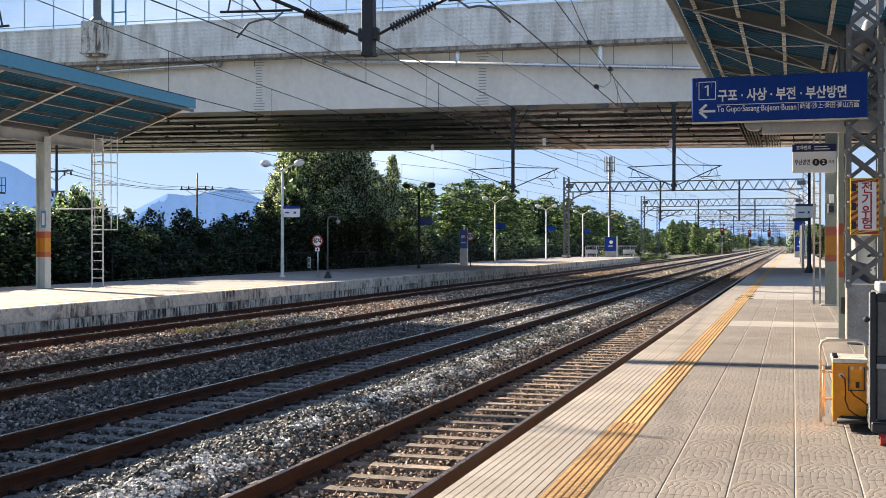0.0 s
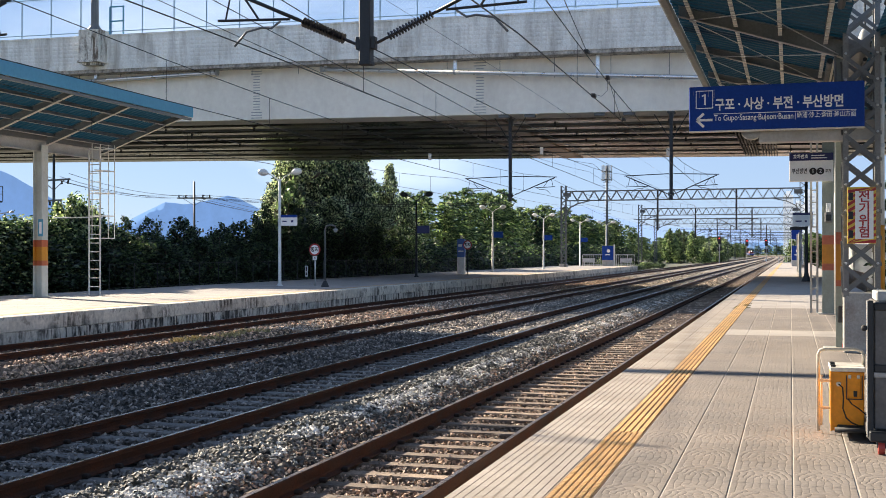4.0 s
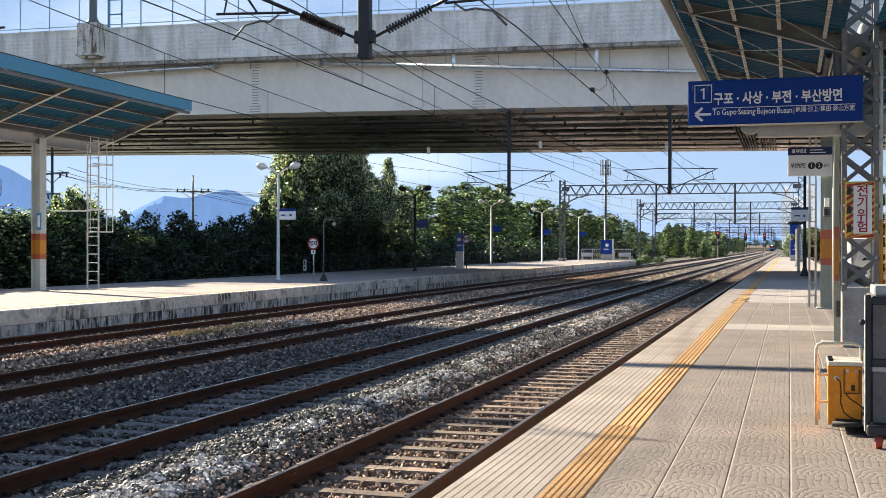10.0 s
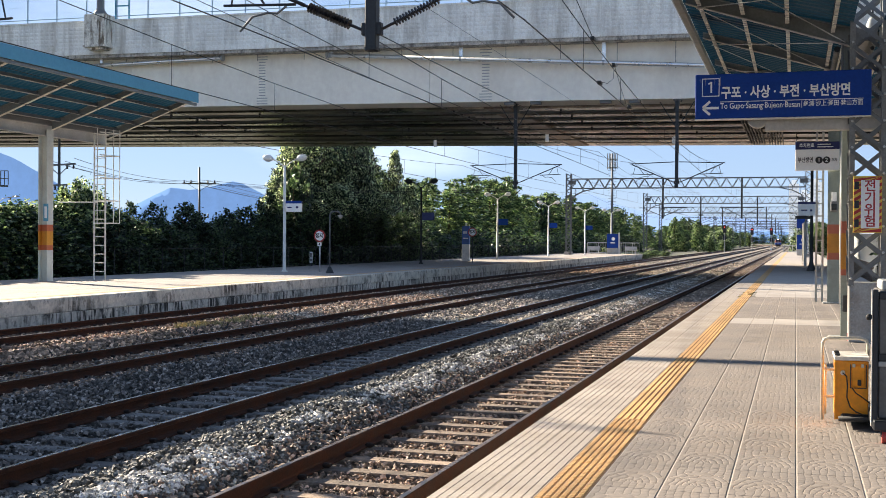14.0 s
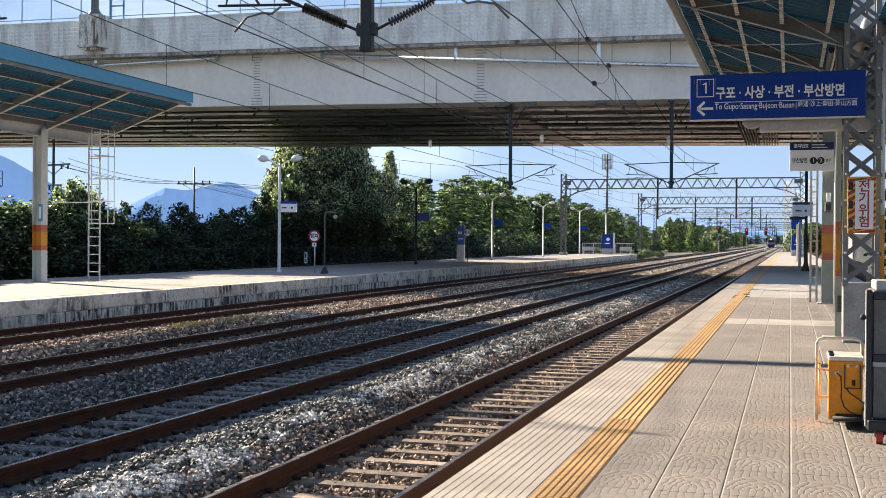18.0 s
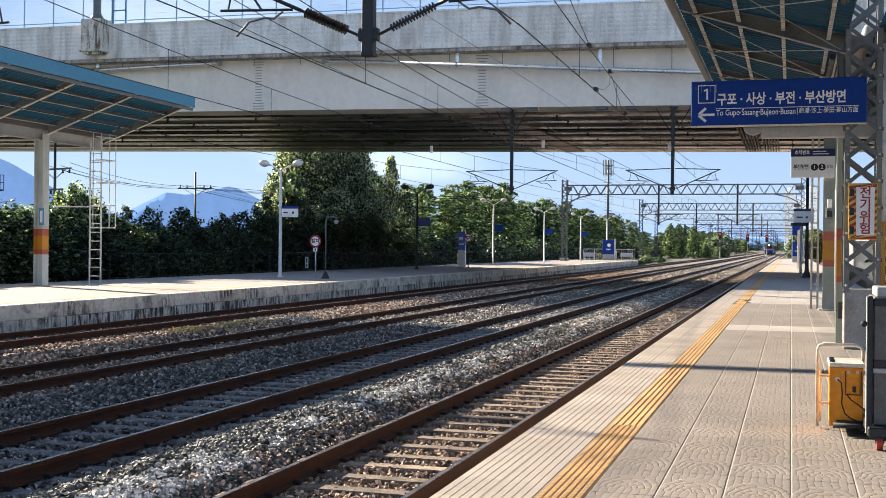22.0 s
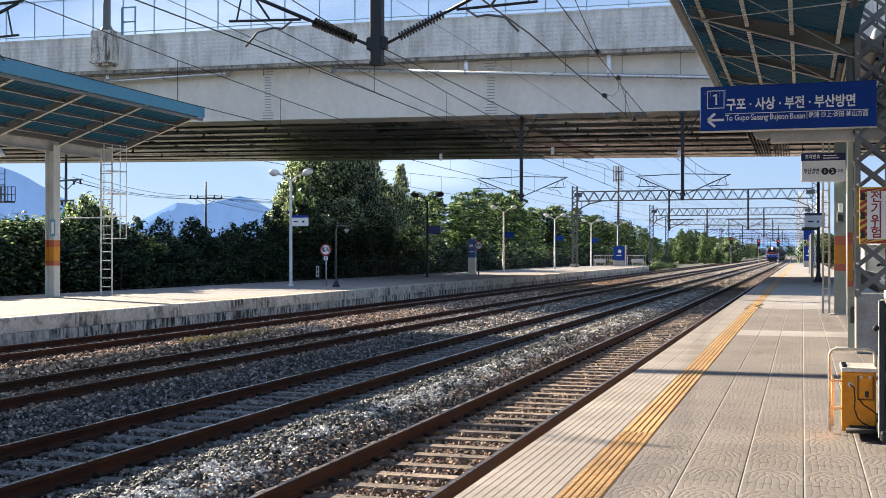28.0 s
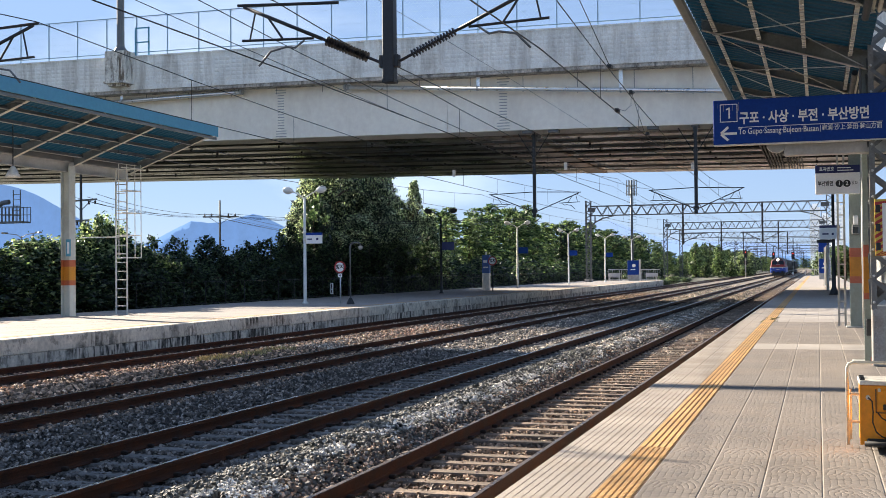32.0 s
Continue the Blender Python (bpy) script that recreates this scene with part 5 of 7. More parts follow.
# ---- near platform fittings ----
def truss_column():
    root = thing("lattice_column", "grey riveted lattice column on a plated base", "column", at=pose(1.09, 20.0, 0))
    # Lit base pale, shaded angles and lacing darker: light put into the greys.
    w, d = 0.24, 0.22
    for sx in (-1, 1):
        for sy in (-1, 1):
            g = Geo().bar((sx * w, sy * d, 0.9), (sx * w, sy * d, 10.9), 0.085)
            part("corner_angle", g, M["mast_grey"], root, "grey corner angle")
    for j in range(23):
        z = 0.98 + j * 0.42
        for sy in (-1, 1):
            part("lacing_bar", Geo().bar((-w, sy * (d + 0.03), z), (w, sy * (d + 0.03), z + 0.4), 0.06, 0.012, up=(0, 1, 0)), M["grey_steel"], root)
            part("lacing_bar", Geo().bar((w, sy * (d + 0.042), z), (-w, sy * (d + 0.042), z + 0.4), 0.06, 0.012, up=(0, 1, 0)), M["grey_steel"], root)
        for sx in (-1, 1):
            part("lacing_bar", Geo().bar((sx * (w + 0.035), -d, z), (sx * (w + 0.035), d, z + 0.4), 0.06, 0.012), M["grey_steel"], root)
    base = part("base_casing", Geo().box(-0.27, 0.30, -0.26, 0.26, 0.0, 0.96, 0.012), M["column_grey"], root, "riveted steel base casing")
    for j in range(10):
        for x in (-0.22, 0.25):
            part("rivet", Geo().turn([(0.024, 0), (0.02, 0.01), (0.01, 0.016)], Matrix.Translation((x, -0.26, 0.07 + j * 0.092)) @ pose(0, 0, 0, 90), 8), M["column_grey"], base)
    for z in np.arange(1.02, 5.9, 0.42):
        for x in (-w, w):
            part("bolt", Geo().turn([(0.024, 0), (0.022, 0.012), (0.012, 0.018)], Matrix.Translation((x, -0.272, z)) @ pose(0, 0, 0, 90), 6), M["galv"], root)
    # working lamp hung from the roof
    lamp = thing("pendant_floodlight", "galvanised bell lamp under the canopy roof", "lamp", at=pose(1.2, 20.75, 5.02))
    part("shade", Geo().turn([(0.05, 0.34), (0.08, 0.28), (0.14, 0.12), (0.17, 0.0), (0.16, 0.0), (0.12, 0.12), (0.04, 0.27)], None, 18), M["mid_grey"], lamp, smooth=True)
    part("stem", Geo().cyl((0, 0, 0.3), (0, 0, 0.9), 0.016, 8), M["black_steel"], lamp)


def direction_sign():
    root = thing("direction_sign", "deep blue hanging direction sign with white lettering and arrow", "sign", at=pose(-0.24, 19.72, 3.985, 0, 0, 0))
    part("panel", Geo().box(-1.37, 1.37, -0.07, 0.07, -0.365, 0.365, 0.012), M["sign_blue"], root, "deep blue sign panel")
    part("lower_trim", Geo().box(-1.37, 1.37, -0.072, 0.072, -0.385, -0.366), M["white_paint"], root)
    y = -0.076
    part("platform_number", Geo().box(-1.125, -1.098, y, y + 0.004, 0.06, 0.24).bar((-1.16, y + 0.002, 0.205), (-1.115, y + 0.002, 0.23), 0.004, 0.022), M["sign_white"], root, "white numeral")
    fr = Geo()
    for a, b, c, d in ((-1.26, -0.98, 0.285, 0.298), (-1.26, -0.98, 0.0, 0.013), (-1.26, -1.248, 0.0, 0.298), (-0.992, -0.98, 0.0, 0.298)):
        fr.box(a, b, y, y + 0.004, c, d)
    part("number_frame", fr, M["sign_white"], root)
    ar = Geo().bar((-1.24, y, -0.19), (-0.99, y, -0.19), 0.004, 0.04)
    ar.bar((-1.245, y, -0.185), (-1.13, y, -0.08), 0.004, 0.042)
    ar.bar((-1.245, y, -0.195), (-1.13, y, -0.3), 0.004, 0.042)
    part("arrow", ar, M["sign_white"], root)
    lettering("destination_text", "구포 · 사상 · 부전 · 부산방면", 0.215, M["sign_white"], root, pose(0.05, y, 0.045), 0.006, width=2.0)
    part("rule", Geo().box(-0.97, 1.25, y, y + 0.003, -0.098, -0.088), M["sign_white"], root)
    lettering("destination_text_latin", "To Gupo·Sasang·Bujeon·Busan", 0.135, M["sign_white"], root, pose(-0.34, y, -0.165), 0.001, width=1.25)
    part("divider", Geo().box(0.31, 0.318, y, y + 0.003, -0.225, -0.11), M["sign_white"], root)
    lettering("destination_text_hanja", "龜浦·沙上·釜田·釜山方面", 0.1, M["sign_white"], root, pose(0.79, y, -0.16), 0.001, width=0.9)
    g = random.Random(3)
    for i in range(5):
        x = -1.3 + g.uniform(0, 0.4)
        part("scratch", Geo().box(x, x + 0.004, y + 0.004, y + 0.006, g.uniform(0.1, 0.25), g.uniform(0.28, 0.34)), M["mid_grey"], root)
    beam = thing("sign_beam", "pale steel cross beam carrying the hanging sign", "beam", at=pose(0, 20.0, 0))
    part("beam", Geo().box(-0.5, 2.6, -0.12, 0.1, 3.42, 3.75, 0.015), M["beam_grey"], beam, "pale painted beam")
    part("end_cap", Geo().cyl((-0.62, -0.13, 3.65), (-0.62, 0.1, 3.65), 0.17, 18), M["mid_grey"], beam, smooth=False)
    for x in (0.7,):
        part("hanger", Geo().cyl((x, 0.0, 3.6 if x > -0.75 else 4.3), (x, 0.0, 5.25 if x < 0 else 4.9), 0.02, 8), M["grey_steel"], beam)
    part("sign_tie", Geo().box(-1.0, 1.0, -0.22, -0.1, 3.9, 3.96), M["grey_steel"], beam)


def danger_sign():
    root = thing("danger_sign", "white warning sign with red letters and striped border", "sign", at=pose(1.085, 19.66, 2.205))
    part("plate", Geo().box(-0.215, 0.215, -0.012, 0.012, -0.45, 0.45, 0.004), M["sign_yellow"], root, "yellow plate")
    st = Geo()
    y = -0.016
    for i in range(-8, 9):
        z = i * 0.105
        q = [(-0.21, z - 0.07), (0.21, z + 0.19), (0.21, z + 0.245), (-0.21, z - 0.015)]
        q = [(a, max(-0.445, min(0.445, b))) for a, b in q]
        if q[0][1] == q[3][1] and q[1][1] == q[2][1]:
            continue
        st.add([(a, y, b) for a, b in q], [(0, 1, 2, 3)])
    part("stripes", st, M["sign_red"], root, "red border stripes")
    part("field", Geo().box(-0.1, 0.175, -0.024, -0.017, -0.38, 0.385, 0.002), M["sign_white"], root, "white lettering field")
    for i, ch in enumerate("전기위험"):
        lettering("warning_letter", ch, 0.2, M["sign_red"], root, pose(0.038, -0.027, 0.285 - i * 0.188), 0.0035)
    for z in (-0.3, 0.0, 0.3):
        part("fixing_band", Geo().box(-0.2, -0.13, -0.03, 0.02, z - 0.06, z + 0.06, 0.004), M["black_steel"], root)


def car_number_sign(x, y, w, h, z0, name, label, text=True, header=0.26, post=True):
    root = thing(name, label, "sign", "car number signs", at=pose(x, y, z0))
    part("panel", Geo().box(-w / 2, w / 2, -0.06, 0.06, 0, h, 0.01), M["sign_white"], root, "white sign panel")
    part("header", Geo().box(-w / 2, w / 2, -0.066, 0.066, h * (1 - header), h + 0.004, 0.004), M["sign_navy"], root, "navy header strip")
    if text:
        yy = -0.07
        lettering("header_text", "호차번호", h * 0.16, M["sign_white"], root, pose(-w * 0.24, yy, h * 0.875), 0.003, width=w * 0.34)
        bars = Geo().box(0.0, w * 0.3, yy, yy + 0.003, h * 0.9, h * 0.93).box(0.0, w * 0.36, yy, yy + 0.003, h * 0.81, h * 0.84)
        part("small_print", bars, M["sign_white"], root)
        lettering("direction_text", "부산방면", h * 0.2, M["ink"], root, pose(-w * 0.27, -0.064, h * 0.36), 0.003, width=w * 0.34)
        for k, n in enumerate("12"):
            cx = w * (0.04 + 0.17 * k)
            part("number_disc", Geo().cyl((cx, -0.062, h * 0.36), (cx, -0.066, h * 0.36), h * 0.125, 20), M["ink"], root, "black number disc")
            lettering("car_number", n, h * 0.19, M["sign_white"], root, pose(cx, -0.07, h * 0.36), 0.002)
        lettering("suffix_text", "호차", h * 0.13, M["ink"], root, pose(w * 0.385, -0.064, h * 0.36), 0.001, width=w * 0.13)
    else:
        part("print", Geo().box(-w * 0.35, -w * 0.05, -0.064, -0.061, h * 0.33, h * 0.43).box(w * 0.1, w * 0.2, -0.064, -0.061, h * 0.3, h * 0.45), M["sign_navy"], root)
    return root


def service_cart():
    """A steel trolley with a battery cabinet and a tall grey cabinet."""
    root = thing("service_trolley", "service trolley with an orange battery cabinet and a tall grey cabinet", "trolley", at=pose(0, 0, 0))
    part("deck", Geo().box(0.38, 1.35, 10.55, 11.5, 0.06, 0.125, 0.012), M["black_steel"], root, "dark steel trolley deck")
    part("front_frame", Geo().box(0.6, 1.32, 9.85, 10.6, 0.1, 0.18, 0.01), M["black_steel"], root, "black front frame under the tall cabinet")
    part("bumper", Geo().cyl((0.36, 10.52, 0.09), (0.78, 10.52, 0.09), 0.022, 10), M["black_rubber"], root, "black rubber bumper", smooth=True)
    box = part("battery_cabinet", Geo().box(0.335, 0.605, 10.6, 11.1, 0.07, 0.58, 0.008), M["cart_orange"], root, "orange sheet-steel cabinet")
    part("lid", Geo().box(0.325, 0.615, 10.585, 11.12, 0.58, 0.615, 0.006), M["paper"], box, "pale scuffed lid")
    for i in range(3):
        part("lid_clip", Geo().box(0.33, 0.375, 10.64 + i * 0.14, 10.68 + i * 0.14, 0.615, 0.635, 0.006), M["black_steel"], box)
    part("corner_trim", Geo().box(0.328, 0.345, 10.588, 10.604, 0.07, 0.58), M["cart_orange"], box)
    hatch = part("hatch", Geo().box(0.47, 0.575, 10.588, 10.6, 0.36, 0.54, 0.004), M["cart_orange"], box, "hinged orange hatch")
    fr = Geo()
    for a, b, c, d in ((0.455, 0.462, 0.345, 0.55), (0.583, 0.59, 0.345, 0.55), (0.455, 0.59, 0.343, 0.35)):
        fr.box(a, b, 10.592, 10.6, c, d)
    part("hatch_seam", fr, M["black_steel"], box)
    for x in (0.485, 0.555):
        part("hinge", Geo().box(x - 0.012, x + 0.012, 10.578, 10.59, 0.525, 0.555, 0.003), M["chrome"], hatch)
    part("latch", Geo().box(0.515, 0.545, 10.575, 10.59, 0.37, 0.42, 0.004), M["black_steel"], hatch)
    part("socket", Geo().cyl((0.395, 10.6, 0.475), (0.395, 10.575, 0.475), 0.02, 12), M["chrome"], box)
    cab = [Vector((0.395, 10.575, 0.475)), Vector((0.425, 10.545, 0.45)), Vector((0.432, 10.54, 0.36)), Vector((0.428, 10.545, 0.27)), Vector((0.455, 10.545, 0.19)),
           Vector((0.5, 10.55, 0.15)), Vector((0.56, 10.555, 0.125)), Vector((0.64, 10.56, 0.12))]
    part("cable", Geo().pipe(cab, 0.006, 8), M["black_rubber"], root, "black power cable", smooth=True)
    cab2 = [Vector((0.47, 10.575, 0.35)), Vector((0.5, 10.55, 0.31)), Vector((0.56, 10.555, 0.27)), Vector((0.62, 10.57, 0.22))]
    part("cable", Geo().pipe(cab2, 0.005, 8), M["black_rubber"], root, smooth=True)
    hoop = [(0.235, 10.9, 0.02), (0.235, 10.9, 0.7), (0.25, 10.9, 0.735), (0.29, 10.9, 0.75), (0.55, 10.9, 0.75), (0.6, 10.9, 0.735), (0.615, 10.9, 0.7), (0.615, 10.9, 0.6)]
    part("hoop_handle", Geo().pipe(hoop, 0.015, 10), M["chrome"], root, "worn bare tube hoop", smooth=True)
    hoop2 = [(0.262, 11.05, 0.05), (0.262, 11.05, 0.5)]
    part("hoop_leg", Geo().pipe(hoop2, 0.012, 8), M["chrome"], root, smooth=True)
    for z in (0.23, 0.47):
        part("crossbar", Geo().cyl((0.235, 10.9, z), (0.335, 10.9, z), 0.012, 8), M["chrome"], root)
    fwd = pose(-0.035, -0.72, 0.02)
    tall = part("tall_cabinet", Geo().box(0.675, 1.35, 10.7, 11.4, 0.16, 1.19, 0.012), M["cart_grey"], root, "tall dull grey cabinet", at=fwd)
    part("frame_edge", Geo().box(0.63, 0.672, 10.66, 10.72, 0.1, 1.2, 0.008), M["black_steel"], root, "black frame upright", at=fwd)
    part("edge_strip", Geo().box(0.62, 0.63, 10.665, 10.69, 0.1, 1.2, 0.003), M["paper"], root, at=fwd)
    for z in (0.655, 1.15):
        part("panel_rib", Geo().box(0.675, 1.35, 10.685, 10.7, z - 0.03, z + 0.03, 0.006), M["black_steel"], tall)
    part("shelf_line", Geo().box(0.675, 1.35, 10.688, 10.7, 0.58, 0.62, 0.004), M["mid_grey"], tall)
    part("knob", Geo().turn([(0.0, 0.0), (0.022, 0.006), (0.026, 0.02), (0.018, 0.036), (0.0, 0.04)], pose(0.6, 10.66, 0.98, 90), 12), M["black_rubber"], root, at=fwd, smooth=True)
    part("top_bracket", Geo().box(0.7, 1.35, 10.75, 11.3, 1.19, 1.27, 0.01), M["mid_grey"], root, at=fwd)
    for x, y in ((0.69, 9.88), (1.25, 9.9), (0.55, 11.35), (1.25, 11.35)):
        part("castor_wheel", Geo().cyl((x - 0.025, y, 0.05), (x + 0.025, y, 0.05), 0.05, 16), M["wheel_red"], root, "red castor wheel")
        part("castor_fork", Geo().box(x - 0.035, x + 0.035, y - 0.02, y + 0.03, 0.05, 0.11, 0.006), M["black_steel"], root)


def ladder(x, y, w, z1, cage_from, name, label, paint="white_paint"):
    root = thing(name, label, "ladder", "ladders", at=pose(x, y, 0))
    for s in (-1, 1):
        part("stile", Geo().bar((s * w / 2, 0, 0), (s * w / 2, 0, z1), 0.055, 0.03), M[paint], root, "painted stile")
    n = int(z1 / 0.33)
    for i in range(1, n):
        part("rung", Geo().cyl((-w / 2, 0, i * 0.33), (w / 2, 0, i * 0.33), 0.017, 8), M[paint], root)
    if cage_from:
        for a in (-0.35, 0.0, 0.35, 0.62):
            p = Vector((w / 2 + 0.1 + a * 0.35, -0.15 + a, 0))
            part("cage_bar", Geo().bar(p + Vector((0, 0, cage_from)), p + Vector((0, 0, z1 + 0.2)), 0.03, 0.014), M[paint], root)
        for z in np.arange(cage_from, z1 + 0.3, 0.85):
            part("cage_hoop", Geo().pipe([(w / 2, 0, z), (w / 2 + 0.05, -0.45, z), (w / 2 + 0.1, -0.5, z), (w / 2 + 0.32, 0.47, z), (w / 2 + 0.2, 0.6, z), (-w / 2, 0.35, z), (-w / 2, 0, z)], 0.018, 6), M[paint], root)
    return root


truss_column()
direction_sign()
danger_sign()
car_number_sign(0.52, 32.0, 1.1, 0.74, 3.48, "car_number_sign", "white car number sign with a navy header bracketed to the column")
service_cart()
ladder(0.61, 32.9, 0.16, 6.2, 0, "wall_ladder", "narrow grey painted steel ladder beside the column", "mid_grey")

post = thing("service_post", "slim grey-green steel post with a painted band", "post", at=pose(0.79, 20.55, 0))
h_post(post, 0.0, 0.0, 4.9, M["green_grey"], 0.13, (1.05, 1.1, 1.7, 1.85, 1.95))
part("socket_box", Geo().box(-0.04, 0.06, -0.14, -0.07, 0.45, 0.72, 0.01), M["black_steel"], post)
post = thing("service_post", "broad grey-green steel column with an amber band", "post", at=pose(1.68, 20.4, 0))
h_post(post, 0.0, 0.0, 5.0, M["green_grey"], 0.3, (1.0, 1.0, 1.9, 2.1, 2.1))
pipe = thing("downpipe", "cream rainwater pipe painted amber at hand height", "downpipe", at=pose(1.385, 19.9, 0))
part("upper_pipe", Geo().cyl((0, 0, 2.05), (0, 0, 4.9), 0.06, 14), M["white_paint"], pipe, smooth=True)
part("amber_band", Geo().cyl((0, 0, 1.0), (0, 0, 2.05), 0.062, 14), M["band_yellow"], pipe, smooth=True)
part("lower_pipe", Geo().cyl((0, 0, 0), (0, 0, 1.0), 0.06, 14), M["white_paint"], pipe, smooth=True)
part("pipe_clip", Geo().cyl((0, 0, 3.3), (0, 0, 3.36), 0.07, 14), M["galv"], pipe)
flood = thing("wall_lamp", "small grey bulkhead lamp on the column", "lamp", at=pose(0.95, 32.1, 2.55))
part("housing", Geo().box(-0.1, 0.1, -0.12, 0.03, -0.15, 0.12, 0.03), M["grey_steel"], flood)
part("glass", Geo().box(-0.07, 0.07, -0.14, -0.12, -0.1, 0.06, 0.01), M["glass_dark"], flood)
part("bracket", Geo().box(-0.06, 0.06, -0.08, 0.03, 0.12, 0.36, 0.01), M["sign_white"], flood)
hyd = thing("hose_cap", "small red hose connection at the foot of the column", "hydrant", at=pose(0.86, 20.1, 0))
part("body", Geo().cyl((0, 0, 0), (0, 0, 0.12), 0.05, 12), M["wheel_red"], hyd)
part("cap", Geo().cyl((0, 0, 0.12), (0, 0, 0.15), 0.035, 12), M["wheel_red"], hyd)
pipe2 = thing("downpipe", "white rainwater pipe beside the column", "downpipe", at=pose(1.12, 31.7, 0))
part("pipe", Geo().cyl((0, 0, 0), (0, 0, 4.9), 0.045, 12), M["white_paint"], pipe2, smooth=True)


def lamp_post(x, y, dark=False, sign="navy", base=0.0):
    # dark: bridge shadow put into the paint of pole, heads and sign
    m = M["black_steel"] if dark else M["white_paint"]
    root = thing("street_lamp", "twin-headed lamp post on the platform darkened for the bridge shadow" if dark else "white twin-headed lamp post on the platform", "lamp", "platform lamps", at=pose(x, y, base))
    part("pole", Geo().turn([(0.16, 0), (0.16, 0.03), (0.1, 0.1), (0.085, 0.12), (0.06, 5.2)], None, 12), m, root, smooth=True)
    for s in (-1, 1):
        part("arm", Geo().pipe([(0, 0, 5.1), (s * 0.25, 0, 5.32), (s * 0.62, 0, 5.5)], 0.03, 8), m, root, smooth=True)
        h = Geo().turn([(0.0, -0.14), (0.1, -0.12), (0.17, -0.03), (0.18, 0.06), (0.12, 0.16), (0.0, 0.2)], pose(s * 0.86, 0, 5.56, 0, s * 80, 0) @ Matrix.Diagonal((1, 1, 1.6, 1)), 14)
        head = part("lamp_head", h, M["lens"] if not dark else m, root, "oval lamp head", smooth=True)
        part("collar", Geo().cyl((s * 0.6, 0, 5.49), (s * 0.68, 0, 5.52), 0.05, 10), m, root)
    if sign:
        b = part("sign_box", Geo().box(0.08, 0.92, -0.05, 0.05, 2.93, 3.46, 0.01), M["sign_white"] if sign == "white" else M["sign_navy"] if sign == "dark" else M["sign_blue"], root, "white sign box" if sign == "white" else "navy sign box")
        if sign == "white":
            part("header", Geo().box(0.08, 0.92, -0.055, 0.055, 3.34, 3.465), M["sign_blue"], b)
            part("print", Geo().box(0.16, 0.4, -0.054, -0.05, 3.12, 3.18).box(0.62, 0.74, -0.054, -0.05, 3.1, 3.2), M["sign_navy"], b)
        part("sign_clamp", Geo().cyl((0, 0, 3.1), (0, 0, 3.2), 0.1, 10), m, root)
        part("sign_clamp", Geo().cyl((0, 0, 3.3), (0, 0, 3.36), 0.1, 10), m, root)
    return root


for i, (x, y) in enumerate(((-23.9, 52.2), (-24.2, 74.8), (-24.5, 97.0), (-24.4, 118.0), (-24.1, 138.0), (-22.4, 147.5))):
    lamp_post(x, y, i == 1, "white" if i == 0 else "dark" if i == 1 else "navy" if i < 5 else "")
ladder(-25.2, 38.4, 0.48, 5.5, 2.16, "access_ladder", "white caged steel ladder up to the canopy roof")
rail = thing("stay_rail", "thin white stay between the column and ladder", "rail", at=pose(0, 38.4, 2.95))
part("tube", Geo().cyl((-27.0, 0, 0), (-25.3, 0, 0), 0.025, 8), M["white_paint"], rail)


def stop_sign(x, y, z, r, dark=False, plate=True):
    root = thing("stop_sign", "round white stop sign with a red rim on a thin pole", "sign", "stop signs", at=pose(x, y, 0))
    part("pole", Geo().cyl((0, 0, 0), (0, 0, z), 0.035, 10), M["black_steel"] if dark else M["galv"], root, smooth=True)
    part("disc", Geo().cyl((0, -0.04, z), (0, -0.06, z), r, 28), M["sign_red"], root, "red rimmed disc")
    part("face", Geo().cyl((0, -0.06, z), (0, -0.066, z), r * 0.76, 28), M["sign_white"], root, "white face")
    lettering("stop_text", "정지", r * 0.8, M["ink"], root, pose(0, -0.07, z), 0.009)
    if plate:
        part("plate", Geo().box(-0.11, 0.11, -0.06, -0.045, z - r - 0.2, z - r - 0.02, 0.004), M["sign_white"], root, "small white plate")
        lettering("stop_number", "4", 0.16, M["ink"], root, pose(0, -0.064, z - r - 0.11), 0.006)


stop_sign(-22.2, 52.6, 1.77, 0.3)
stop_sign(-22.45, 81.5, 2.2, 0.33, dark=True, plate=False)
hook = thing("camera_pole", "curved grey pole carrying a small platform camera", "pole", at=pose(-21.1, 51.2, 0))
part("pole", Geo().pipe([(0, 0, 0.3), (0, 0, 2.75), (0.05, 0, 2.87), (0.15, 0, 2.92), (0.4, 0, 2.92), (0.5, 0, 2.87), (0.53, 0, 2.78)], 0.035, 8), M["grey_steel"], hook, smooth=True)
part("base", Geo().turn([(0.2, 0), (0.19, 0.04), (0.07, 0.3)], None, 12), M["black_steel"], hook)
part("camera_dome", Geo().turn([(0.0, -0.18), (0.1, -0.14), (0.14, -0.04), (0.15, 0.06), (0.05, 0.1)], pose(0.53, 0, 2.7) @ Matrix.Diagonal((0.7, 0.7, 0.7, 1)), 14), M["mid_grey"], hook, smooth=True)
totem_w = 0.3
totem = thing("information_totem", "blue and white information pillar", "information board", "information boards", at=pose(-24.2, 86.0, 0))
part("body", Geo().box(-totem_w, totem_w, -0.12, 0.12, 0, 1.3, 0.02), M["lens"], totem, "white lower body")
part("panel", Geo().box(-totem_w, totem_w, -0.125, 0.125, 1.3, 2.7, 0.02), M["totem_blue"], totem, "blue upper panel")
part("print", Geo().box(-0.2, 0.2, -0.13, -0.125, 1.7, 1.8).box(-0.2, 0.1, -0.13, -0.125, 2.1, 2.3), M["sign_white"], totem)
part("lamp", Geo().cyl((0, 0, 2.7), (0, 0, 2.95), 0.08, 10), M["lens"], totem)
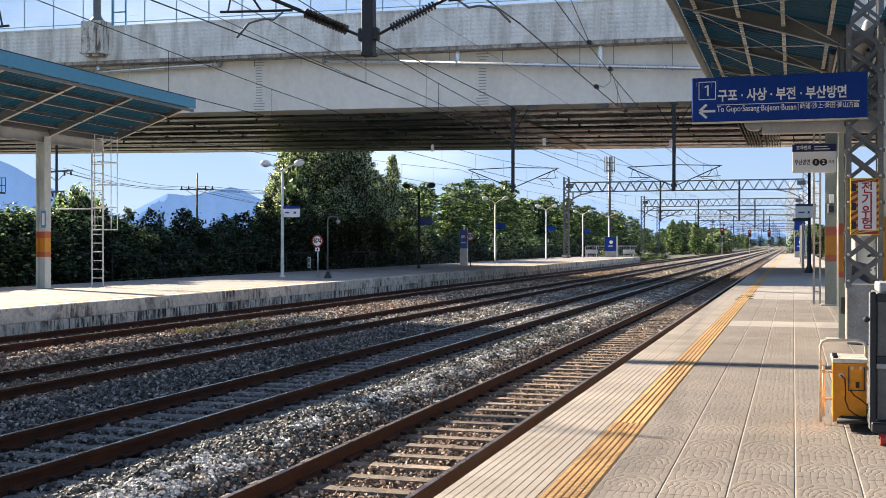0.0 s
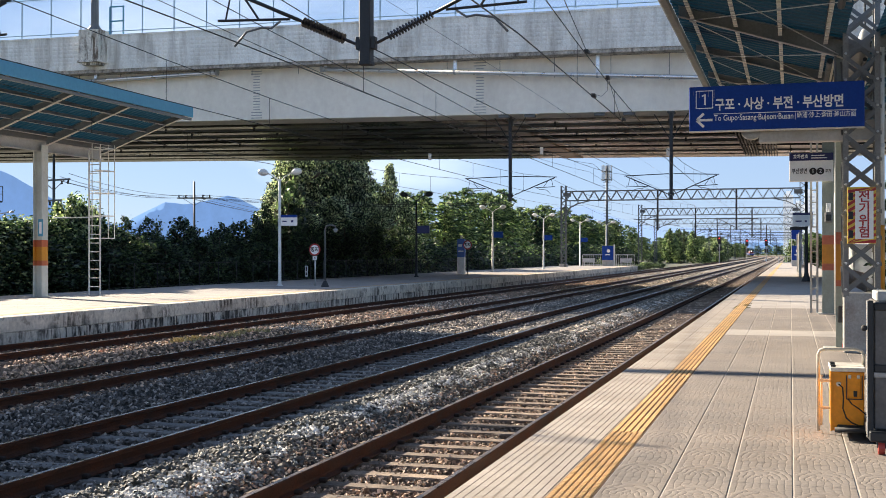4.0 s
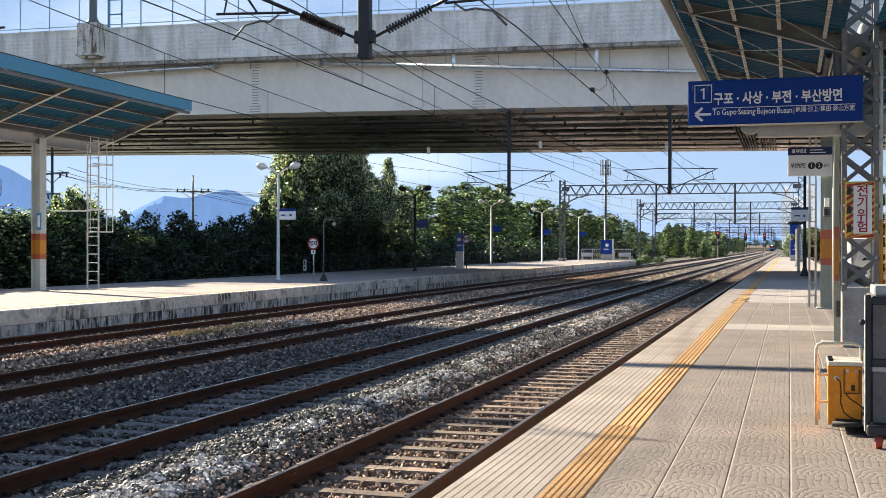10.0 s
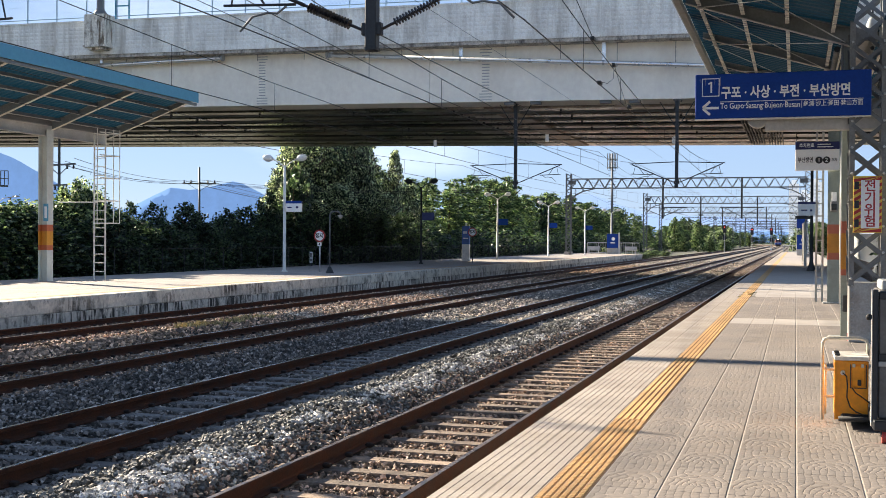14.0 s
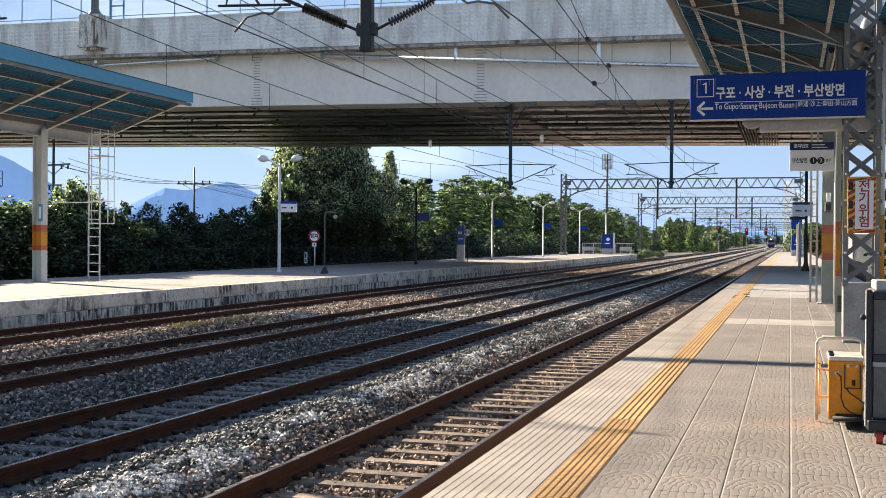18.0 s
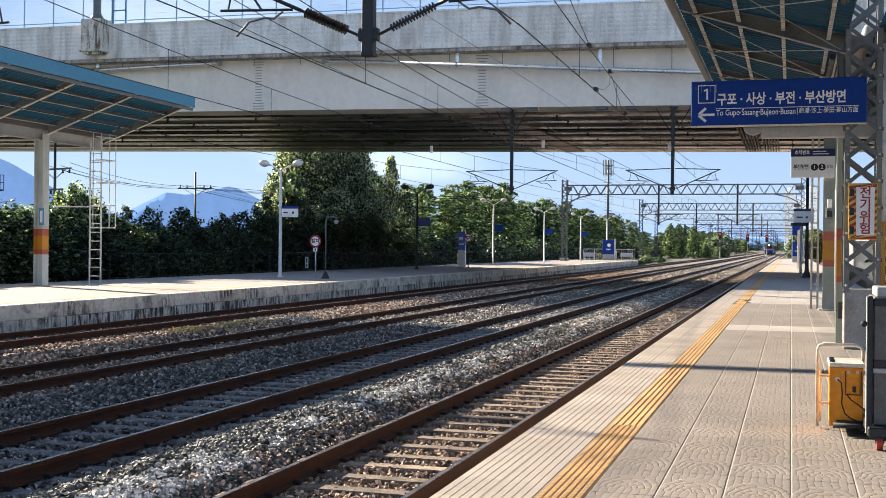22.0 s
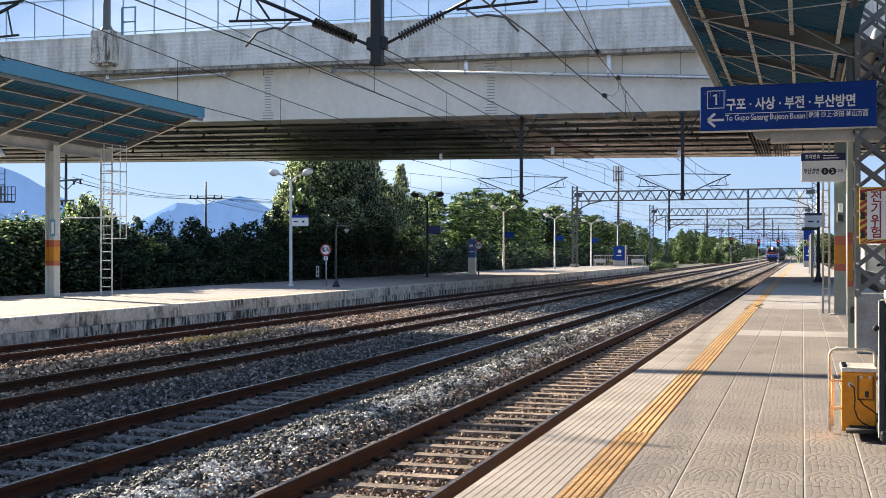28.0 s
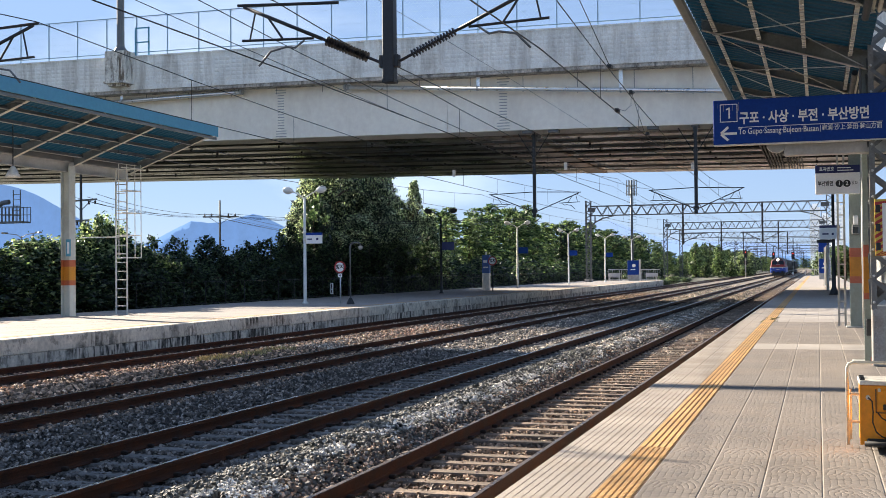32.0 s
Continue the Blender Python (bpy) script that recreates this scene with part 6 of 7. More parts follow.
note = thing("notice_strip", "narrow white vertical name strip on a pole", "sign", at=pose(-27.7, 64.3, 0.0))
part("plate", Geo().box(-0.09, 0.09, -0.02, 0.02, 0.2, 0.85, 0.004), M["lens"], note)
part("print", Geo().box(-0.04, 0.04, -0.026, -0.02, 0.28, 0.45).box(-0.04, 0.04, -0.026, -0.02, 0.52, 0.8), M["ink"], note)
part("post", Geo().box(-0.03, 0.03, 0.02, 0.05, 0.0, 0.9), M["black_steel"], note)
notice2 = thing("column_notice", "small light blue vertical plate on the column", "sign", at=pose(-25.8, 35.93, 2.2))
part("plate", Geo().box(-0.1, 0.1, -0.012, 0.012, 0, 0.62, 0.004), M["blue_fascia"], notice2)
part("print", Geo().box(-0.05, 0.05, -0.016, -0.012, 0.1, 0.52), M["sign_white"], notice2)


def kiosk(x, y, w, label):
    root = thing("information_kiosk", label, "information board", "information boards", at=pose(x, y, 0))
    part("base", Geo().box(-w / 2, w / 2, -0.2, 0.2, 0, 0.75, 0.02), M["mid_grey"], root, "grey lower panel")
    part("panel", Geo().box(-w / 2, w / 2, -0.205, 0.205, 0.75, 2.55, 0.02), M["sign_blue"], root, "bright blue panel")
    part("emblem", Geo().cyl((0.1, -0.21, 1.9), (0.1, -0.215, 1.9), 0.22, 16), M["sign_white"], root)
    part("print", Geo().box(-0.3, 0.3, -0.212, -0.206, 1.35, 1.45), M["sign_white"], root)
    part("side_post", Geo().box(w / 2 + 0.02, w / 2 + 0.2, -0.1, 0.1, 0, 2.7, 0.02), M["white_paint"], root)


kiosk(-22.05, 146.5, 1.4, "blue information board at the platform end")
kiosk(0.75, 150.0, 1.2, "blue information board on the near platform")
up = thing("station_name_board", "deep blue name board on posts", "sign", at=pose(0.75, 152.0, 0))
part("panel", Geo().box(-0.65, 0.65, -0.06, 0.06, 3.35, 4.6, 0.02), M["sign_blue"], up)
for s in (-0.6, 0.6):
    part("leg", Geo().box(s - 0.05, s + 0.05, -0.05, 0.05, 0, 4.6, 0.01), M["white_paint"], up)

# black lamp post and far sign
bl = thing("street_lamp", "black iron lamp post with a flared foot", "lamp", "platform lamps", at=pose(0.86, 69.3, 0))
part("pole", Geo().turn([(0.28, 0), (0.27, 0.06), (0.14, 0.35), (0.11, 0.5), (0.1, 2.2), (0.13, 2.25), (0.09, 2.35), (0.08, 6.2)], None, 12), M["black_steel"], bl, smooth=True)
part("arm", Geo().box(-0.9, 0.05, -0.05, 0.05, 2.93, 3.1, 0.02), M["black_steel"], bl)
car_number_sign(0.66, 69.0, 1.1, 0.78, 3.12, "car_number_sign", "white car number sign on a black lamp post", text=False, header=0.18)
for i, (x, y, h) in enumerate(((0.62, 82.0, 3.0), (0.66, 92.0, 3.1), (0.6, 103.0, 3.2), (0.7, 118.0, 3.2))):
    p = thing("roof_post", "slim white painted steel post", "post", "slim posts", at=pose(x, y, 0))
    part("shaft", Geo().box(-0.09, 0.09, -0.09, 0.09, 0.03, h, 0.015), M["white_paint"], p)
    part("foot", Geo().box(-0.2, 0.2, -0.2, 0.2, 0, 0.03, 0.006), M["mid_grey"], p)


def railing(x0, x1, y, label, h=1.1):
    root = thing("railing", label, "railing", "railings", at=pose(0, y, 0))
    for z in (0.12, h):
        part("rail", Geo().cyl((x0, 0, z), (x1, 0, z), 0.04, 8), M["galv"], root)
    n = int(abs(x1 - x0) / 0.28)
    for i in range(n + 1):
        x = x0 + (x1 - x0) * i / n
        part("baluster" if i % 5 else "post", Geo().cyl((x, 0, 0), (x, 0, h), 0.015 if i % 5 else 0.04, 6), M["galv"], root)


railing(-25.6, -19.0, 148.6, "grey tube railing across the platform end", 1.4)
railing(-1.9, 2.6, 198.0, "grey tube railing across the near platform end")
for x in (-24.6, -19.9):
    bench = thing("bench", "small grey platform bench", "bench", "benches", at=pose(x, 147.3, 0))
    part("seat", Geo().box(-0.75, 0.75, -0.2, 0.2, 0.42, 0.47, 0.01), M["galv"], bench)
    part("back", Geo().box(-0.75, 0.75, 0.18, 0.22, 0.5, 0.95, 0.01), M["galv"], bench)
    for s in (-0.6, 0.6):
        part("leg", Geo().box(s - 0.03, s + 0.03, -0.18, 0.2, 0, 0.42), M["galv"], bench)


def signal(x, y, base, top):
    root = thing("railway_signal", "two-lens railway signal showing red on a thin post", "signal", "signals", at=pose(x + bend(y), y, base))
    part("post", Geo().cyl((0, 0, 0), (0, 0, top), 0.09, 10), M["mid_grey"], root)
    part("backboard", Geo().box(-0.36, 0.36, -0.06, 0.06, top + 0.0, top + 1.75, 0.15), M["black_steel"], root, "black backboard")
    part("red_lens", Geo().cyl((0, -0.06, top + 1.25), (0, -0.16, top + 1.25), 0.12, 14), M["red_lamp"], root, "lit red lens")
    part("lower_board", Geo().box(-0.36, 0.36, -0.06, 0.06, top - 1.6, top - 0.6, 0.15), M["black_steel"], root)
    part("dark_lens", Geo().cyl((0, -0.06, top + 0.4), (0, -0.14, top + 0.4), 0.14, 14), M["glass_dark"], root)
    part("hood", Geo().box(-0.3, 0.3, -0.4, -0.06, top + 1.5, top + 1.55), M["black_steel"], root)


signal(-15.3, 268.0, -0.95, 4.6)
signal(-10.0, 288.0, -0.95, 4.3)
signal(-5.55, 288.0, -0.95, 4.3)
marker = thing("point_indicator", "small white point indicator with a red band between the tracks", "signal", at=pose(-5.45, 279.0, -0.85))
part("post", Geo().cyl((0, 0, 0), (0, 0, 0.7), 0.07, 8), M["sign_white"], marker)
part("red_band", Geo().cyl((0, 0, 0.3), (0, 0, 0.45), 0.09, 8), M["sign_red"], marker)
part("lamp_box", Geo().box(-0.25, 0.25, -0.15, 0.15, 0.7, 1.1, 0.05), M["sign_white"], marker)
part("base", Geo().box(-0.35, 0.35, -0.25, 0.25, -0.12, 0.12, 0.03), M["sign_white"], marker)

weeds = Geo()
g = random.Random(11)


def tuft(geo, x, y, z, n, h, spread):
    for _ in range(n):
        a = g.uniform(0, 6.28)
        r = g.uniform(0, spread)
        bx, by = x + r * math.cos(a), y + r * math.sin(a)
        l = h * g.uniform(0.5, 1.2)
        dx, dy = g.uniform(-0.6, 0.6) * l, g.uniform(-0.6, 0.6) * l
        w = 0.012 + 0.02 * g.random()
        geo.add([(bx - w, by, z), (bx + w, by, z), (bx + dx + w * 0.6, by + dy, z + l * 0.7), (bx + dx * 1.4, by + dy * 1.4, z + l * 0.9)], [(0, 1, 2, 3)])


for j in range(16):
    tuft(weeds, g.uniform(-15.1, -14.5), g.uniform(26.5, 32), -0.7, 40, 0.15, 0.26)
solo("dry_weeds", weeds, M["weed"], "dry straw-coloured weeds on the ballast heap", "weeds", "stuff")
pw = Geo()
for j in range(8):
    tuft(pw, -1.38 + g.uniform(-0.22, 0.2), 36.0 + g.uniform(-2.2, 2.2), 0.0, 8, 0.03, 0.09)
solo("platform_weeds", pw, M["weed_green"], "olive weeds growing out of the platform joints", "weeds", "stuff")


# ---- trees ----
def leaves(seed, n, blobs, size, droop=0.0, tall=1.0, flat=0.0, spray=False):
    """Many small leaf clumps spread over and inside uneven blobs: (centre, radii)."""
    g = np.random.default_rng(seed)
    per = [max(1, int(n * (r[0] * r[2]) / sum(q[1][0] * q[1][2] for q in blobs))) for c, r in blobs]
    pts, nor = [], []
    for (c, r), k in zip(blobs, per):
        d = g.normal(size=(k, 3))
        d /= np.linalg.norm(d, axis=1, keepdims=True)
        rad = 1 - 0.55 * g.random((k, 1)) ** 2.2 + 0.17 * g.normal(size=(k, 1))
        bump = 1 + 0.14 * np.sin(d[:, :1] * 7 + seed) * np.cos(d[:, 2:] * 9 + d[:, 1:2] * 5)
        pts.append(np.array(c) + d * rad * bump * np.array(r))
        nor.append(d)
    p, nrm = np.concatenate(pts), np.concatenate(nor)
    k = len(p)
    nrm = nrm * (1 - 0.6 * flat) + 0.75 * g.normal(size=(k, 3)) + np.array([0, 0, flat])
    nrm /= np.linalg.norm(nrm, axis=1, keepdims=True)
    a = np.cross(nrm, g.normal(size=(k, 3)))
    a /= np.linalg.norm(a, axis=1, keepdims=True)
    b = np.cross(nrm, a)
    s = size * (0.6 + 0.8 * g.random((k, 1)))
    if spray:
        b = p * np.array([1, 1, 0]) + 0.12 * g.normal(size=(k, 3)) * np.array([1, 1, 0.35])
        b /= np.linalg.norm(b, axis=1, keepdims=True) + 1e-6
        a = np.cross(b, np.array([0, 0, 1]) + 0.35 * g.normal(size=(k, 3)))
        a /= np.linalg.norm(a, axis=1, keepdims=True)
        a, b = a * 0.62, b * 1.45
        loose = g.random((k, 1)) < 0.4
        a = np.where(loose, g.normal(size=(k, 3)) * 0.5, a)
    b[:, 2] -= droop
    q = np.stack([p - a * s * 0.55, p + b * s * 0.9 - a * s * 0.1, p + a * s * 0.55 + b * s * 0.25, p - b * s * 0.8], 1)
    q[:, :, 2] = p[:, None, 2] + (q[:, :, 2] - p[:, None, 2]) / tall
    return q.reshape(-1, 3), np.arange(k * 4).reshape(-1, 4)


def limb(geo, p0, p1, r0, r1):
    geo.cyl(p0, p1, r0, 7, r1)


def tree_mesh(kind, seed):
    """Unit trees, one metre high, 0.5 m in radius at most; crown and trunk."""
    g = random.Random(seed)
    if kind == "hedge":
        blobs = [((0, 0, 0.4), (0.27, 0.27, 0.42))]
        for i in range(34):
            t = (i + g.random()) / 34
            r = 0.3 * (1 - t ** 2.6) ** 0.55 + 0.03
            a = g.uniform(0, 6.28)
            q = r * g.uniform(0.5, 1.0)
            k = g.uniform(0.06, 0.11) * (1.15 - 0.5 * t)
            blobs.append(((q * math.cos(a), q * math.sin(a), 0.05 + 0.88 * t), (k * 1.2, k * 1.2, k)))
        n, size = 6500, 0.024
    elif kind == "ivy":
        blobs = [((0, 0, 0.35), (0.33, 0.33, 0.38)), ((0.1, 0, 0.62), (0.26, 0.26, 0.3)), ((-0.14, 0.06, 0.5), (0.26, 0.24, 0.34)), ((0.02, 0.02, 0.8), (0.17, 0.17, 0.2))]
        for i in range(26):
            a, h = g.uniform(0, 6.28), g.uniform(0.1, 0.95)
            w = 0.36 * (1.02 - h) ** 0.4
            r = g.uniform(0.04, 0.09)
            blobs.append(((w * math.cos(a), w * math.sin(a), h), (r, r, r * 0.8)))
        n, size = 9000, 0.025
    elif kind == "spruce":
        blobs = [((0, 0, 0.32), (0.2, 0.2, 0.32))]
        for i in range(120):
            a = i * 2.4 + g.uniform(-0.5, 0.5)
            h = 0.05 + 0.93 * (i + g.uniform(0, 1)) / 120
            length = 0.4 * (1.02 - h) ** 0.42 * g.uniform(0.6, 1.1)
            for t in (0.55, 0.95):
                q = length * t
                r = (0.062 + 0.045 * (1 - h)) * (1.2 - 0.45 * t)
                blobs.append(((q * math.cos(a), q * math.sin(a), h - 0.05 * t * t + 0.02), (r, r, r * 0.34)))
        n, size = 26000, 0.0155
    elif kind == "cone":
        blobs = [((0, 0, 0.3), (0.2, 0.2, 0.3))]
        for i in range(40):
            h = 0.06 + 0.9 * i / 39
            a = i * 2.4
            w = 0.3 * (1.0 - h) ** 0.75
            blobs.append(((w * math.cos(a), w * math.sin(a), h), (0.05 + w * 0.35, 0.05 + w * 0.35, 0.045)))
        n, size = 9000, 0.022
    else:
        blobs = [((0, 0, 0.36), (0.16, 0.16, 0.34))]
        for i in range(34):
            a = i * 2.4 + g.uniform(-0.4, 0.4)
            h = 0.06 + 0.9 * (i + g.uniform(0, 1)) / 34
            length = 0.46 * (1.03 - h) ** 0.55 * g.uniform(0.7, 1.1)
            for t in (0.45, 0.72, 0.98):
                q = length * t
                blobs.append(((q * math.cos(a), q * math.sin(a), h + 0.03 * t - 0.05 * t * t), (0.1 * (1.25 - t * 0.6), 0.1 * (1.25 - t * 0.6), 0.022)))
        n, size = 15000, 0.0175
    v, f = leaves(seed, n, blobs, size, 0.3 if kind in ("layered", "spruce") else 0.0, 1.5 if kind == "spruce" else 1.25,
                  {"layered": 0.9, "cone": 0.7, "ivy": 0.4, "hedge": 0.25, "spruce": 0.35}.get(kind, 0.0), kind == "layered")
    trunk = Geo()
    pts = [(0, 0, -0.02), (0.01, 0.01, 0.3), (-0.01, 0.0, 0.6), (0.0, 0.0, 0.85)]
    for i in range(3):
        limb(trunk, pts[i], pts[i + 1], 0.03 * (1 - 0.3 * i), 0.03 * (1 - 0.3 * (i + 1)))
    for i in range(7):
        a, h = g.uniform(0, 6.28), g.uniform(0.2, 0.7)
        limb(trunk, (0, 0, h), (0.24 * math.cos(a), 0.24 * math.sin(a), h + 0.14), 0.012, 0.004)
    return v, f, trunk


TREES = {}
for kind, mats in (("hedge", ("leaf_dark", "leaf_light")), ("ivy", ("leaf_light", "leaf_dark")), ("spruce", ("leaf_big",)), ("layered", ("leaf_far",)), ("cone", ("leaf_far",))):
    for s in range(3):
        v, f, trunk = tree_mesh(kind, 20 + s)
        tm = trunk.mesh("trunk", M["bark"])
        for mm in mats:
            q = v.reshape(-1, 4, 3)[::4]
            mid = q.mean(axis=1, keepdims=True)
            q = mid + (q - mid) * 1.75
            TREES[(kind, mm, s)] = (from_arrays("crown", v, f, M[mm]), tm, from_arrays("crown", q.reshape(-1, 3), f[:len(q)], M[mm]))
LABEL = {"hedge": "dark round-topped evergreen behind the platform fence, low ones standing for shade", "ivy": "tree thickly grown over with ivy", "spruce": "large dark conifer with drooping boughs", "layered": "tall conifer with spreading layered boughs", "cone": "conical green conifer standing beside the line"}


def tree(kind, mm, s, x, y, z, h, w, rz):
    crown, trunk, sparse = TREES[(kind, mm, s)]
    if y > 135 or (kind == "hedge" and y > 95):
        crown = sparse
    root = thing("tree", LABEL[kind], "tree", "trees")
    root.matrix_basis = pose(x, y, z, 0, 0, rz) @ Matrix.Diagonal((w, w, h, 1))
    part("trunk", trunk, M["bark"], root)
    part("crown", crown, M[mm], root)


SKY_Y = [39, 41, 43, 45, 46, 47, 48, 49, 51, 53, 55, 58, 60, 63, 66, 68, 70, 74, 81, 85.5, 87, 93, 100, 108, 118, 127, 135, 145, 157, 180, 196, 223, 259, 287, 337, 422, 561, 833]
SKY_Z = [3.0, 3.0, 3.2, 3.8, 4.5, 4.3, 3.2, 3.4, 3.9, 3.2, 3.4, 3.0, 3.3, 3.3, 3.7, 5.3, 7.4, 8.3, 8.8, 8.6, 6.8, 6.6, 6.8, 7.2, 8.2, 8.9, 7.7, 8.0, 7.9, 8.0, 7.3, 7.6, 6.0, 4.5, 8.9, 7.8, 9.0, 6.7]
g = random.Random(7)
y = 30.0
while y < 600:
    top = float(np.interp(y, SKY_Y, SKY_Z)) + 0.98
    x = -31.5 + g.uniform(-0.7, 0.7)
    # Sun and bridge shade also put into leaf colour: leaf_light near, leaf_dark beyond.
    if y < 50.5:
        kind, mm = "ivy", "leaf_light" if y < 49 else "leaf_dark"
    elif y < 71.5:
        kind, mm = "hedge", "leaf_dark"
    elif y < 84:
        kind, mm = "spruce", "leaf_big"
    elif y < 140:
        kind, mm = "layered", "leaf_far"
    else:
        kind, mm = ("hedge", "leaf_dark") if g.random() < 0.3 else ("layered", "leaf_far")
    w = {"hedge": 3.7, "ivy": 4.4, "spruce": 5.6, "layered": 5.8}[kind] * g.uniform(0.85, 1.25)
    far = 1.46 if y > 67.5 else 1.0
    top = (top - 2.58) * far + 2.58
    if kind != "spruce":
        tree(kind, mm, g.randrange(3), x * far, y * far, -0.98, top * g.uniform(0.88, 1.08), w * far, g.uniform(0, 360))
    # Low front rows added to stand for the dark shade behind the fence.
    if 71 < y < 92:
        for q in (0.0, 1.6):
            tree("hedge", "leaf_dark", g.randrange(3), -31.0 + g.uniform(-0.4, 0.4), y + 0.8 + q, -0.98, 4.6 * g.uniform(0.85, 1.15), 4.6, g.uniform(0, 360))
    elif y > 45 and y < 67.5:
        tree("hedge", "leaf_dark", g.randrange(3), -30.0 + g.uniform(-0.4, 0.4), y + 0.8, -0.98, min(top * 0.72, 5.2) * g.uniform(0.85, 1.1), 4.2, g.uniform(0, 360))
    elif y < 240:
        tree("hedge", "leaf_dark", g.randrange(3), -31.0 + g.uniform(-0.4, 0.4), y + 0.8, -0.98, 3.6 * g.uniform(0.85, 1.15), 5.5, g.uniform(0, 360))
    y += {"hedge": 1.5, "ivy": 1.6, "spruce": 3.2, "layered": 3.2}[kind] * (1.0 if y < 220 else 2.2)
tree("ivy", "leaf_light", 0, -31.1, 46.0, -0.98, 5.3, 2.5, 10)
# the great dark conifers behind the lamps
for i, (x, yy, h, w) in enumerate(((-49.0, 106, 9.0, 7.5), (-47.6, 109, 13.4, 9.0), (-45.4, 112, 15.0, 10.0), (-43.8, 114, 13.8, 8.5), (-41.4, 118.5, 12.3, 4.6),
                                   (-46.5, 103, 8.0, 9.0), (-43.2, 107, 8.2, 9.0), (-40.6, 113, 7.6, 8.0), (-41.0, 122, 8.8, 7.0), (-44.5, 104, 6.4, 8.0), (-50.0, 110, 12.4, 8.0), (-49.2, 113, 14.6, 9.0), (-47.0, 116, 15.6, 9.5), (-45.0, 118, 14.4, 8.5))):
    tree("spruce", "leaf_big", i % 3, x, yy, -0.98, h, w, i * 67)
# a small lit tree before the far bend, shrubs by the line
for x, yy, h, w in ((-21.5, 203, 0.9, 3.0), (-22.5, 208, 1.0, 3), (-20.6, 156, 0.8, 2.4), (-22.4, 160, 1.1, 3.0), (-24.4, 163, 1.3, 3.4), (-21.2, 170, 0.9, 3.0), (-23.6, 178, 1.4, 4.0), (-26.5, 172, 1.8, 4.0), (-22.0, 188, 1.2, 4.0), (-22.5, 330, 3.2, 9), (-19.5, 345, 3.4, 8), (-24, 390, 6, 9), (-28, 440, 7, 10), (-28, 500, 8, 12), (-30, 560, 9, 14), (-33, 600, 10, 16), (-40, 660, 11, 16), (-47, 720, 12, 18), (-54, 760, 12, 20)):
    tree("ivy", "leaf_light", int(yy) % 3, x, yy, -0.98, h, w, yy * 37 % 360)
for x, yy, h, w in ((6.5, 62, 9.5, 7), (7.5, 70, 11, 8), (9.5, 80, 12, 8), (4.5, 210, 6, 7), (3.8, 222, 5, 6), (4.5, 240, 6.5, 8), (6, 300, 8, 10), (8, 420, 10, 14), (7, 560, 12, 18)):
    tree("layered", "leaf_far", int(yy) % 3, x, yy, -0.98, h, w, yy * 53 % 360)
for x, yy, h, w in ((-29.4, 300, 8.8, 7.2), (-23.7, 301, 8.4, 6.6), (-26.6, 297, 3.6, 6), (-21.0, 304, 4.0, 6), (-18.0, 312, 3.2, 6), (-33.0, 299, 3.6, 6)):
    tree("cone", "leaf_far", int(yy) % 3, x, yy, -0.98, h, w, yy * 37 % 360)
tree("ivy", "leaf_light", 1, 0.4, 208.6, -0.98, 5.2, 4.0, 40)
tree("ivy", "leaf_light", 2, 2.6, 210.5, -0.98, 4.6, 4.0, 140)


g2 = random.Random(9)
for i in range(26):
    x = -150 + i * 9.0 + g2.uniform(-2, 2)
    tree("layered", "leaf_far", i % 3, x, 1360 + g2.uniform(-20, 60), -0.98, g2.uniform(9, 14), 22, g2.uniform(0, 360))
for x, yy, h, w in ((-25.5, 690, 8.5, 9), (-29.0, 740, 9.0, 11), (-27.5, 630, 8.0, 9), (-34.0, 800, 10.0, 13), (-50.0, 880, 11.0, 15), (-80.0, 960, 11.0, 18)):
    tree("layered", "leaf_far", int(yy) % 3, x, yy, -0.98, h, w, yy * 29 % 360)


def back_fence():
    root = thing("fence", "dark mesh fence along the back of the platform", "fence", at=pose(-28.15, 0, 0))
    for j in range(53):
        yy = 44 + j * 2.0
        part("fence_post", Geo().bar((0, yy, -0.05), (0, yy, 1.15), 0.03), M["black_steel"], root)
    for z in (0.08, 1.12):
        part("fence_rail", Geo().bar((0, 44, z), (0, 149, z), 0.015), M["black_steel"], root)
    wires = Geo()
    for j in range(320):
        yy = 69 + j * 0.25
        wires.bar((0.02, yy, 0.05), (0.02, yy, 1.12), 0.008)
    part("fence_mesh", wires, M["black_steel"], root, "thin upright fence wires", kind="stuff")


def utility_pole(x, y, h, arms, rz, label, hang=False):
    root = thing("utility_pole", label, "utility pole", "utility poles", at=pose(x, y, -0.98, 0, 0, rz))
    part("pole", Geo().cyl((0, 0, 0), (0, 0, h), 0.13, 10, 0.08), M["lattice"], root, smooth=True)
    for z, w in arms:
        part("crossarm", Geo().box(-w, w, -0.05, 0.05, z - 0.06, z + 0.06), M["grey_steel"], root)
        for s in (-0.9, -0.5, 0.5, 0.9):
            part("insulator", Geo().turn([(0.05, 0), (0.09, 0.06), (0.05, 0.12), (0.08, 0.18), (0.03, 0.26)], Matrix.Translation((s * w, 0, z - 0.32 if hang else z + 0.06)), 8), M["insulator"], root)
        for s in (-1, 1):
            part("brace", Geo().bar((s * w * 0.7, 0, z), (0, 0, z - 0.7), 0.04), M["grey_steel"], root)


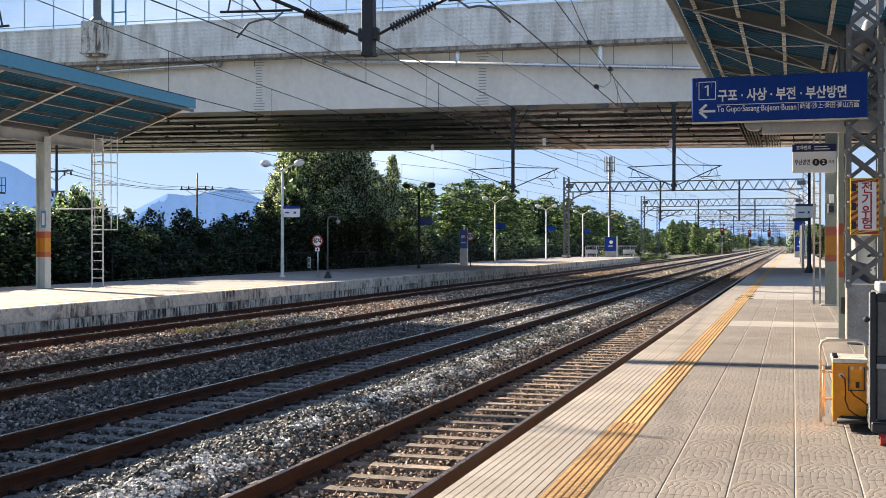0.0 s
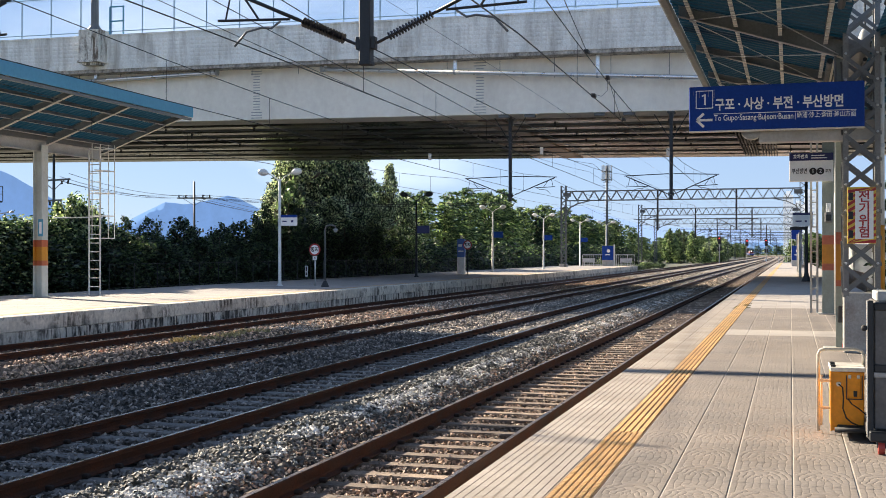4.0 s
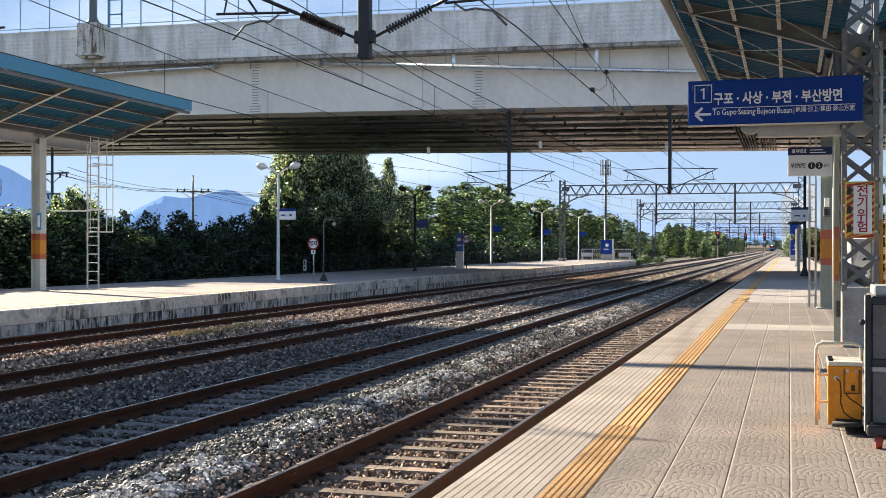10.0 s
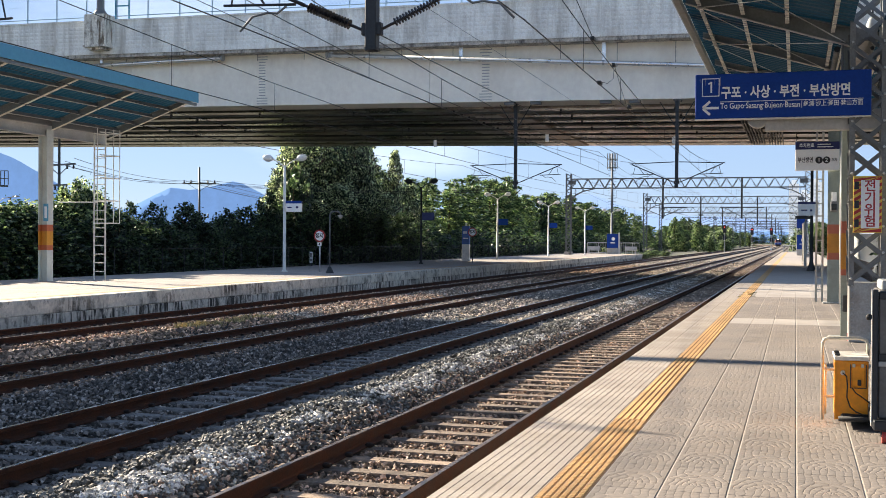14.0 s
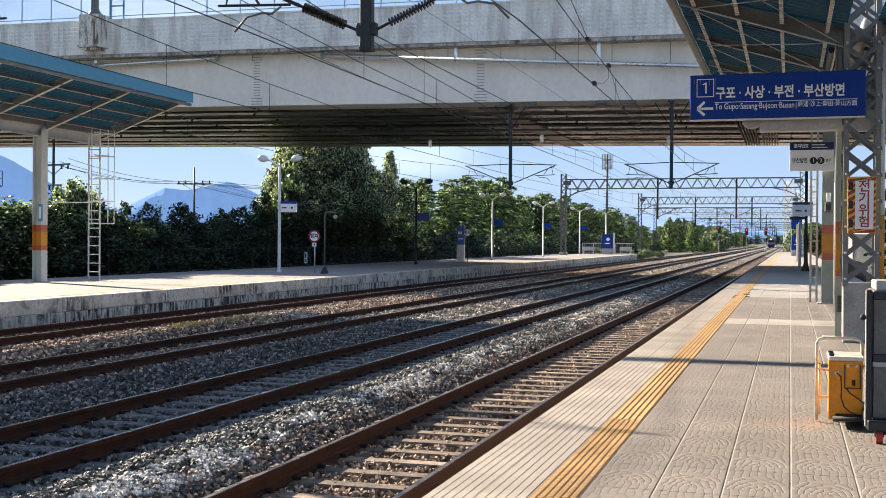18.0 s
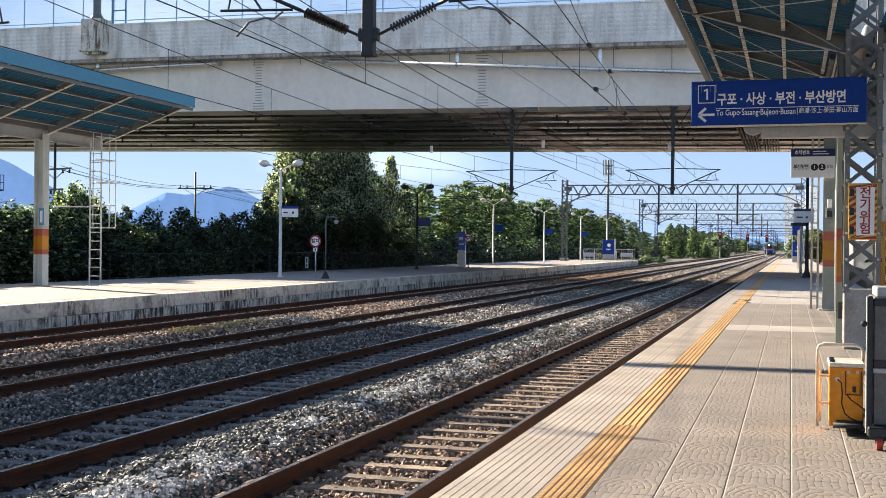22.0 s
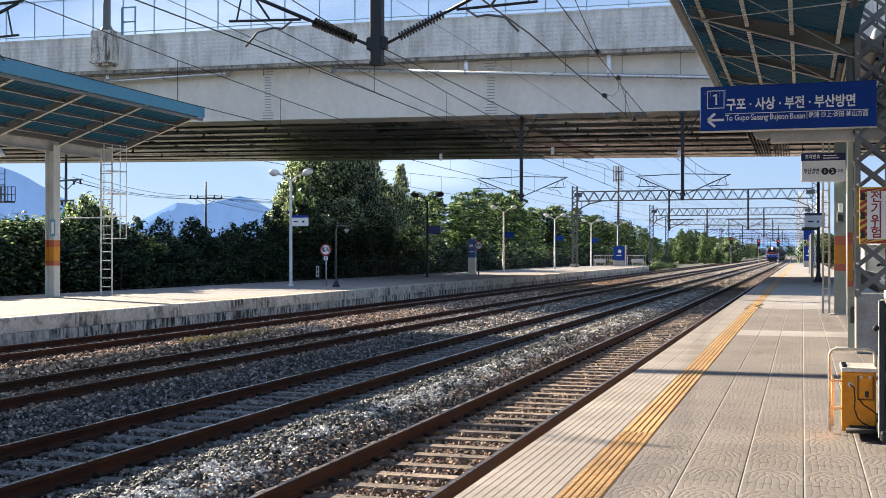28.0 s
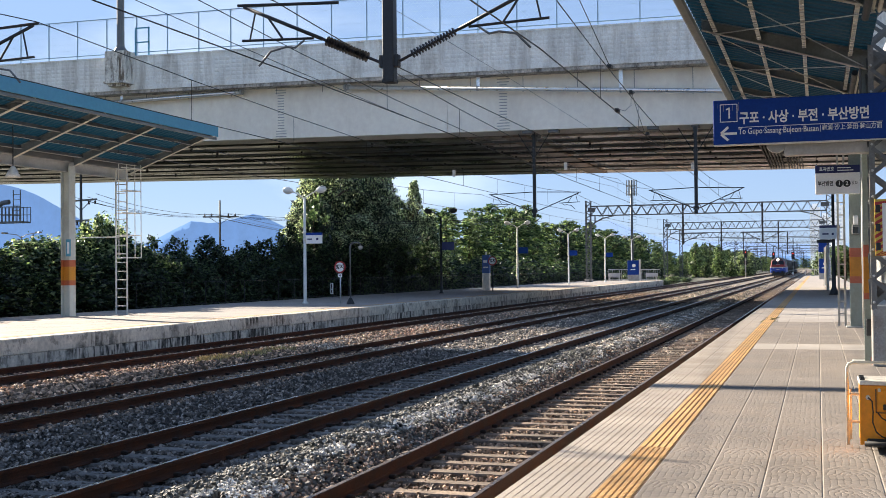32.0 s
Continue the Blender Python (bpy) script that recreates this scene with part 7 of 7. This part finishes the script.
back_fence()
utility_pole(-53.6, 98.0, 9.3, [(7.75, 1.6), (4.6, 0.9)], 16, "concrete utility pole with a steel crossarm behind the trees")
utility_pole(-48.5, 69.0, 9.6, [(7.6, 1.8), (6.2, 0.9)], -20, "concrete utility pole with drooping insulators", True)
utility_pole(-58.0, 62.0, 9.0, [(7.4, 1.4)], 10, "concrete utility pole at the edge of the trees")
for (a, b) in (((-48.5, 69.0), (-54.0, 98.0)), ((-54.0, 98.0), (-75.0, 190.0)), ((-54.0, 98.0), (-30.0, 120.0))):
    ob = thing("power_cable", "sagging power cables between utility poles", "cable", "power cables")
    for k in (-1.2, -0.5, 0.5, 1.2):
        pts = []
        for i in range(13):
            t = i / 12
            pts.append((a[0] + (b[0] - a[0]) * t + k, a[1] + (b[1] - a[1]) * t, 6.85 + (0.2 if abs(k) > 1 else 0) - 1.1 * 4 * t * (1 - t) * 0.5))
        part("cable", Geo().pipe(pts, 0.016, 5), M["wire"], ob)


def signal_basket():
    """A railed steel platform with a ladder on a bent pole, beyond the trees."""
    root = thing("mast_platform", "grey railed steel work platform on a pole", "platform", at=pose(-50.3, 64.0, 4.9))
    part("pole", Geo().pipe([(-1.3, 0, -5.88), (-1.3, 0, 0.6), (-1.1, 0, 1.1), (-0.7, 0, 1.35), (-0.2, 0, 1.4)], 0.16, 10), M["grey_steel"], root, smooth=True)
    part("floor", Geo().box(-1.2, 1.1, -0.5, 0.5, 0.0, 0.1), M["grey_steel"], root)
    for k in range(9):
        x = -1.2 + k * 2.3 / 8
        for y in (-0.5, 0.5):
            part("baluster", Geo().bar((x, y, 0.1), (x, y, 1.05), 0.04), M["grey_steel"], root)
    for z in (0.55, 1.05):
        for y in (-0.5, 0.5):
            part("rail", Geo().bar((-1.2, y, z), (1.1, y, z), 0.045), M["grey_steel"], root)
    for x in (-0.1, 0.45):
        part("ladder_stile", Geo().bar((x, 0.3, 0.1), (x, 0.3, 2.2), 0.05), M["grey_steel"], root)
    for k in range(5):
        part("ladder_rung", Geo().bar((-0.1, 0.3, 0.5 + k * 0.35), (0.45, 0.3, 0.5 + k * 0.35), 0.035), M["grey_steel"], root)
    lamp = thing("street_lamp", "thin grey double-armed street lamp beyond the trees", "lamp", at=pose(-77.4, 100.0, -0.98))
    part("pole", Geo().cyl((0, 0, 0), (0, 0, 6.4), 0.1, 8, 0.06), M["mid_grey"], lamp)
    for q in (-1, 1):
        part("arm", Geo().pipe([(0, 0, 6.2), (q * 0.6, 0, 6.55), (q * 2.0, 0, 6.7)], 0.04, 6), M["mid_grey"], lamp)
        part("lamp_head", Geo().box(min(q * 1.7, q * 2.4), max(q * 1.7, q * 2.4), -0.15, 0.15, 6.66, 6.82, 0.05), M["mid_grey"], lamp)
    bell = thing("pendant_floodlight", "pale bell lamp hanging under the far canopy", "lamp", at=pose(-24.0, 30.6, 4.62))
    part("shade", Geo().turn([(0.05, 0.36), (0.09, 0.3), (0.19, 0.12), (0.25, 0.0), (0.24, 0.0), (0.17, 0.12), (0.04, 0.28)], None, 16), M["lens"], bell, smooth=True)
    part("stem", Geo().cyl((0, 0, 0.34), (0, 0, 1.72), 0.018, 8), M["black_steel"], bell)


signal_basket()


def telecom_mast():
    root = thing("telecom_mast", "tall lattice telecom mast with antennas", "mast", at=pose(-34.5, 228.0, -0.98))
    part("pole", Geo().cyl((0, 0, 0), (0, 0, 19.8), 0.32, 12, 0.2), M["lattice"], root, smooth=True)
    for z in (17.0, 18.6):
        part("platform_ring", Geo().cyl((0, 0, z), (0, 0, z + 0.1), 0.9, 12), M["lattice"], root)
        for k in range(6):
            a = k * math.pi / 3
            part("antenna", Geo().box(-0.09, 0.09, -0.06, 0.06, 0, 1.5, 0.02, Matrix.Translation((0.95 * math.cos(a), 0.95 * math.sin(a), z - 0.3))), M["mid_grey"], root)
    for k in range(24):
        z = 6 + k * 0.55
        part("step_iron", Geo().cyl((-0.8, 0, z), (0.8, 0, z), 0.03, 5), M["lattice"], root)


telecom_mast()


def right_side():
    fence = thing("slat_fence", "brown slatted fence beyond the platform", "fence", at=pose(0, 0, -0.98))
    for j in range(70):
        yy = 60 + j * 0.3
        part("slat", Geo().box(3.5, 3.56, yy, yy + 0.19, 0.0, 1.6), M["girder_brown"], fence)
    part("rail", Geo().box(3.57, 3.63, 60, 81, 1.3, 1.4), M["girder_brown"], fence)
    hut = thing("glazed_shelter", "long shelter glazed with milky plastic sheets", "building", at=pose(6.5, 84.0, -0.98))
    for q in range(10):
        part("glazing_panel", Geo().box(-2.4, -2.36, q * 1.2 + 0.04, q * 1.2 + 1.16, 0.5, 3.2), M["poly"], hut)
        part("mullion", Geo().box(-2.42, -2.34, q * 1.2 - 0.04, q * 1.2 + 0.04, 0, 3.3), M["white_paint"], hut)
    for q in range(4):
        part("end_panel", Geo().box(-2.3 + q * 1.2, -1.16 + q * 1.2, 0, 0.04, 0.5, 3.2), M["poly"], hut)
        part("end_mullion", Geo().box(-2.36 + q * 1.2, -2.3 + q * 1.2, -0.02, 0.06, 0, 3.3), M["white_paint"], hut)
    part("plinth", Geo().box(-2.4, 2.5, 0.0, 12, 0, 0.5), M["building"], hut, "pale plastered plinth")
    part("roof", Geo().box(-2.6, 2.7, -0.2, 12.2, 3.3, 3.42, 0.03), M["poly"], hut, "milky plastic roof")
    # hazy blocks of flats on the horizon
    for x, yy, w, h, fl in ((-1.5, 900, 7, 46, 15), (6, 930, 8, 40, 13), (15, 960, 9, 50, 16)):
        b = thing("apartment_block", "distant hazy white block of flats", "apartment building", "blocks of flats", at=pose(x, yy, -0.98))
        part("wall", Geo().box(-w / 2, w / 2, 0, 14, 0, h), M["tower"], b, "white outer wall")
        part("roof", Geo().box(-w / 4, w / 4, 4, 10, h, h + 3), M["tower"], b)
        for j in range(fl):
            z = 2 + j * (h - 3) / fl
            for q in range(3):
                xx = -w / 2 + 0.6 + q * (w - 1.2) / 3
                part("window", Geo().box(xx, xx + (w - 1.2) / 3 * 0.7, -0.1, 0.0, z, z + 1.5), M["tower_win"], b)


right_side()


# ---- the train ----
def locomotive():
    root = thing("locomotive", "blue, white and red locomotive with its headlight lit", "locomotive")
    W = 1.58
    L = 17.5
    prof = [(0.55, 0.95), (0.1, 1.2), (0.0, 1.6), (0.0, 2.35), (0.35, 3.15), (0.75, 3.75), (1.3, 3.95)]

    def hull(z0, z1, inset=0.0):
        pz = [q for q in prof if z0 < q[1] < z1]
        at = lambda z: float(np.interp(z, [q[1] for q in prof], [q[0] for q in prof]))
        zs = [z0] + [q[1] for q in pz] + [z1]
        geo = Geo()
        vs = []
        for z in zs:
            y0 = at(z) - inset
            taper = 0.12
            cw = inset + float(np.interp(z, [2.13, 2.3, 3.1, 3.6, 3.95], [W, 1.42, 1.36, 1.12, 0.7]))
            vs += [(-cw + taper, y0, z), (cw - taper, y0, z), (cw, y0 + 0.45, z), (cw, L - 0.3, z), (cw - 0.3, L, z), (-cw + 0.3, L, z), (-cw, L - 0.3, z), (-cw, y0 + 0.45, z)]
        n = 8
        fs = [(j * n + i, j * n + (i + 1) % n, (j + 1) * n + (i + 1) % n, (j + 1) * n + i) for j in range(len(zs) - 1) for i in range(n)]
        fs += [tuple(range(n))[::-1], tuple((len(zs) - 1) * n + i for i in range(n))]
        return geo.add(vs, fs)
    part("underframe", Geo().box(-1.35, 1.35, 0.7, L - 0.4, 0.75, 1.0, 0.05), M["black_steel"], root, "black underframe")
    part("lower_body", hull(0.95, 1.95), M["loco_blue"], root, "blue lower body")
    part("stripe", hull(1.98, 2.12, 0.012), M["loco_white"], root, "white stripe")
    body = part("upper_body", hull(2.15, 3.4), M["loco_red"], root, "dull red upper body")
    part("cab_roof", hull(3.4, 3.95), M["loco_dark"], root, "dark rounded cab roof")
    part("number_bar", Geo().box(-0.42, 0.42, 0.1, 0.16, 2.5, 2.62), M["loco_white"], root)
    part("roof", Geo().box(-0.65, 0.65, 1.4, L - 0.4, 3.95, 4.1, 0.06), M["grey_steel"], root, "grey roof")
    for s in (-1, 1):
        v = [(s * 0.07, 0.12, 2.6), (s * 1.2, 0.12, 2.6), (s * 1.1, 0.44, 3.36), (s * 0.07, 0.44, 3.36)]
        v = [(a, b - 0.02, c) for a, b, c in v] + [(a, b + 0.05, c) for a, b, c in v]
        q = [(0, 1, 2, 3), (4, 7, 6, 5), (0, 4, 5, 1), (1, 5, 6, 2), (2, 6, 7, 3), (3, 7, 4, 0)]
        part("windscreen", Geo().add(v, q if s > 0 else [i[::-1] for i in q]), M["glass_dark"], body, "dark windscreen")
        part("side_window", Geo().box(s * 1.39 - 0.03, s * 1.39 + 0.02, 1.2, 2.0, 2.7, 3.3), M["glass_dark"], body)
        part("buffer", Geo().cyl((s * 0.87, 0.6, 1.05), (s * 0.87, -0.1, 1.05), 0.13, 12).cyl((s * 0.87, -0.1, 1.05), (s * 0.87, -0.16, 1.05), 0.24, 14), M["black_steel"], root)
        part("marker_lamp", Geo().cyl((s * 0.95, 0.02, 1.9), (s * 0.95, -0.06, 1.9), 0.11, 12), M["lens"], root)
        part("handrail", Geo().cyl((s * 1.28, 0.02, 1.3), (s * 1.28, 0.05, 2.4), 0.025, 6), M["loco_white"], root)
        for j in range(6):
            part("side_grille", Geo().box(s * 1.39 - 0.03, s * 1.39 + 0.02, 3.2 + j * 2.2, 4.7 + j * 2.2, 2.65, 3.4), M["grey_steel"], body)
    part("headlight", Geo().cyl((0, 0.62, 3.62), (0, 0.42, 3.62), 0.25, 16), M["headlight"], root, "bright lit headlight")
    part("headlight_box", Geo().box(-0.36, 0.36, 0.5, 1.2, 3.4, 3.95, 0.05), M["loco_dark"], root)
    part("snow_plough", Geo().box(-1.25, 1.25, 0.15, 0.5, 0.3, 0.85, 0.04), M["black_steel"], root)
    part("coupler", Geo().box(-0.16, 0.16, -0.35, 0.6, 0.85, 1.1, 0.04), M["black_steel"], root)
    part("emblem", Geo().box(-0.3, 0.3, -0.03, -0.012, 1.5, 1.62), M["loco_white"], root)
    for c in (3.6, 13.4):
        bogie = part("bogie", Geo().box(-1.15, -0.95, c - 2.2, c + 2.2, 0.4, 0.75, 0.05).box(0.95, 1.15, c - 2.2, c + 2.2, 0.4, 0.75, 0.05).box(-0.95, 0.95, c - 0.2, c + 0.2, 0.45, 0.75), M["black_steel"], root, "black bogie frame")
        for d in (-1.6, 0, 1.6):
            part("wheel", Geo().cyl((-0.82, c + d, 0.5), (-0.7, c + d, 0.5), 0.5, 18).cyl((0.7, c + d, 0.5), (0.82, c + d, 0.5), 0.5, 18), M["rail_side"], bogie)
    return root


def wagon(first):
    root = thing("tank_wagon", "dark grey-brown tank wagon coupled behind the locomotive", "wagon", "tank wagons") if first else None
    part("underframe", Geo().box(-1.3, 1.3, 0.3, 13.3, 0.95, 1.2, 0.04), M["black_steel"], root, "dark underframe")
    t = Geo().turn([(0.3, 0.6), (1.0, 0.68), (1.38, 0.9), (1.42, 1.2), (1.42, 12.4), (1.38, 12.7), (1.0, 12.9), (0.3, 13.0)], pose(0, 0, 2.45, -90, 0, 0) @ Matrix.Diagonal((0.86, 0.86, 1, 1)), 24)
    part("tank", t, M["wagon"], root, "round grime-brown tank", smooth=True)
    part("dome", Geo().turn([(0.5, 0), (0.5, 0.35), (0.3, 0.42)], Matrix.Translation((0, 6.8, 3.6)), 16), M["wagon"], root)
    part("walkway", Geo().box(-0.5, 0.5, 2.5, 11.0, 3.66, 3.7).box(-0.55, -0.5, 2.5, 11.0, 3.7, 3.9).box(0.5, 0.55, 2.5, 11.0, 3.7, 3.9), M["grey_steel"], root)
    for s in (-1, 1):
        part("ladder", Geo().box(s * 1.25 - 0.02, s * 1.25 + 0.02, 6.5, 6.55, 1.2, 3.7).box(s * 1.25 - 0.02, s * 1.25 + 0.02, 7.0, 7.05, 1.2, 3.7), M["grey_steel"], root)
    part("coupler", Geo().box(-0.14, 0.14, -0.25, 13.85, 0.9, 1.1), M["black_steel"], root)
    for c in (2.4, 11.2):
        bogie = part("bogie", Geo().box(-1.1, -0.95, c - 1.4, c + 1.4, 0.4, 0.75, 0.05).box(0.95, 1.1, c - 1.4, c + 1.4, 0.4, 0.75, 0.05).box(-0.95, 0.95, c - 0.2, c + 0.2, 0.45, 0.95), M["black_steel"], root, "black bogie frame")
        for d in (-0.9, 0.9):
            part("wheel", Geo().cyl((-0.82, c + d, 0.43), (-0.7, c + d, 0.43), 0.43, 16).cyl((0.7, c + d, 0.43), (0.82, c + d, 0.43), 0.43, 16), M["rail_side"], bogie)
    return root


loco = locomotive()
wagons = [wagon(True)]
for i in range(11):
    wagons.append(copy_thing(wagons[0], pose(0, 0, 0)))

TRAIN_T = [0.0, 4.0, 8.0, 10.0, 12.0, 14.0, 17.0, 19.0, 22.0, 25.0, 27.5, 29.5, 32.0]
TRAIN_Y = [1025.0, 910.0, 797.0, 740.0, 684.0, 628.0, 552.0, 506.0, 443.0, 386.0, 336.0, 297.0, 251.0]



def motions():
    """The train runs down the second track towards the station."""
    rows = {ob: [] for ob in (loco, *wagons)}
    for t, yf in zip(TRAIN_T, TRAIN_Y):
        for i, ob in enumerate((loco, *wagons)):
            back = 0.0 if i == 0 else 17.9 + (i - 1) * 13.6
            length = 17.5 if i == 0 else 13.4
            ya, yb = yf + back, yf + back + length
            xa, xb = bend(ya), bend(yb)
            rz = math.degrees(math.atan2(-(xb - xa), yb - ya))
            rows[ob].append((t, pose(TRACKS[1] + xa, ya, RAIL_Z, 0, 0, rz)))
    for ob, r in rows.items():
        walk(ob, r)


motions()
